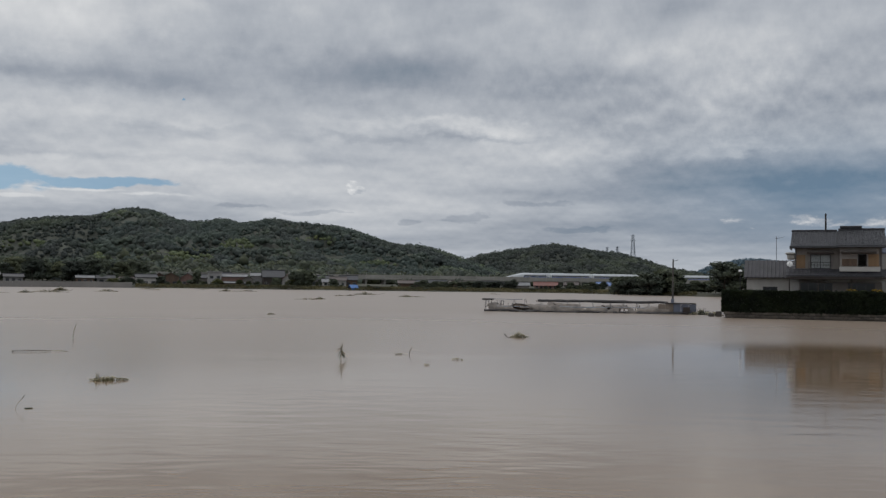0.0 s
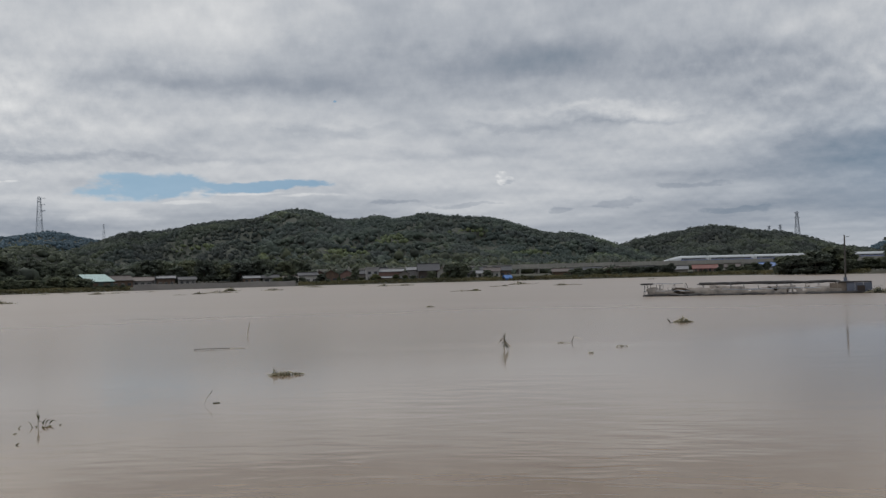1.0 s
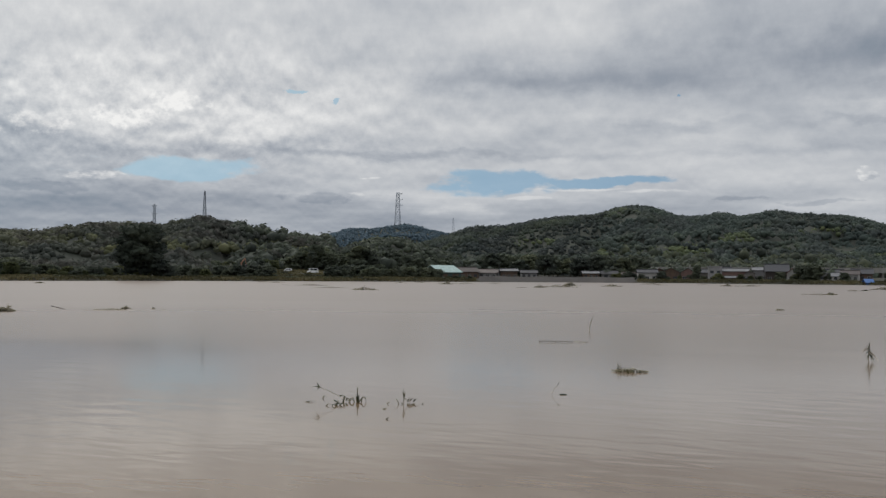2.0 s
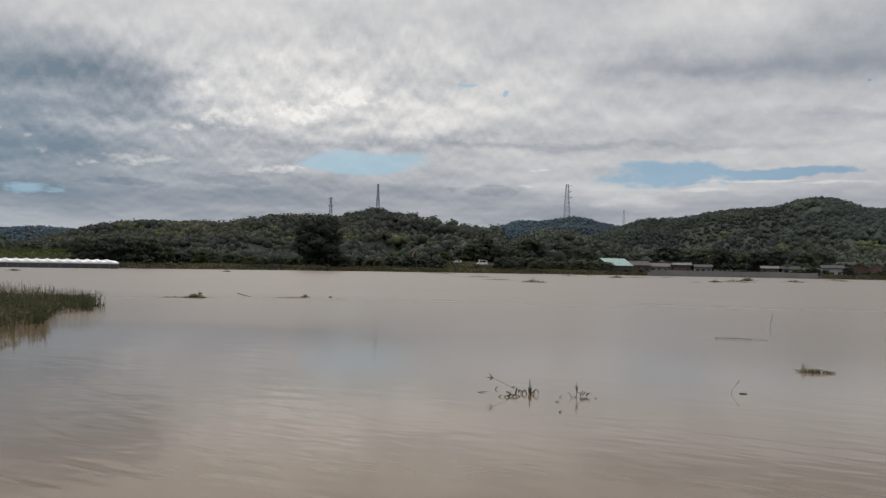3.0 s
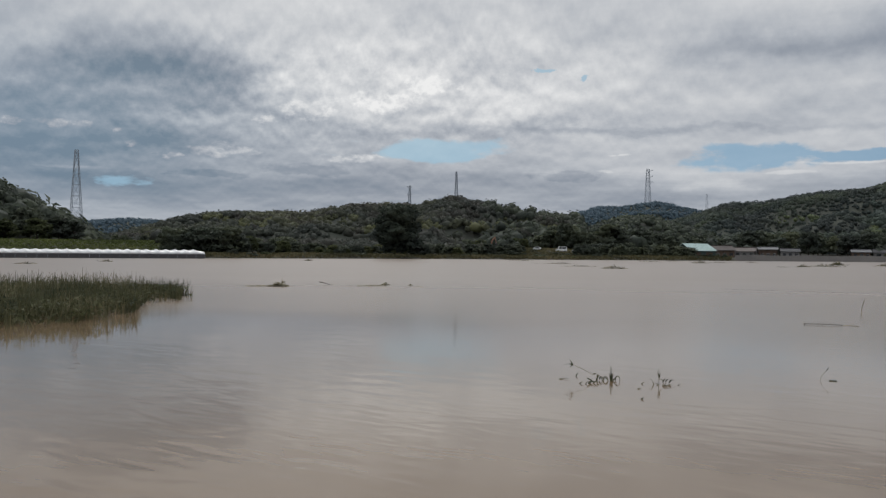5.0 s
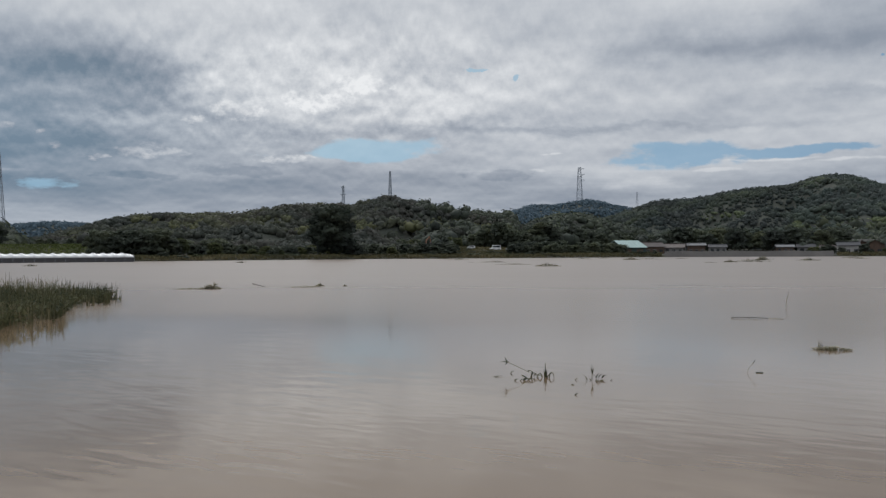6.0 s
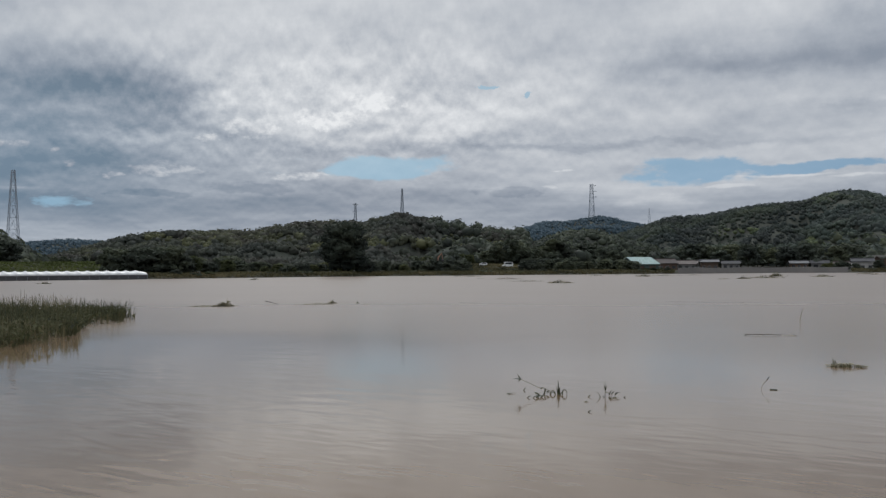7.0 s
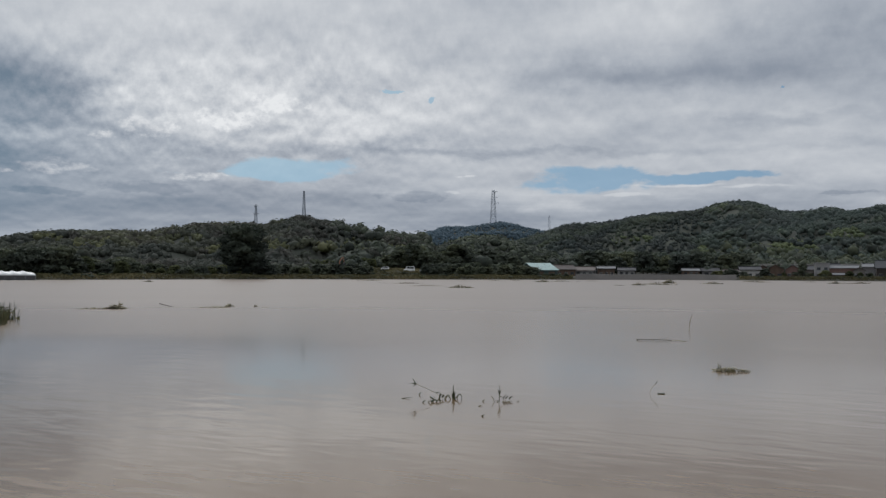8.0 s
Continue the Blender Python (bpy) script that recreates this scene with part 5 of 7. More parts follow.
# ---- the town by the viaduct ----
def town_house(az, d, w, depth, z_eave, z_ridge, wall, roof, label, turn=0.0, along="x", wins=3, floors=1):
    g = ground_at(az, d) - 0.4
    ob = thing("house", label, "house", place(az, d, 0, turn), "houses by the far shore")
    holes, n = [], wins
    for fl in range(floors):
        zz = max(g, 0.3) + 1.0 + fl * 2.6
        for k in range(n):
            c = -w / 2 + w * (k + 0.5) / n
            if zz + 1.2 < z_eave - 0.15:
                holes.append((c - w / n * 0.26, c + w / n * 0.26, zz, zz + 1.2))
    bm = bmesh.new()
    opening_wall(bm, -w / 2, w / 2, g, z_eave, 0, 0.18, holes)
    box(bm, -w / 2, -w / 2 + 0.18, 0.18, depth, g, z_eave)
    box(bm, w / 2 - 0.18, w / 2, 0.18, depth, g, z_eave)
    box(bm, -w / 2 + 0.18, w / 2 - 0.18, depth - 0.18, depth, g, z_eave)
    if z_ridge > z_eave + 0.3:
        gable_ends(bm, -w / 2, w / 2, 0, depth, z_eave, z_ridge - 0.08, 0.18, along)
    part("wall", bm, wall, ob)
    rb = bmesh.new()
    if z_ridge > z_eave + 0.3:
        gable(rb, -w / 2, w / 2, 0, depth, z_eave, z_ridge, 0.55, 0.2, along)
        if along == "x":
            box(rb, -w / 2 - 0.5, w / 2 + 0.5, depth / 2 - 0.2, depth / 2 + 0.2, z_ridge + 0.1, z_ridge + 0.38)
        else:
            box(rb, -0.2, 0.2, -0.5, depth + 0.5, z_ridge + 0.1, z_ridge + 0.38)
    else:
        box(rb, -w / 2 - 0.3, w / 2 + 0.3, -0.3, depth + 0.3, z_eave, z_eave + 0.3, bevel=0.04)
    part("roof", rb, roof, ob)
    for h in holes:
        window(ob, *h, 0.0, M_DARKMETAL if rt.random() < 0.6 else M_WHITE, 1)
    return ob


town_house(20.7, 432, 7, 5, 3.9, 4.7, M_BROWN, M_ROOF_PALE, "small brown shed with a pale metal roof", 8)
town_house(17.4, 424, 8.2, 7, 4.4, 5.6, M_WHITE, M_TILE, "white house with a grey tiled roof", 4, "x", 3)
town_house(18.5, 430, 6, 6, 3.2, 4.3, M_GREYWALL, M_TILE_BROWN, "low grey house with a brown roof", -6)
town_house(16.05, 428, 7.2, 8, 4.6, 6.6, M_BROWN, M_TILE_BROWN, "brown timber house with its gable to the water", 0, "y", 2)
town_house(15.1, 430, 6, 7, 4.6, 6.4, M_PINKWALL, M_TILE, "faded red house with a grey roof", 0, "y", 2)
town_house(13.55, 428, 5.6, 8, 7.1, 7.1, M_GREYWALL, M_GREYWALL, "tall grey flat-roofed concrete building", 3, "x", 2, 2)
town_house(12.5, 430, 12, 8, 5.2, 6.2, M_PINKWALL, M_ROOF_PALE, "faded red workshop with a pale metal roof", 2, "x", 4)
town_house(12.55, 419, 11, 4, 2.4, 2.9, M_BROWN, M_ROOF_PALE, "low open shed with a pale roof", 2, "x", 4)
town_house(11.65, 420, 4.4, 6, 4.1, 5.3, M_PLASTER, M_TILE_BROWN, "narrow beige house by the water", 0, "y", 1)
town_house(11.05, 436, 6.4, 8, 5.8, 6.9, M_GREYWALL, M_ROOF_PALE, "grey house with a pale metal roof", -3)
town_house(10.15, 426, 9.2, 9, 5.4, 8.2, M_DARKWOOD, M_TILE, "large dark timber farmhouse with a tiled roof", 3, "x", 3)
town_house(9.35, 421, 4.2, 6, 4.4, 6.3, M_WHITE, M_TILE_RED, "white house with a red gable", 0, "y", 1)
town_house(7.3, 436, 10, 8, 4.6, 6.2, M_GREYWALL, M_TILE, "grey house with a wide tiled roof", 4)
town_house(6.35, 430, 7, 7, 4.2, 5.6, M_WHITE, M_TILE_BROWN, "white house with a brown roof", -4)
town_house(5.7, 438, 8, 8, 4.6, 6.4, M_BROWN, M_TILE, "brown house with a grey tiled roof", 2)
town_house(2.2, 426, 7, 7, 3.3, 4.5, M_BROWN, M_TILE_BROWN, "brown house with a brown tiled roof", 3)
town_house(1.55, 430, 7, 7, 3.4, 4.6, M_PINKWALL, M_TILE, "faded red house with a grey roof", -5)
town_house(0.3, 440, 8, 7, 3.6, 4.9, M_BROWN, M_TILE, "brown house among trees", 5)
town_house(-1.5, 442, 8, 7, 3.4, 4.6, M_GREYWALL, M_TILE_BROWN, "grey house among trees", -5)
town_house(-4.7, 424, 7.5, 6, 3.0, 4.2, M_PLASTER, M_ROOF_PALE, "beige house with a pale roof", 5)
town_house(-6.2, 424, 10, 7, 3.1, 4.5, M_PINKWALL, M_TILE_RED, "red-roofed house with a faded red wall", 2, "x", 5)
town_house(-7.7, 432, 6, 6, 3.5, 4.7, M_PLASTER, M_TILE_BROWN, "beige house with a brown roof", -4)
town_house(-8.9, 428, 6, 7, 3.3, 4.8, M_BROWN, M_TILE, "brown house with a grey gable", 0, "y", 2)
town_house(-9.7, 430, 7, 7, 3.4, 4.8, M_WHITE, M_ROOF_BLUE, "white house with a blue roof", 3)
town_house(28.0, 408, 8.5, 8, 4.2, 5.9, M_BROWN, M_TILE_BROWN, "brown farmhouse with a rusty brown roof", 20)
town_house(26.9, 412, 8, 8, 3.8, 5.2, M_GREYWALL, M_TILE_BROWN, "grey farmhouse with a brown roof", -8)
town_house(25.6, 410, 7, 6, 4.6, 5.4, M_BROWN, M_ROOF_PALE, "brown barn with a pale sheet roof", 4)
town_house(24.4, 425, 7, 6, 3.9, 5.0, M_GREYWALL, M_TILE, "grey shed among trees", 4)

EXTRA = ((19.6, 436, 7, 3.8, 5.0, M_GREYWALL, M_TILE), (16.7, 436, 6, 4.8, 6.3, M_BROWN, M_TILE_BROWN), (14.3, 438, 7, 4.6, 6.0, M_PLASTER, M_TILE),
         (13.0, 440, 6, 5.6, 7.0, M_BROWN, M_TILE), (8.5, 440, 8, 4.8, 6.4, M_PINKWALL, M_TILE), (6.9, 424, 5, 3.4, 4.6, M_WHITE, M_ROOF_PALE),
         (-0.6, 436, 6, 3.4, 4.6, M_PINKWALL, M_TILE_BROWN), (-2.9, 438, 7, 3.4, 4.7, M_BROWN, M_TILE), (-3.9, 432, 5, 3.2, 4.3, M_GREYWALL, M_TILE),
         (-10.4, 440, 6, 3.6, 4.9, M_BROWN, M_TILE_BROWN))
for a, d, w, ze, zr, wl, rf in EXTRA:
    town_house(a, d, w, 7, ze, zr, wl, rf, "weathered two-tone house in the flooded town", rt.uniform(-8, 8), rt.choice("xxy"), 2)

# the viaduct, from beyond the town to beyond the trees
VA, VB = spot(19.5, 505), spot(-21, 600)
along = (VB - VA)
v_len = along.length
v_yaw = math.degrees(math.atan2(along.y, along.x))
viaduct = tagged(new("viaduct"), "pale concrete railway viaduct behind the town", "viaduct", kind="structure")
viaduct.matrix_world = pose(VA.x, VA.y, 0, 0, 0, v_yaw)
DECK = 6.1
bays = int(v_len / 10)
deck_me = pier_me = wall_me = post_me = None
for k in range(bays):
    if deck_me is None:
        o = part("deck", boxes((0, 9.96, -5.5, 5.5, DECK - 0.9, DECK), bevel=0.05), M_PALECON, viaduct)
        deck_me = o.data
        pr = boxes((-0.5, 0.5, -4.6, -3.5, -1.2, DECK - 1.5), (-0.5, 0.5, 3.5, 4.6, -1.2, DECK - 1.5), (-0.6, 0.6, -5.0, 5.0, DECK - 1.5, DECK - 0.9), bevel=0.05)
        o2 = part("pier", pr, M_PALECON, viaduct)
        pier_me = o2.data
        o3 = part("parapet", boxes((0, 9.9, -5.5, -5.3, DECK, DECK + 1.55), (0, 9.9, 5.3, 5.5, DECK, DECK + 1.55), bevel=0.02), M_PALECON, viaduct)
        wall_me = o3.data
    else:
        for nm, me in (("deck", deck_me), ("pier", pier_me), ("parapet", wall_me)):
            o = link(nm, me, None, viaduct)
            o.location.x = k * 10.0
    if post_me is None:
        pb = rod(bmesh.new(), (0, 5.1, DECK), (0, 5.1, DECK + 3.0), 0.16, 0.12, 6)
        rod(pb, (0, 5.1, DECK + 2.7), (0, 2.0, DECK + 3.0), 0.06)
        rod(pb, (0, -5.1, DECK), (0, -5.1, DECK + 2.5), 0.24, 0.2, 6)
        post_me = part("catenary_post", pb, M_PALECON, viaduct, "pale line-side post").data
    else:
        o = link("catenary_post", post_me, None, viaduct)
        o.location.x = k * 10.0

train = thing("train", "white high-speed train with a blue stripe on the viaduct", "train", pose(VA.x, VA.y, DECK, 0, 0, v_yaw))


def car_body(length, nose):
    """A carriage body: a rounded section drawn along x; the leading car tapers to a nose at its start."""
    bm = bmesh.new()
    prof = [(-1.65, 0.7), (-1.70, 1.6), (-1.66, 2.6), (-1.45, 3.4), (-0.9, 3.85), (0, 3.98), (0.9, 3.85), (1.45, 3.4), (1.66, 2.6), (1.70, 1.6), (1.65, 0.7)]
    cuts = (0, 1.0, 2.5, 4.5, 7.0, 9.5, length) if nose else (0, 0.3, length - 0.3, length)
    rings = []
    for x in cuts:
        f = min(1.0, 0.22 + 0.78 * (x / 9.5) ** 0.7) if nose else (0.96 if x in (0, length) else 1.0)
        rings.append([bm.verts.new((x, y * (0.5 + 0.5 * f), 0.7 + (z - 0.7) * f)) for y, z in prof])
    for a, b in zip(rings, rings[1:]):
        for i in range(len(prof)):
            j = (i + 1) % len(prof)
            bm.faces.new((a[i], a[j], b[j], b[i]))
    bm.faces.new(rings[0])
    bm.faces.new(rings[-1][::-1])
    bmesh.ops.recalc_face_normals(bm, faces=bm.faces)
    return bm


start = 208.0
for k in range(5):
    cb = part("carriage", car_body(24.6, k == 0), M_TRAIN, train, "white carriage", True)
    cb.location.x = start + k * 25.0
    x0 = 9.6 if k == 0 else 0.8
    part("stripe", boxes((x0, 24.0, -1.735, -1.70, 1.05, 1.85)), M_TRAINBLUE, cb, "blue stripe")
    wb = bmesh.new()
    for i in range(int((23.6 - x0) / 1.1)):
        box(wb, x0 + 0.12 + i * 1.1, x0 + 1.05 + i * 1.1, -1.73, -1.62, 1.95, 2.75)
    part("windows", wb, M_GLASS, cb, "dark carriage windows")
    part("underframe", boxes((1.5, 23.5, -1.5, 1.5, 0.1, 0.72)), M_DARKMETAL, cb)

# a half-sunk boat shed under a blue sheet at the waterline
blue = thing("blue_shelter", "blue tarpaulin shelter at the far waterline", "shelter", place(5.4, 390, 0, 32) @ Matrix.Diagonal((0.72, 0.72, 0.78, 1)))
tb = bmesh.new()
gable(tb, -2.6, 2.2, -1.6, 1.6, 1.5, 3.0, 0.3, 0.08)
part("sheet", tb, M_BLUE, blue)
part("frame", boxes((-2.5, -2.4, -1.5, 1.5, -1.2, 1.6), (2.0, 2.1, -1.5, 1.5, -1.2, 1.6), (-0.3, -0.2, -1.5, 1.5, -1.2, 1.6)), M_DARKWOOD, blue)
part("side_sheet", boxes((-2.45, 0.2, -1.58, -1.53, 0.1, 1.45), bevel=0.01), M_BLUE, blue)
part("crate", boxes((2.6, 3.6, -1.2, 0.2, -0.5, 0.7), (4.2, 5.4, -1.0, 0.4, -0.5, 0.9), bevel=0.03), M_WHITE, blue, "white crate")

# ---- the concrete river bank east of the barn ----
slope = tagged(new("revetment"), "grey concrete bank sloping into the water", "embankment", kind="structure")
rev_rng = random.Random(3)
for k in range(28):
    a0, a1 = 27.4 - k * 0.33, 27.4 - (k + 1) * 0.33 + 0.002
    bm = bmesh.new()
    top = 2.25 + 0.12 * math.sin(k * 0.7)
    q = []
    for a in (a0, a1):
        s = float(shore(a))
        q.append((spot(a, s - 3.0, -0.6), spot(a, s + 1.5, top), spot(a, s + 4.5, top), spot(a, s + 4.5, -0.6)))
    vs = [[bm.verts.new(p) for p in qq] for qq in q]
    for i in range(4):
        j = (i + 1) % 4
        bm.faces.new((vs[0][i], vs[1][i], vs[1][j], vs[0][j]))
    bm.faces.new(vs[0])
    bm.faces.new(vs[1][::-1])
    bmesh.ops.recalc_face_normals(bm, faces=bm.faces)
    part("slab", bm, M_CONCRETE, slope)

# tangled grass along the far water's edge
rb2 = np.random.default_rng(91)
nb = 43000
ba = rb2.uniform(-15, 61, nb)
bd = shore(ba) + rb2.uniform(-1.0, 16, nb) ** 1.0
bz = ground_height(ba, bd)
pad = np.arange(nb) < 9000
ba = np.where(pad, rb2.uniform(34, 44, nb), ba)
bd = np.where(pad, shore(ba) + rb2.uniform(0, 95, nb), bd)
bz = ground_height(ba, bd)
ok = (bz > -0.1) & ((ba < 18) | (ba > 27.6))
ba, bd, bz = ba[ok], bd[ok], bz[ok]
bc = np.stack([-np.sin(np.radians(ba)) * bd, np.cos(np.radians(ba)) * bd, bz + rb2.uniform(0.05, 0.6, len(ba))], -1)
gv, gf = leaf_quads(rb2, bc, np.tile((0.2, -0.8, 0.5), (len(ba), 1)), 0.45, 0.5, 0.5)
tagged(link("bank_grass", mesh_np("bank_grass", gv, gf, M_BANK), None), "tangled olive and straw grass along the waterside", "grass", kind="stuff")

# ---- the left bank: barn, vehicles, pylons, greenhouses ----
barn = thing("barn", "barn with a pale green metal roof at the waterside", "barn", place(29.15, 392, 0, 36))
bw = bmesh.new()
gb = ground_at(29.15, 392) - 0.6
opening_wall(bw, -5.6, 5.6, gb, 3.9, 0, 0.2, ((-4.2, -1.4, gb + 0.5, 3.2), (1.0, 4.2, gb + 0.5, 3.2)))
box(bw, -5.6, -5.4, 0.2, 12.0, gb, 3.9)
box(bw, 5.4, 5.6, 0.2, 12.0, gb, 3.9)
box(bw, -5.4, 5.4, 11.8, 12.0, gb, 3.9)
gable_ends(bw, -5.6, 5.6, 0, 12.0, 3.9, 6.5, 0.2)
part("wall", bw, M_DARKGREEN, barn)
br = ribbed(bmesh.new(), -6.1, 6.1, -0.5, 3.72, 6.0, 6.65, 0.6, 0.06, 0.0, 0.1, 1)
part("roof", br, M_ROOF_GREEN, barn)
br = ribbed(bmesh.new(), -6.1, 6.1, 12.5, 3.72, 6.02, 6.64, 0.6, 0.06, 0.0, 0.1, 1)
part("roof", br, M_ROOF_GREEN, barn)
for x0, x1 in ((-4.2, -1.4), (1.0, 4.2)):
    part("door", boxes((x0 + 0.03, x1 - 0.03, 0.06, 0.12, gb + 0.5, 3.17)), M_BROWN, barn, "brown sliding door")

service = thing("utility_pole", "thin dark pole with a lamp arm among the farm buildings", "pole", place(26.2, 404, ground_at(26.2, 404) - 0.3))
part("shaft", rod(bmesh.new(), (0, 0, 0), (0, 0, 6.6), 0.14, 0.1, 7), M_DARKMETAL, service)
part("arm", rod(bmesh.new(), (-1.4, 0, 4.3), (1.6, 0, 4.5), 0.12), M_ROOF_PALE, service, "pale cross arm")


def vehicle(name, label, az, d, turn, paint_, length, width, height, hood):
    g = ground_at(az, d)
    ob = thing(name, label, "vehicle", place(az, d, g + 0.02, turn))
    bm = bmesh.new()
    prof = [(0, 0.35), (0, 0.95), (hood, 1.1), (hood + 0.45, height), (length - 0.25, height), (length, height * 0.62), (length, 0.35)]
    f = [bm.verts.new((x - length / 2, -width / 2, z)) for x, z in prof]
    b = [bm.verts.new((x - length / 2, width / 2, z)) for x, z in prof]
    bm.faces.new(f)
    bm.faces.new(b[::-1])
    n = len(prof)
    for i in range(n):
        bm.faces.new((f[i], b[i], b[(i + 1) % n], f[(i + 1) % n]))
    bmesh.ops.recalc_face_normals(bm, faces=bm.faces)
    bmesh.ops.bevel(bm, geom=list(bm.edges), offset=0.07, segments=2, affect="EDGES")
    part("body", bm, paint_, ob)
    for x0, x1 in ((-length / 2 + hood + 0.5, 0.0), (0.12, length / 2 - 0.45)):
        part("window", boxes((x0, x1, -width / 2 - 0.01, -width / 2 + 0.02, height * 0.58, height - 0.18), bevel=0.01), M_GLASS, ob)
    part("windscreen", boxes((-length / 2 + hood + 0.12, -length / 2 + hood + 0.16, -width / 2 + 0.12, width / 2 - 0.12, 1.15, height - 0.25)), M_GLASS, ob)
    for x in (-length * 0.31, length * 0.31):
        for y in (-width / 2, width / 2):
            wb = bmesh.new()
            rod(wb, (x, y - 0.1, 0.33), (x, y + 0.1, 0.33), 0.33, 0.33, 14)
            wh = part("wheel", wb, M_RUBBER, ob)
            rb_ = bmesh.new()
            rod(rb_, (x, y - 0.115, 0.33), (x, y + 0.115, 0.33), 0.19, 0.19, 10)
            part("rim", rb_, M_STEEL, wh)
    return ob


vehicle("van", "white box van parked on the raised bank road", 37.45, 402, 12, M_CARWHITE, 4.6, 1.9, 2.3, 0.7)
vehicle("car", "grey estate car parked on the raised bank road", 36.5, 404, 8, M_CARGREY, 4.5, 1.75, 1.6, 1.0)
vehicle("car", "white small car parked on the bank road", 38.9, 408, -8, M_CARWHITE, 3.4, 1.5, 1.5, 0.5)

exc = thing("excavator", "orange excavator with its boom raised behind bushes", "excavator", place(41.45, 384, ground_at(41.45, 384) + 0.02, 18))
for y in (-1.2, 0.75):
    part("track", boxes((-1.9, 1.9, y, y + 0.5, 0.0, 0.85), bevel=0.2), M_RUBBER, exc)
part("house_body", boxes((-1.0, 2.0, -1.25, 1.25, 1.0, 2.1), bevel=0.12), M_ORANGE, exc, "orange engine body")
part("cab", boxes((-1.6, -0.1, -1.25, -0.2, 1.0, 2.85), bevel=0.1), M_ORANGE, exc)
part("cab_window", boxes((-1.3, -0.3, -1.27, -1.24, 1.7, 2.6)), M_GLASS, exc)
bb = bmesh.new()
rod(bb, (-0.9, 0.2, 1.6), (-1.3, 0.2, 4.4), 0.28, 0.26, 4)
rod(bb, (-1.3, 0.2, 4.4), (0.2, 0.2, 6.4), 0.26, 0.18, 4)
part("boom", bb, M_ORANGE, exc)
part("stick", rod(bmesh.new(), (0.2, 0.2, 6.4), (0.7, 0.2, 3.9), 0.17, 0.13, 4), M_ORANGE, exc)
bk = bmesh.new()
box(bk, 0.3, 1.1, -0.3, 0.7, 3.1, 3.9, bevel=0.15)
part("bucket", bk, M_DARKMETAL, exc)
part("cylinder", rod(bmesh.new(), (-1.5, 0.2, 2.2), (-1.0, 0.2, 4.6), 0.08), M_STEEL, exc)


def lattice(name, label, az, d, z0, z1, w0, w1, thick, arms=0, arm=0.0, side=0, waist=None):
    """A steel lattice tower: four tapering legs, cross braces, and cross arms near its head."""
    ob = thing(name, label, "pylon", place(az, d, 0, 12), "pylons")
    H = z1 - z0

    def half(t):
        if waist is None:
            return (w0 + (w1 - w0) * t) / 2
        tw, ww = waist
        return (w0 + (ww - w0) * t / tw) / 2 if t < tw else (ww + (w1 - ww) * (t - tw) / (1 - tw)) / 2
    n = 9
    cuts = [1 - (1 - k / n) ** 1.25 for k in range(n + 1)]
    corner = ((-1, -1), (1, -1), (1, 1), (-1, 1))
    for sx, sy in corner:
        h0, h1 = half(0), half(1)
        bm = rod(bmesh.new(), (sx * h0, sy * h0, z0), (sx * h1, sy * h1, z1), thick, thick, 4)
        part("leg", bm, M_STEEL, ob)
    bm = bmesh.new()
    for a, b in zip(cuts, cuts[1:]):
        ha, hb = half(a), half(b)
        for i in range(4):
            p, q = corner[i], corner[(i + 1) % 4]
            za, zb = z0 + H * a, z0 + H * b
            rod(bm, (p[0] * ha, p[1] * ha, za), (q[0] * hb, q[1] * hb, zb), thick * 0.55, None, 3)
            rod(bm, (q[0] * ha, q[1] * ha, za), (p[0] * hb, p[1] * hb, zb), thick * 0.55, None, 3)
            rod(bm, (p[0] * hb, p[1] * hb, zb), (q[0] * hb, q[1] * hb, zb), thick * 0.6, None, 3)
    tagged(part("bracing", bm, M_STEEL, ob), kind="stuff")
    for k in range(arms):
        t = 0.97 - 0.16 * k
        h = half(t)
        for s in ((1,) if side > 0 else (-1, 1)):
            bm = bmesh.new()
            for y in (-h, h):
                rod(bm, (s * h, y, z0 + H * t), (s * (h + arm), 0, z0 + H * t + 0.3), thick * 0.7, None, 4)
                rod(bm, (s * h, y, z0 + H * (t - 0.035)), (s * (h + arm), 0, z0 + H * t + 0.1), thick * 0.6, None, 4)
            part("cross_arm", bm, M_STEEL, ob)
    return ob


lattice("pylon", "tall grey steel lattice pylon behind the levee", 65.76, 522, 4.0, 53.2, 6.9, 1.5, 0.16)
lattice("pylon", "slim grey lattice mast behind the near ridge", 46.58, 815, 20, 59.2, 4.2, 0.9, 0.2, 2, 1.6)
lattice("pylon", "slim dark lattice mast on the near ridge top", 43.76, 765, 36, 67.2, 3.2, 0.9, 0.22)
lattice("pylon", "grey lattice pylon with cross arms on the blue-green hill", 32.32, 2790, 140, 245.5, 17, 7, 0.5, 3, 11.0, 1)
lattice("pylon", "thin distant lattice mast between the hills", 28.95, 2700, 110, 166, 8, 2.4, 0.16)
lattice("pylon", "grey lattice pylon with cross arms on the lower wooded hill", -11.33, 1880, 48, 106, 11, 2.6, 0.42, 2, 3.0)
lattice("pylon", "small distant lattice pylon on the wooded hill", -10.42, 1950, 55, 86, 5, 2.2, 0.36, 2, 2.4)
lattice("pylon", "small distant lattice pylon on the wooded hill", -9.82, 1960, 55, 85, 5, 2.2, 0.32, 2, 2.4)

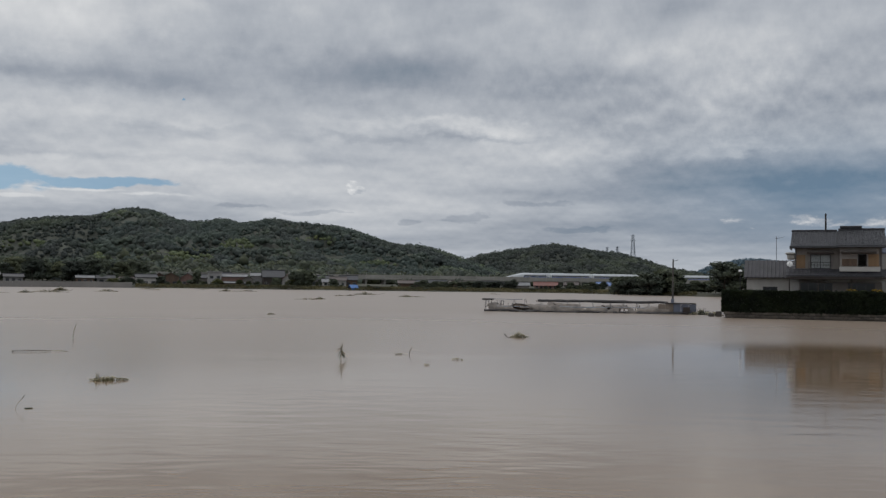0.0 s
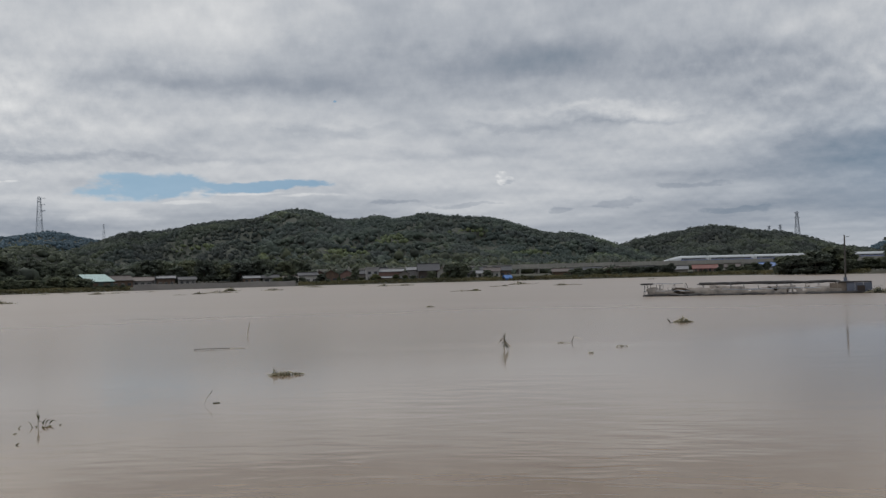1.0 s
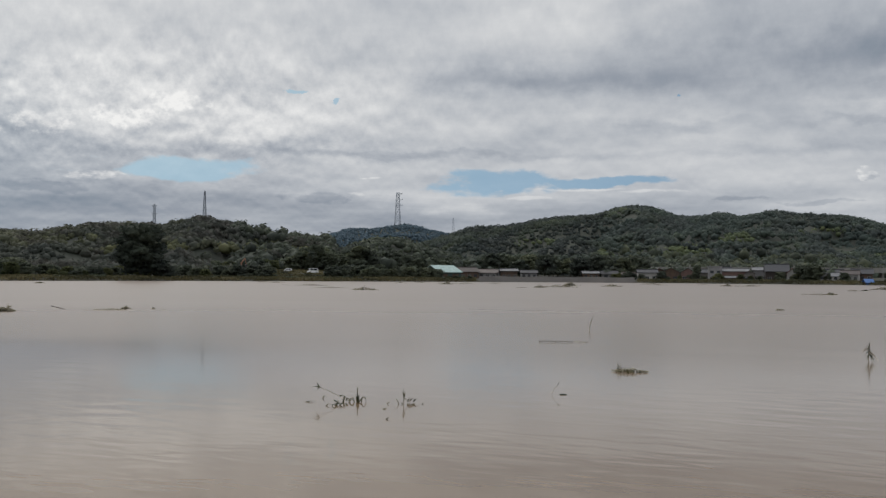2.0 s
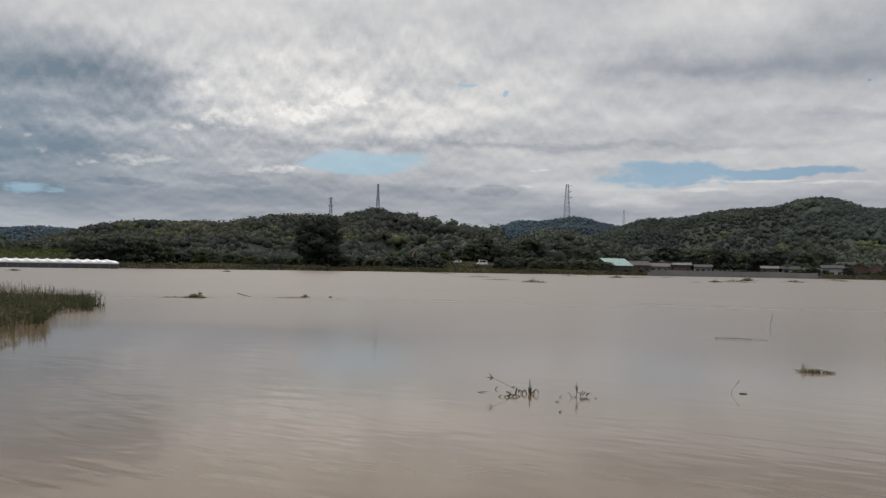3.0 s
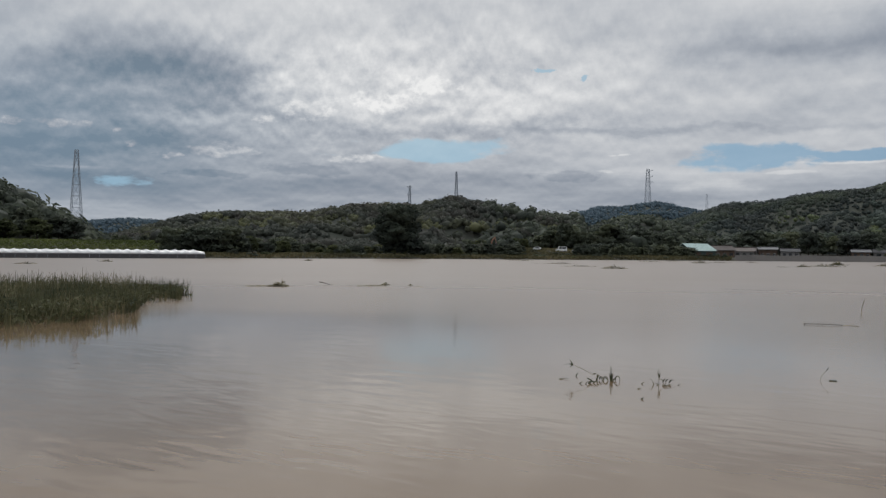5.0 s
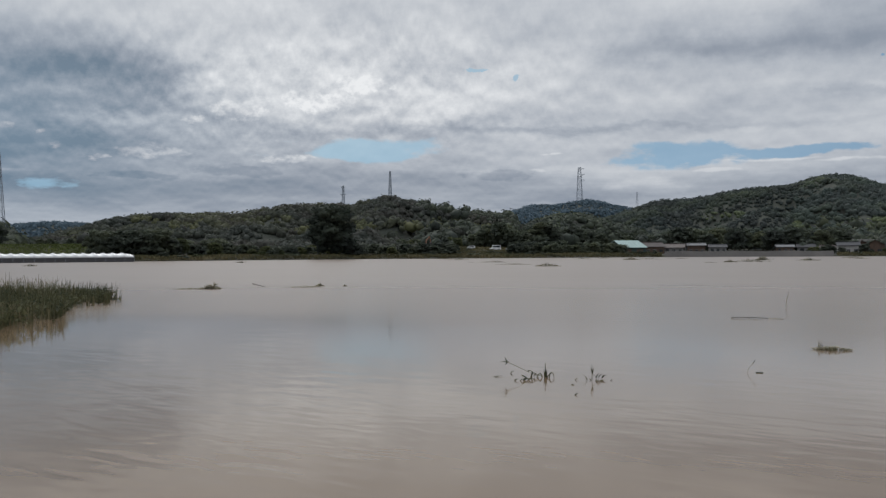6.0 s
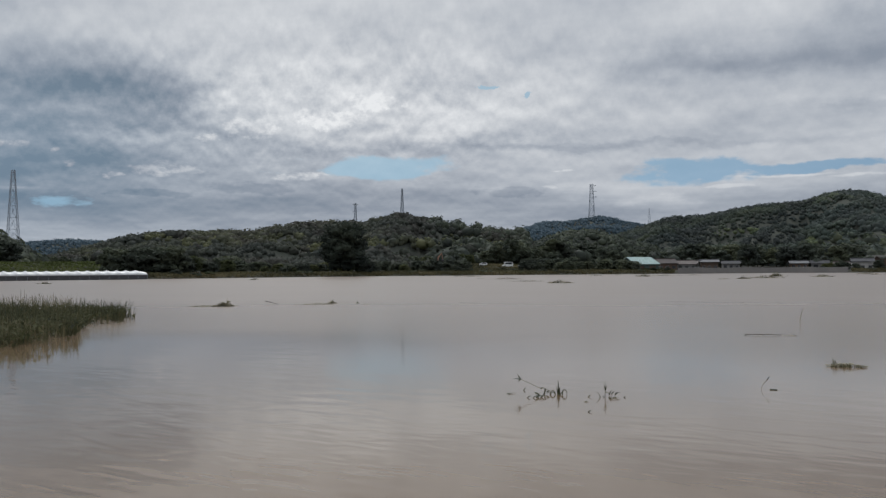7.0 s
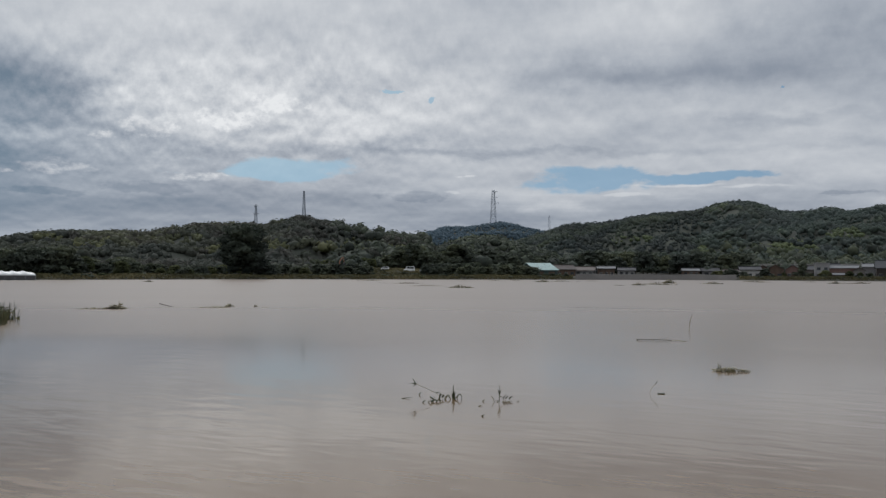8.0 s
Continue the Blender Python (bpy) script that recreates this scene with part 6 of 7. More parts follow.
# long plastic tunnels at the levee's foot, their open sides to the water
def tunnel(m, length, label):
    """A tunnel along local x, its near side at y = 0: hoops, film slack between them, a dark sheet below for the shade
    in the open side.
    """
    ob = thing("greenhouse", label, "greenhouse", m, "row of tunnel greenhouses")
    span, eave, top, pitch = 6.0, 1.25, 2.58, 2.6
    nx, na = int(length / pitch) * 8 + 1, 12
    X = np.linspace(0, length, nx)[:, None]
    A = np.linspace(0, math.pi, na + 1)[None]
    slack = 0.30 * np.abs(np.sin(math.pi * X / pitch)) ** 0.7
    tip = np.clip(np.minimum(X, length - X) / 1.4, 0, 1) ** 0.5
    Y = span / 2 - span / 2 * np.cos(A) + 0 * X
    Z = eave + (top - eave) * np.sin(A) ** 0.8 * (0.55 + 0.45 * tip) - slack * np.sin(A) ** 0.4
    v = np.stack([X + 0 * A, Y, Z], -1).reshape(-1, 3)
    i, j = np.meshgrid(np.arange(nx - 1), np.arange(na), indexing="ij")
    q = np.stack([i * (na + 1) + j, (i + 1) * (na + 1) + j, (i + 1) * (na + 1) + j + 1, i * (na + 1) + j + 1], -1).reshape(-1, 4)
    o = link("roof_film", mesh_np("roof_film", v, q, M_POLY, True), None, ob, "white plastic roof film")
    o.modifiers.new("thickness", "SOLIDIFY").thickness = 0.05
    # dark sheets stand in for the shade inside the open sides
    part("side_sheet", boxes((0.1, length - 0.1, 0.12, 0.16, -0.5, eave - 0.06)), M_TUNNEL_SHADE, ob, "dark sheet for the shade in the open side")
    part("back_sheet", boxes((0.1, length - 0.1, span - 0.16, span - 0.12, -0.5, eave - 0.06)), M_TUNNEL_SHADE, ob)
    part("end_film", boxes((-0.03, 0.03, 0.2, span - 0.2, -0.5, 1.85), bevel=0.01), M_POLY, ob, "white end film")
    part("eave_rail", rod(bmesh.new(), (0, 0.03, eave), (length, 0.03, eave), 0.035), M_STEEL, ob)
    me = None
    for k in range(int(length / pitch) + 1):
        if me is None:
            me = part("hoop_post", rod(bmesh.new(), (0.0, 0.05, -0.6), (0.0, 0.05, eave + 0.1), 0.04), M_STEEL, ob).data
        else:
            link("hoop_post", me, None, ob).location.x = k * pitch
    return ob


GH0 = spot(58.7, 277)
ghdir = (spot(77.0, 266) - GH0).normalized()
gh_yaw = math.degrees(math.atan2(-ghdir.y, -ghdir.x))
for k, (ln, gapm) in enumerate(((93.6, 0.0),)):
    p = GH0 + ghdir * ((k + 1) * ln + gapm)
    tunnel(pose(p.x, p.y, 0, 0, 0, gh_yaw), ln, "long white plastic tunnel greenhouse standing in floodwater")

# grass on the levee face
rl = np.random.default_rng(55)
nl = 36000
la, lr_ = rl.uniform(57.5, 73, nl), rl.uniform(330, 420, nl)
lz = ground_height(la, lr_)
lc = np.stack([-np.sin(np.radians(la)) * lr_, np.cos(np.radians(la)) * lr_, lz + 0.12], -1)
lv, lf = leaf_quads(rl, lc, np.tile((0, 0, 1.0), (nl, 1)), 0.42, 0.6)
tagged(link("levee_grass", mesh_np("levee_grass", lv, lf, M_GRASS), None), "short green grass on the levee slope", "grass", kind="stuff")

# ---- reeds and weeds standing in the water ----
def blades(rng, base, height, width, bend, segs=3):
    """Bent tapering blades at the given feet, as one mesh's arrays."""
    n = len(base)
    a = rng.uniform(0, math.tau, n)
    dirs = np.stack([np.cos(a), np.sin(a), np.zeros(n)], -1)
    side = np.stack([-np.sin(a + rng.normal(0, 0.6, n)), np.cos(a), np.zeros(n)], -1)
    out = []
    for k in range(segs + 1):
        t = k / segs
        c = base + dirs * (bend * height * t ** 2)[:, None] + np.array([0, 0, 1.0]) * (height * (t - 0.25 * bend * t ** 2))[:, None]
        w = (width * (1 - 0.85 * t))[:, None] * side
        out += [c - w, c + w]
    v = np.stack(out, 1).reshape(-1, 3)
    quad = np.array([[2 * k, 2 * k + 1, 2 * k + 3, 2 * k + 2] for k in range(segs)])
    f = (np.arange(n)[:, None, None] * (2 * segs + 2) + quad[None]).reshape(-1, 4)
    return v, f


def front_edge(az):
    return np.interp(az, (59.3, 59.9, 61.1, 62.5, 63.2, 64.3, 68.4, 71.2, 78), (53, 52, 48.8, 46.8, 40.0, 37.2, 34.6, 33, 30))


def reed_feet(rng, n, power=1.0):
    az = 59.0 + (78 - 59.0) * rng.uniform(0, 1, n) ** power
    f = front_edge(az) + rng.normal(0, 0.5, n)
    back = np.interp(az, (59.3, 61, 66, 78), (54, 57, 61, 64))
    d = f + (back - f) * rng.uniform(0, 1, n)
    x, y = -np.sin(np.radians(az)) * d, np.cos(np.radians(az)) * d
    keep = fbm(x, y, 2.2, 2.0, 3) > np.interp(az, (59.3, 62, 66), (0.42, -0.05, -0.32)) + 0.15 * rng.normal(0, 1, n)
    return np.stack([x, y, np.full(n, -0.25)], -1)[keep], ((d - f) / (back - f + 0.01))[keep]


rr = np.random.default_rng(88)
feet, dep = reed_feet(rr, 10500)
hgt = (0.60 + 0.45 * rr.uniform(0, 1, len(feet)) + 0.32 * fbm(feet[:, 0], feet[:, 1], 3.0, 1.0, 3)) * (0.88 + 0.40 * dep)
bv, bf = blades(rr, feet, hgt + 0.25, 0.022 + 0.012 * rr.uniform(0, 1, len(feet)), rr.uniform(0.05, 0.9, len(feet)) ** 1.5)
reeds = tagged(link("reeds", mesh_np("reeds", bv, bf, M_REED), None), "dense green and straw-coloured reeds standing in floodwater", "reeds", kind="stuff")
feet2, dep2 = reed_feet(rr, 12000, 0.8)
c2 = feet2 + np.stack([np.zeros(len(feet2)), np.zeros(len(feet2)), 0.25 + rr.uniform(0.02, 0.62, len(feet2))], -1)
wv, wf = leaf_quads(rr, c2, np.tile((0, 0, 1.0), (len(c2), 1)), 0.135, 0.8, 0.42)
tagged(link("weeds", mesh_np("weeds", wv, wf, M_WEED), None), "broad-leaved green weeds among the reeds", "weeds", kind="stuff")


# ---- drift and plants in the flood ----
def ribbon(bm, pts, w0, w1=0.004):
    """A leaf blade through the given points, with a fold down its middle."""
    pts = [Vector(p) for p in pts]
    rows_ = []
    n = len(pts)
    for i, p in enumerate(pts):
        d = (pts[min(i + 1, n - 1)] - pts[max(i - 1, 0)]).normalized()
        s = d.cross(Vector((0.3, -0.8, 0.5))).normalized()
        t = i / (n - 1)
        w = (w0 + (w1 - w0) * t) * (0.45 + 0.55 * math.sin(math.pi * min(1, 0.2 + t)))
        up = s.cross(d).normalized()
        rows_.append([bm.verts.new(p - s * w + up * w * 0.3), bm.verts.new(p), bm.verts.new(p + s * w + up * w * 0.3)])
    for a, b in zip(rows_, rows_[1:]):
        for k in range(2):
            bm.faces.new((a[k], a[k + 1], b[k + 1], b[k]))
    return bm


def blade_part(parent, pts, w, mat_=None, name="leaf"):
    return part(name, ribbon(bmesh.new(), pts, w * 0.72), mat_ or M_WEED, parent)


def curve_pts(a, b, lift, n=6):
    a, b = Vector(a), Vector(b)
    return [a.lerp(b, k / n) + Vector((0, 0, lift * math.sin(math.pi * k / n))) for k in range(n + 1)]


def curl_pts(x, y, z, rx, rz, a0=0.0, a1=300.0, n=10):
    """A leaf curled into a loop in the upright plane round (x, y, z)."""
    return [(x + rx * math.cos(radians(a0 + (a1 - a0) * k / n)), y, z + rz * math.sin(radians(a0 + (a1 - a0) * k / n))) for k in range(n + 1)]


stalk = thing("water_plant", "green leafy plant standing half submerged in floodwater", "plant", place(35.85, 19.57))
part("stem", rod(bmesh.new(), (0, 0, -0.6), (0.0, 0, 0.29), 0.013, 0.004), M_WEED, stalk)
for a, b, l, w in (((0, 0, 0.02), (-0.01, 0.01, 0.30), 0.0, 0.026), ((0.01, 0, 0.0), (0.035, 0, 0.19), 0.0, 0.03), ((-0.01, 0, 0.0), (-0.04, 0, 0.17), 0.0, 0.03), ((0, -0.02, 0.0), (0.02, -0.02, 0.14), 0.0, 0.045),
                   ((-0.30, 0, 0.0), (-0.22, 0, 0.10), 0.03, 0.020), ((-0.22, -0.02, 0.09), (-0.17, -0.02, -0.02), 0.0, 0.018), ((-0.36, 0.05, 0.11), (-0.26, 0.05, 0.09), 0.03, 0.018),
                   ((-0.27, 0, 0.12), (-0.29, 0, -0.06), 0.0, 0.022), ((-0.06, -0.05, 0.0), (-0.16, -0.05, 0.01), 0.05, 0.020), ((0.03, -0.04, 0.0), (0.11, -0.05, 0.02), 0.04, 0.02)):
    blade_part(stalk, curve_pts(a, b, l), w)
for x, y, z, rx, rz in ((0.125, 0.0, 0.02, 0.048, 0.075), (-0.11, 0.02, 0.02, 0.045, 0.055), (-0.20, 0.0, 0.03, 0.035, 0.045)):
    blade_part(stalk, curl_pts(x, y, z, rx, rz, 200, -110), 0.018, M_WEED, "curled_leaf")
bent = thing("water_plant", "bent weed with a dark leaf tip over floodwater", "plant", place(38.3, 19.62))
part("stem", pipe(bmesh.new(), [(0.80, 0.1, -0.3), (0.52, 0.08, 0.08), (0.25, 0.03, 0.22), (0.06, 0.0, 0.30)], 0.0045, 5), M_STRAW, bent)
for a, b, l, w in (((0.06, 0, 0.29), (-0.01, 0, 0.42), 0.01, 0.026), ((0.06, 0, 0.29), (-0.10, 0, 0.30), 0.02, 0.018), ((0.06, 0, 0.29), (0.0, 0, 0.24), 0.0, 0.016), ((0.05, 0, 0.29), (0.10, 0, 0.33), 0.0, 0.014),
                   ((-0.24, 0, -0.01), (0.0, 0, 0.02), 0.01, 0.016), ((0.14, 0.55, -0.02), (0.22, 0.55, 0.02), 0.05, 0.016), ((0.18, -0.6, -0.01), (0.28, -0.6, 0.02), 0.03, 0.018), ((0.30, -0.6, 0.0), (0.36, -0.62, 0.02), 0.02, 0.016),
                   ((0.34, -0.4, 0.08), (0.50, -0.45, -0.02), 0.01, 0.030), ((0.38, -0.42, -0.02), (0.44, -0.42, 0.09), 0.0, 0.028), ((0.36, -0.5, -0.01), (0.52, -0.5, 0.02), 0.03, 0.030), ((0.46, -0.5, 0.0), (0.60, -0.55, -0.02), 0.05, 0.022),
                   ((0.40, -0.55, -0.01), (0.33, -0.55, 0.05), 0.01, 0.024)):
    blade_part(bent, curve_pts(a, b, l), w, M_LEAF)
sprig = thing("water_plant", "thin upright weed sprig with floating leaves in floodwater", "plant", place(33.11, 19.2))
part("stem", rod(bmesh.new(), (0, 0, -0.6), (0.0, 0, 0.33), 0.011, 0.004), M_WEED, sprig)
for a, b, l, w in (((0, 0, 0.16), (-0.035, 0, 0.27), 0.0, 0.020), ((0, 0, 0.15), (0.035, 0, 0.25), 0.0, 0.020), ((0.0, 0, 0.14), (0.03, -0.02, 0.22), 0.0, 0.026), ((0.0, 0, 0.10), (0.10, 0, 0.04), 0.03, 0.014),
                   ((-0.08, 0, -0.06), (-0.19, 0, 0.10), 0.06, 0.013), ((-0.02, 0, 0.0), (-0.07, 0, 0.02), 0.01, 0.016), ((0.08, 0.2, 0.02), (0.15, 0.2, 0.12), 0.02, 0.018), ((0.13, 0.2, 0.03), (0.22, 0.2, 0.08), 0.03, 0.018),
                   ((0.20, 0.2, 0.02), (0.31, 0.2, 0.05), 0.04, 0.022), ((0.05, -0.1, -0.03), (0.10, -0.1, 0.07), 0.0, 0.014), ((0.09, -0.12, -0.03), (0.14, -0.12, 0.06), 0.01, 0.014), ((0.14, -0.1, -0.01), (0.27, -0.1, 0.01), 0.02, 0.018),
                   ((-0.34, 0.0, -0.01), (-0.27, 0.0, 0.03), 0.02, 0.013), ((-0.42, -0.7, -0.01), (-0.34, -0.7, 0.01), 0.01, 0.018), ((-0.36, -2.0, -0.01), (-0.29, -2.0, 0.02), 0.02, 0.020), ((0.36, 0.0, -0.01), (0.41, 0.0, 0.02), 0.01, 0.012)):
    blade_part(sprig, curve_pts(a, b, l), w)
twig = thing("twig", "thin curved twig with a dark leaf in floodwater", "twig", place(24.05, 21.0))
part("stalk", pipe(bmesh.new(), [(0.05, 0, -0.30), (-0.02, 0, 0.0), (0.01, 0, 0.10), (0.09, 0, 0.19), (0.12, 0, 0.24)], 0.0035, 5), M_STRAW, twig)
blade_part(twig, curve_pts((0.10, 0, 0.20), (0.15, 0, 0.29), 0.0), 0.014, M_LEAF_DARK)
part("floating_leaf", boxes((0.15, 0.30, -0.08, 0.03, -0.004, 0.016), bevel=0.006), M_LEAF_DARK, twig, "dark floating leaf")


def tussock(name, label, az, d, length, height, n, seed, mat_, sticks=0, lean=0.6, mat=1.0, wood=None):
    """A drift of stalks and straw: low bent blades massed along a line, with sticks through it."""
    rng = np.random.default_rng(seed)
    ob = thing(name, label, "debris", place(az, d))
    t = np.clip(rng.normal(0, 0.42, n), -1, 1)
    base = np.stack([t * length / 2, rng.normal(0, length * 0.09, n), np.full(n, -0.06)], -1)
    bump = np.exp(-(t / 0.5) ** 2)
    h = height * (0.25 + 0.75 * rng.uniform(0, 1, n)) * (0.35 + 0.65 * bump)
    v, f = blades(rng, base, h + 0.06, np.full(n, 0.012 + height * 0.03), rng.uniform(0.2, 1.0, n) * lean)
    n = max(6, int(n * mat))
    q = rng.uniform(-0.5, 0.5, (n, 2))
    mat_v = np.stack([q[:, 0] * length * 0.95, q[:, 1] * length * 0.16, 0.015 + 0.5 * height * rng.uniform(0, 1, n) * np.exp(-(q[:, 0] / 0.28) ** 2)], -1)
    lv2, lf2 = leaf_quads(rng, mat_v, np.tile((0, 0, 1.0), (n, 1)), 0.05 + height * 0.22, 0.45, 0.22)
    me = mesh_np("stalks", v, f, mat_)
    tagged(link("stalks", me, None, ob), kind="stuff")
    tagged(link("straw", mesh_np("straw", lv2, lf2, M_STRAW), None, ob, "matted wet straw"), kind="stuff")
    rs = random.Random(seed)
    for k in range(sticks):
        x = rs.uniform(-0.5, 0.5) * length
        part("stick", rod(bmesh.new(), (x, rs.uniform(-0.2, 0.2), -0.15), (x + rs.uniform(-0.5, 0.5) * length * 0.8, rs.uniform(-0.2, 0.2), rs.uniform(0.05, 0.6) * height), 0.012 + 0.012 * height, 0.006 + 0.01 * height, 5), wood or M_BARK, ob)
    return ob


tussock("grass_tuft", "drowned grass tuft matted flat on the water", 19.25, 26.3, 1.0, 0.17, 130, 41, M_REED, 1, 1.0, 0.35)
tussock("grass_tuft", "few upright grass blades beside a drowned tuft", 19.9, 26.4, 0.25, 0.30, 9, 141, M_REED, 1, 0.3, 0.1)
shoot = thing("drowned_shoot", "upright drowned shoot with pale hanging leaves", "plant", place(6.05, 32.4))
part("stem", pipe(bmesh.new(), [(0, 0, -0.6), (-0.01, 0, 0.2), (0.02, 0, 0.55)], 0.013, 5), M_STRAW, shoot)
for a, b, l, w in (((0.02, 0, 0.45), (0.03, 0, 0.66), 0.0, 0.022), ((0.0, 0, 0.40), (-0.05, 0, 0.58), 0.0, 0.022), ((0.0, 0, 0.38), (-0.20, 0, 0.30), 0.07, 0.026), ((0.0, 0, 0.34), (-0.24, 0, 0.16), 0.10, 0.026),
                   ((0.0, 0, 0.30), (-0.14, 0, 0.10), 0.06, 0.030), ((0.0, 0, 0.30), (0.12, 0, 0.12), 0.07, 0.036), ((0.0, 0, 0.26), (0.22, 0, 0.02), 0.10, 0.040), ((0.0, 0, 0.22), (0.29, 0, -0.02), 0.10, 0.032),
                   ((0.02, 0, 0.24), (0.10, -0.05, -0.03), 0.04, 0.045), ((0.02, 0, 0.20), (0.18, -0.05, -0.04), 0.05, 0.045), ((0.0, 0, 0.42), (0.05, 0, 0.24), 0.03, 0.030), ((-0.02, 0, 0.20), (-0.07, -0.03, 0.0), 0.03, 0.030)):
    blade_part(shoot, curve_pts(a, b, l), w, M_STRAW if l > 0.065 else M_WEED)
hook = thing("twig", "small hooked twig above the flood", "twig", place(1.9, 35.4))
part("stalk", pipe(bmesh.new(), [(-0.03, 0, -0.3), (-0.05, 0, 0.05), (-0.02, 0, 0.16), (0.03, 0, 0.22), (0.03, 0, 0.27)], 0.014, 5), M_BARK, hook)
blade_part(hook, curve_pts((0.03, 0, 0.22), (0.32, 0, 0.12), 0.02), 0.008, M_STRAW)
tussock("driftwood_clump", "small floating scrap of weeds", 2.5, 35.4, 0.5, 0.06, 18, 42, M_WEED)
tussock("driftwood_clump", "small floating scrap of straw", -0.95, 33.3, 0.36, 0.06, 18, 43, M_STRAW)
tussock("driftwood_clump", "tiny floating scrap of straw", 0.92, 30.8, 0.2, 0.04, 8, 44, M_STRAW)
tussock("driftwood_clump", "rounded floating clump of weeds and twigs", -4.6, 48.2, 0.95, 0.44, 60, 45, M_STRAW, 3, 0.9, 0.8)
tussock("driftwood_clump", "small floating clump of weeds", 10.24, 79.7, 0.8, 0.22, 40, 46, M_WEED, 1)
bar = thing("floating_pole", "long thin pole floating with two pegs", "pole", place(23.05, 37.4, 0, -2))
part("shaft", pipe(bmesh.new(), [(-0.85, 0, 0.04), (0.0, 0, 0.05), (0.45, 0, 0.03)], 0.012, 6), M_BARK, bar)
part("bleached_end", pipe(bmesh.new(), [(0.45, 0, 0.03), (0.7, 0.02, 0.035), (1.0, 0.05, 0.0)], 0.008, 6), M_STRAW, bar, "bleached pale end")
for x in (-0.84, -0.22):
    part("peg", rod(bmesh.new(), (x, 0, 0.06), (x - 0.02, 0, -0.12), 0.022, 0.015, 6), M_BARK, bar)
thin = thing("reed_stalk", "single thin reed stalk leaning from the water", "reed", place(21.22, 45))
part("stalk", pipe(bmesh.new(), [(-0.03, 0, -0.4), (-0.03, 0, 0.2), (0.02, 0, 0.45), (0.1, 0, 0.66)], 0.012, 5), M_STRAW, thin)
tussock("driftwood_clump", "pale heap of driftwood and straw in the flood", 54.75, 68.6, 1.5, 0.50, 40, 47, M_STRAW, 14, 1.0, 3.5, M_DRIFT)
tussock("driftwood_clump", "bleached root standing up from a drift heap", 54.5, 68.9, 0.5, 0.75, 14, 147, M_STRAW, 9, 0.7, 2.5, M_DRIFT)
tussock("driftwood_clump", "low tail of floating straw", 55.9, 68.8, 1.9, 0.14, 90, 48, M_STRAW, 2)
tussock("driftwood_clump", "raft of floating straw with dark branches", 49.2, 69.8, 2.3, 0.20, 80, 49, M_STRAW, 14, 1.0, 1.0, M_DRIFT)
tussock("driftwood_clump", "dark knot of branches in the flood", 48.35, 72.0, 0.7, 0.34, 40, 50, M_WEED, 3)
fl = thing("floating_stick", "bare stick lying on the flood", "stick", place(51.9, 71.5, 0, -5))
part("shaft", rod(bmesh.new(), (-0.52, 0, 0.26), (0.5, 0, -0.02), 0.030, 0.020, 6), M_BARK, fl)
tussock("driftwood_clump", "small scrap of weeds on the flood", 46.85, 71.4, 0.3, 0.26, 14, 51, M_WEED)
tussock("driftwood_clump", "small scrap of straw on the flood", 46.3, 69.0, 0.5, 0.08, 14, 52, M_STRAW)
# further out: rafts of drift near the far shore
DRIFT_MIDDLE = ((34.4, 160, 4.6, 0.75), (29.4, 270, 4.5, 1.0), (28.3, 285, 7.0, 0.5), (22.7, 222, 9.0, 0.8), (22.0, 258, 4.0, 1.4), (23.8, 212, 3.0, 0.7), (19.5, 248, 5.0, 0.8), (17.2, 332, 7.5, 0.7), (16.9, 300, 6.0, 0.35), (12.9, 284, 4.0, 0.9), (11.6, 292, 5.0, 0.7), (12.2, 288, 6.0, 0.3), (7.4, 159, 2.0, 0.5), (8.1, 156, 4.6, 0.32), (4.7, 238, 6.0, 0.9), (2.2, 203, 3.4, 0.6))
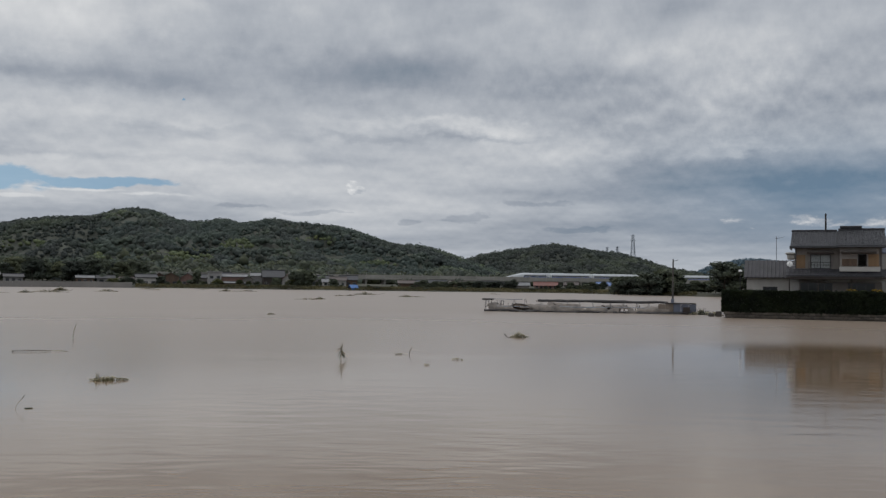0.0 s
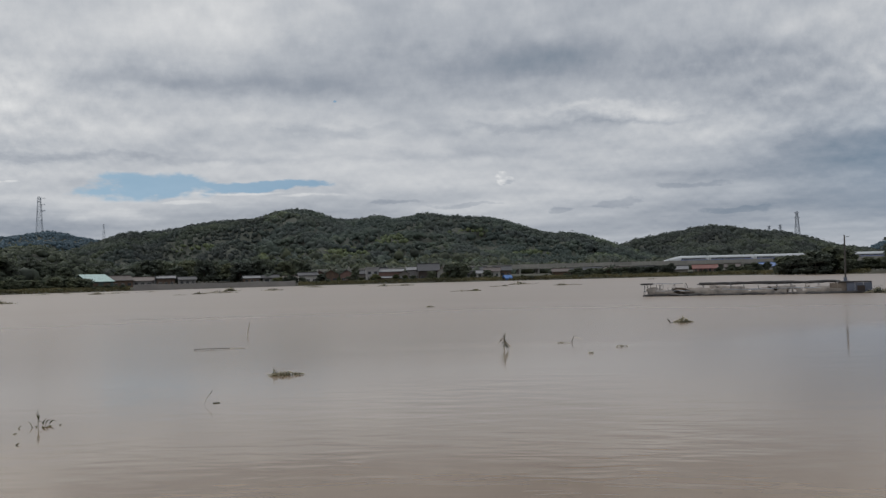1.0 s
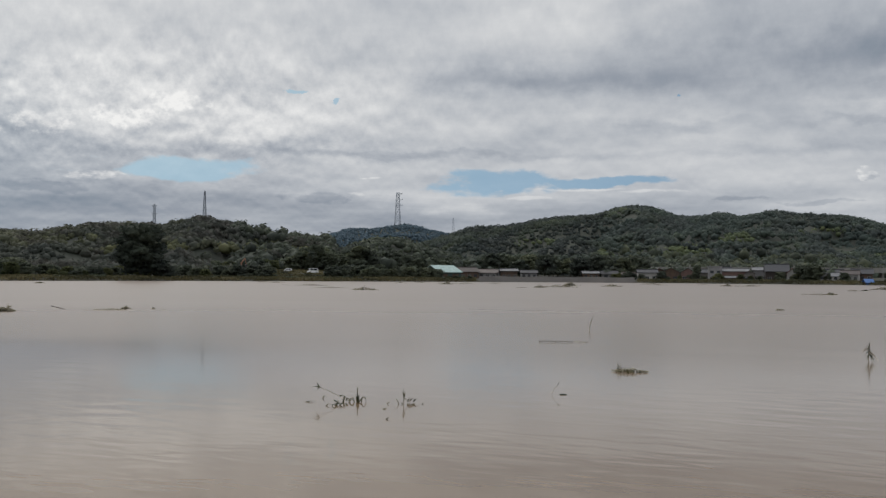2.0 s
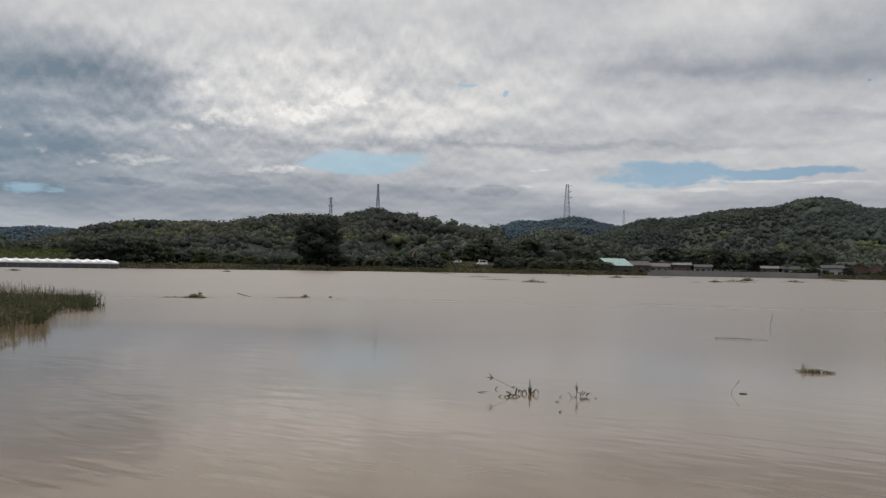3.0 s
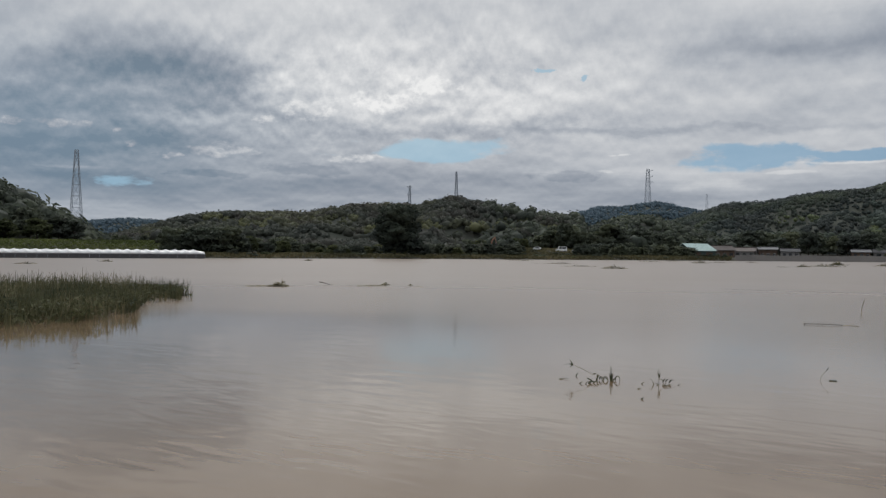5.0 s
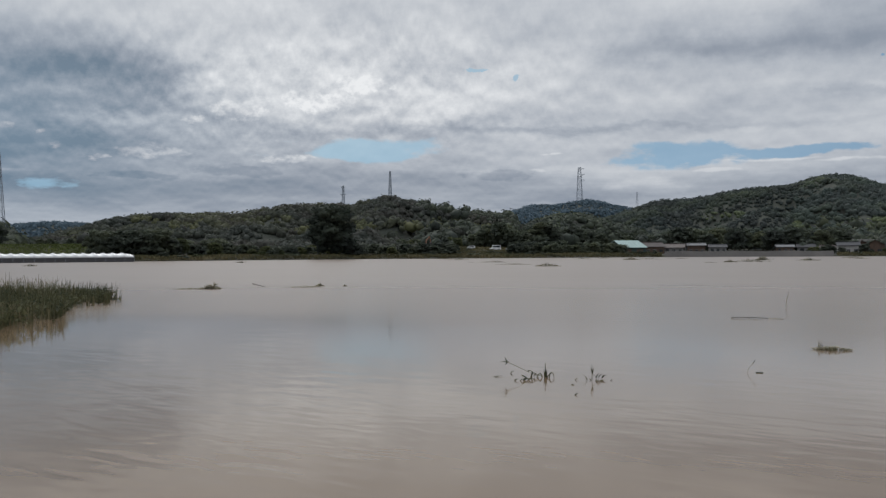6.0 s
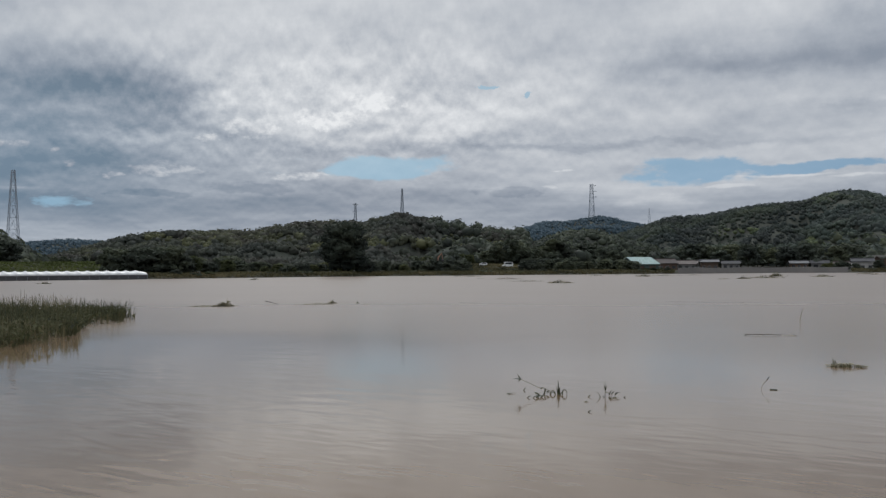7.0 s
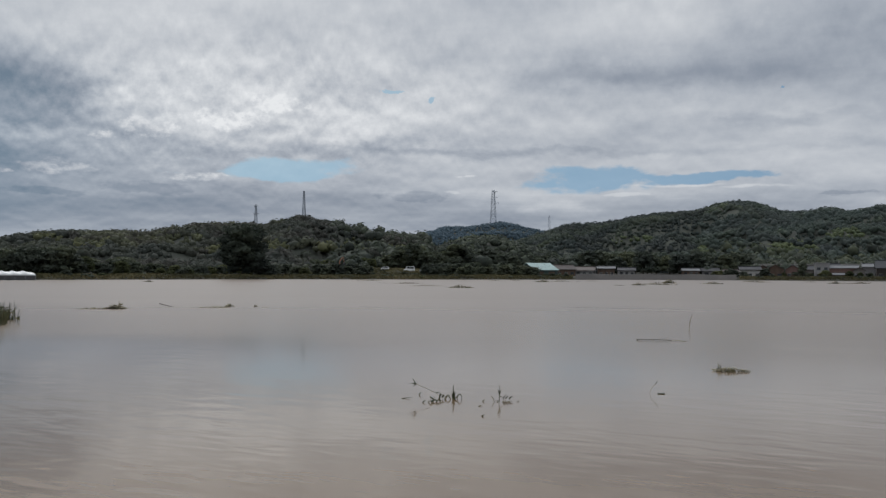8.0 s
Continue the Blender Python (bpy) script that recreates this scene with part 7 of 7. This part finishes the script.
DRIFT_ENDS = ((1.5, 205, 3.4, 0.3), (6.2, 209, 2.6, 0.3), (5.6, 212, 1.6, 0.4), (39.7, 286, 7.0, 0.45), (37.6, 218, 8.0, 0.5), (36.4, 180, 7.0, 0.35), (40.6, 318, 5.0, 0.4), (52.7, 240, 2.4, 0.55), (64.2, 202, 2.4, 0.5), (68.4, 170, 3.4, 0.45), (32.2, 300, 5.0, 0.35), (24.9, 205, 2.6, 0.2), (14.2, 330, 3.0, 0.3), (26.5, 305, 4, 0.3), (31.0, 320, 4, 0.3), (-3.1, 300, 3.4, 0.35))
for i, (a, d, ln, h) in enumerate(DRIFT_MIDDLE + DRIFT_ENDS):
    tussock("driftwood_raft", "floating raft of reeds and branches far out on the flood", a, d, ln, h * 1.25, 80, 60 + i, M_WEED, 6, 0.9)
# branches caught between the greenhouse and the plot
for i, (a, d, ln, h) in enumerate(((-15.3, 98, 2.6, 0.9), (-16.0, 96, 1.6, 0.6))):
    tussock("branch_heap", "tangle of branches caught beside the stone wall", a, d, ln, h, 90, 110 + i, M_LEAF, 8, 0.9)
ct = thing("concrete_block", "pale concrete blocks at the corner of the plot", "block", place(-16.25, 92.5))
part("block", boxes((-0.3, 0.25, 0, 0.6, -0.6, 0.5), bevel=0.04), M_CONCRETE, ct)
part("block", boxes((-0.95, -0.45, 0.1, 0.6, -0.6, 0.3), bevel=0.04), M_CONCRETE, ct)

# the stones of the retaining wall
stone_me = []
rs2 = random.Random(8)
for k in range(4):
    bm = bmesh.new()
    box(bm, -0.235, 0.235, -0.16, 0.02, -0.13, 0.13, bevel=0.035)
    for v in bm.verts:
        v.co += Vector((rs2.uniform(-1, 1), rs2.uniform(-1, 1), rs2.uniform(-1, 1))) * 0.022
    me = bpy.data.meshes.new("stone")
    bm.to_mesh(me)
    bm.free()
    me.materials.append(M_STONE)
    stone_me.append(me)
for c in range(3):
    for k in range(33):
        o = link("stone", stone_me[rs2.randrange(4)], None, plot_wall)
        o.location = (-6.45 + k * 0.485 + (0.24 if c % 2 else 0) + rs2.uniform(-0.015, 0.015), 0.14 + rs2.uniform(-0.02, 0.02), -0.09 + c * 0.268)
        o.rotation_euler = (0, rs2.uniform(-0.07, 0.07), 0)
        o.scale = (rs2.uniform(0.86, 1.05), rs2.uniform(0.8, 1.4), rs2.uniform(0.8, 1.02))
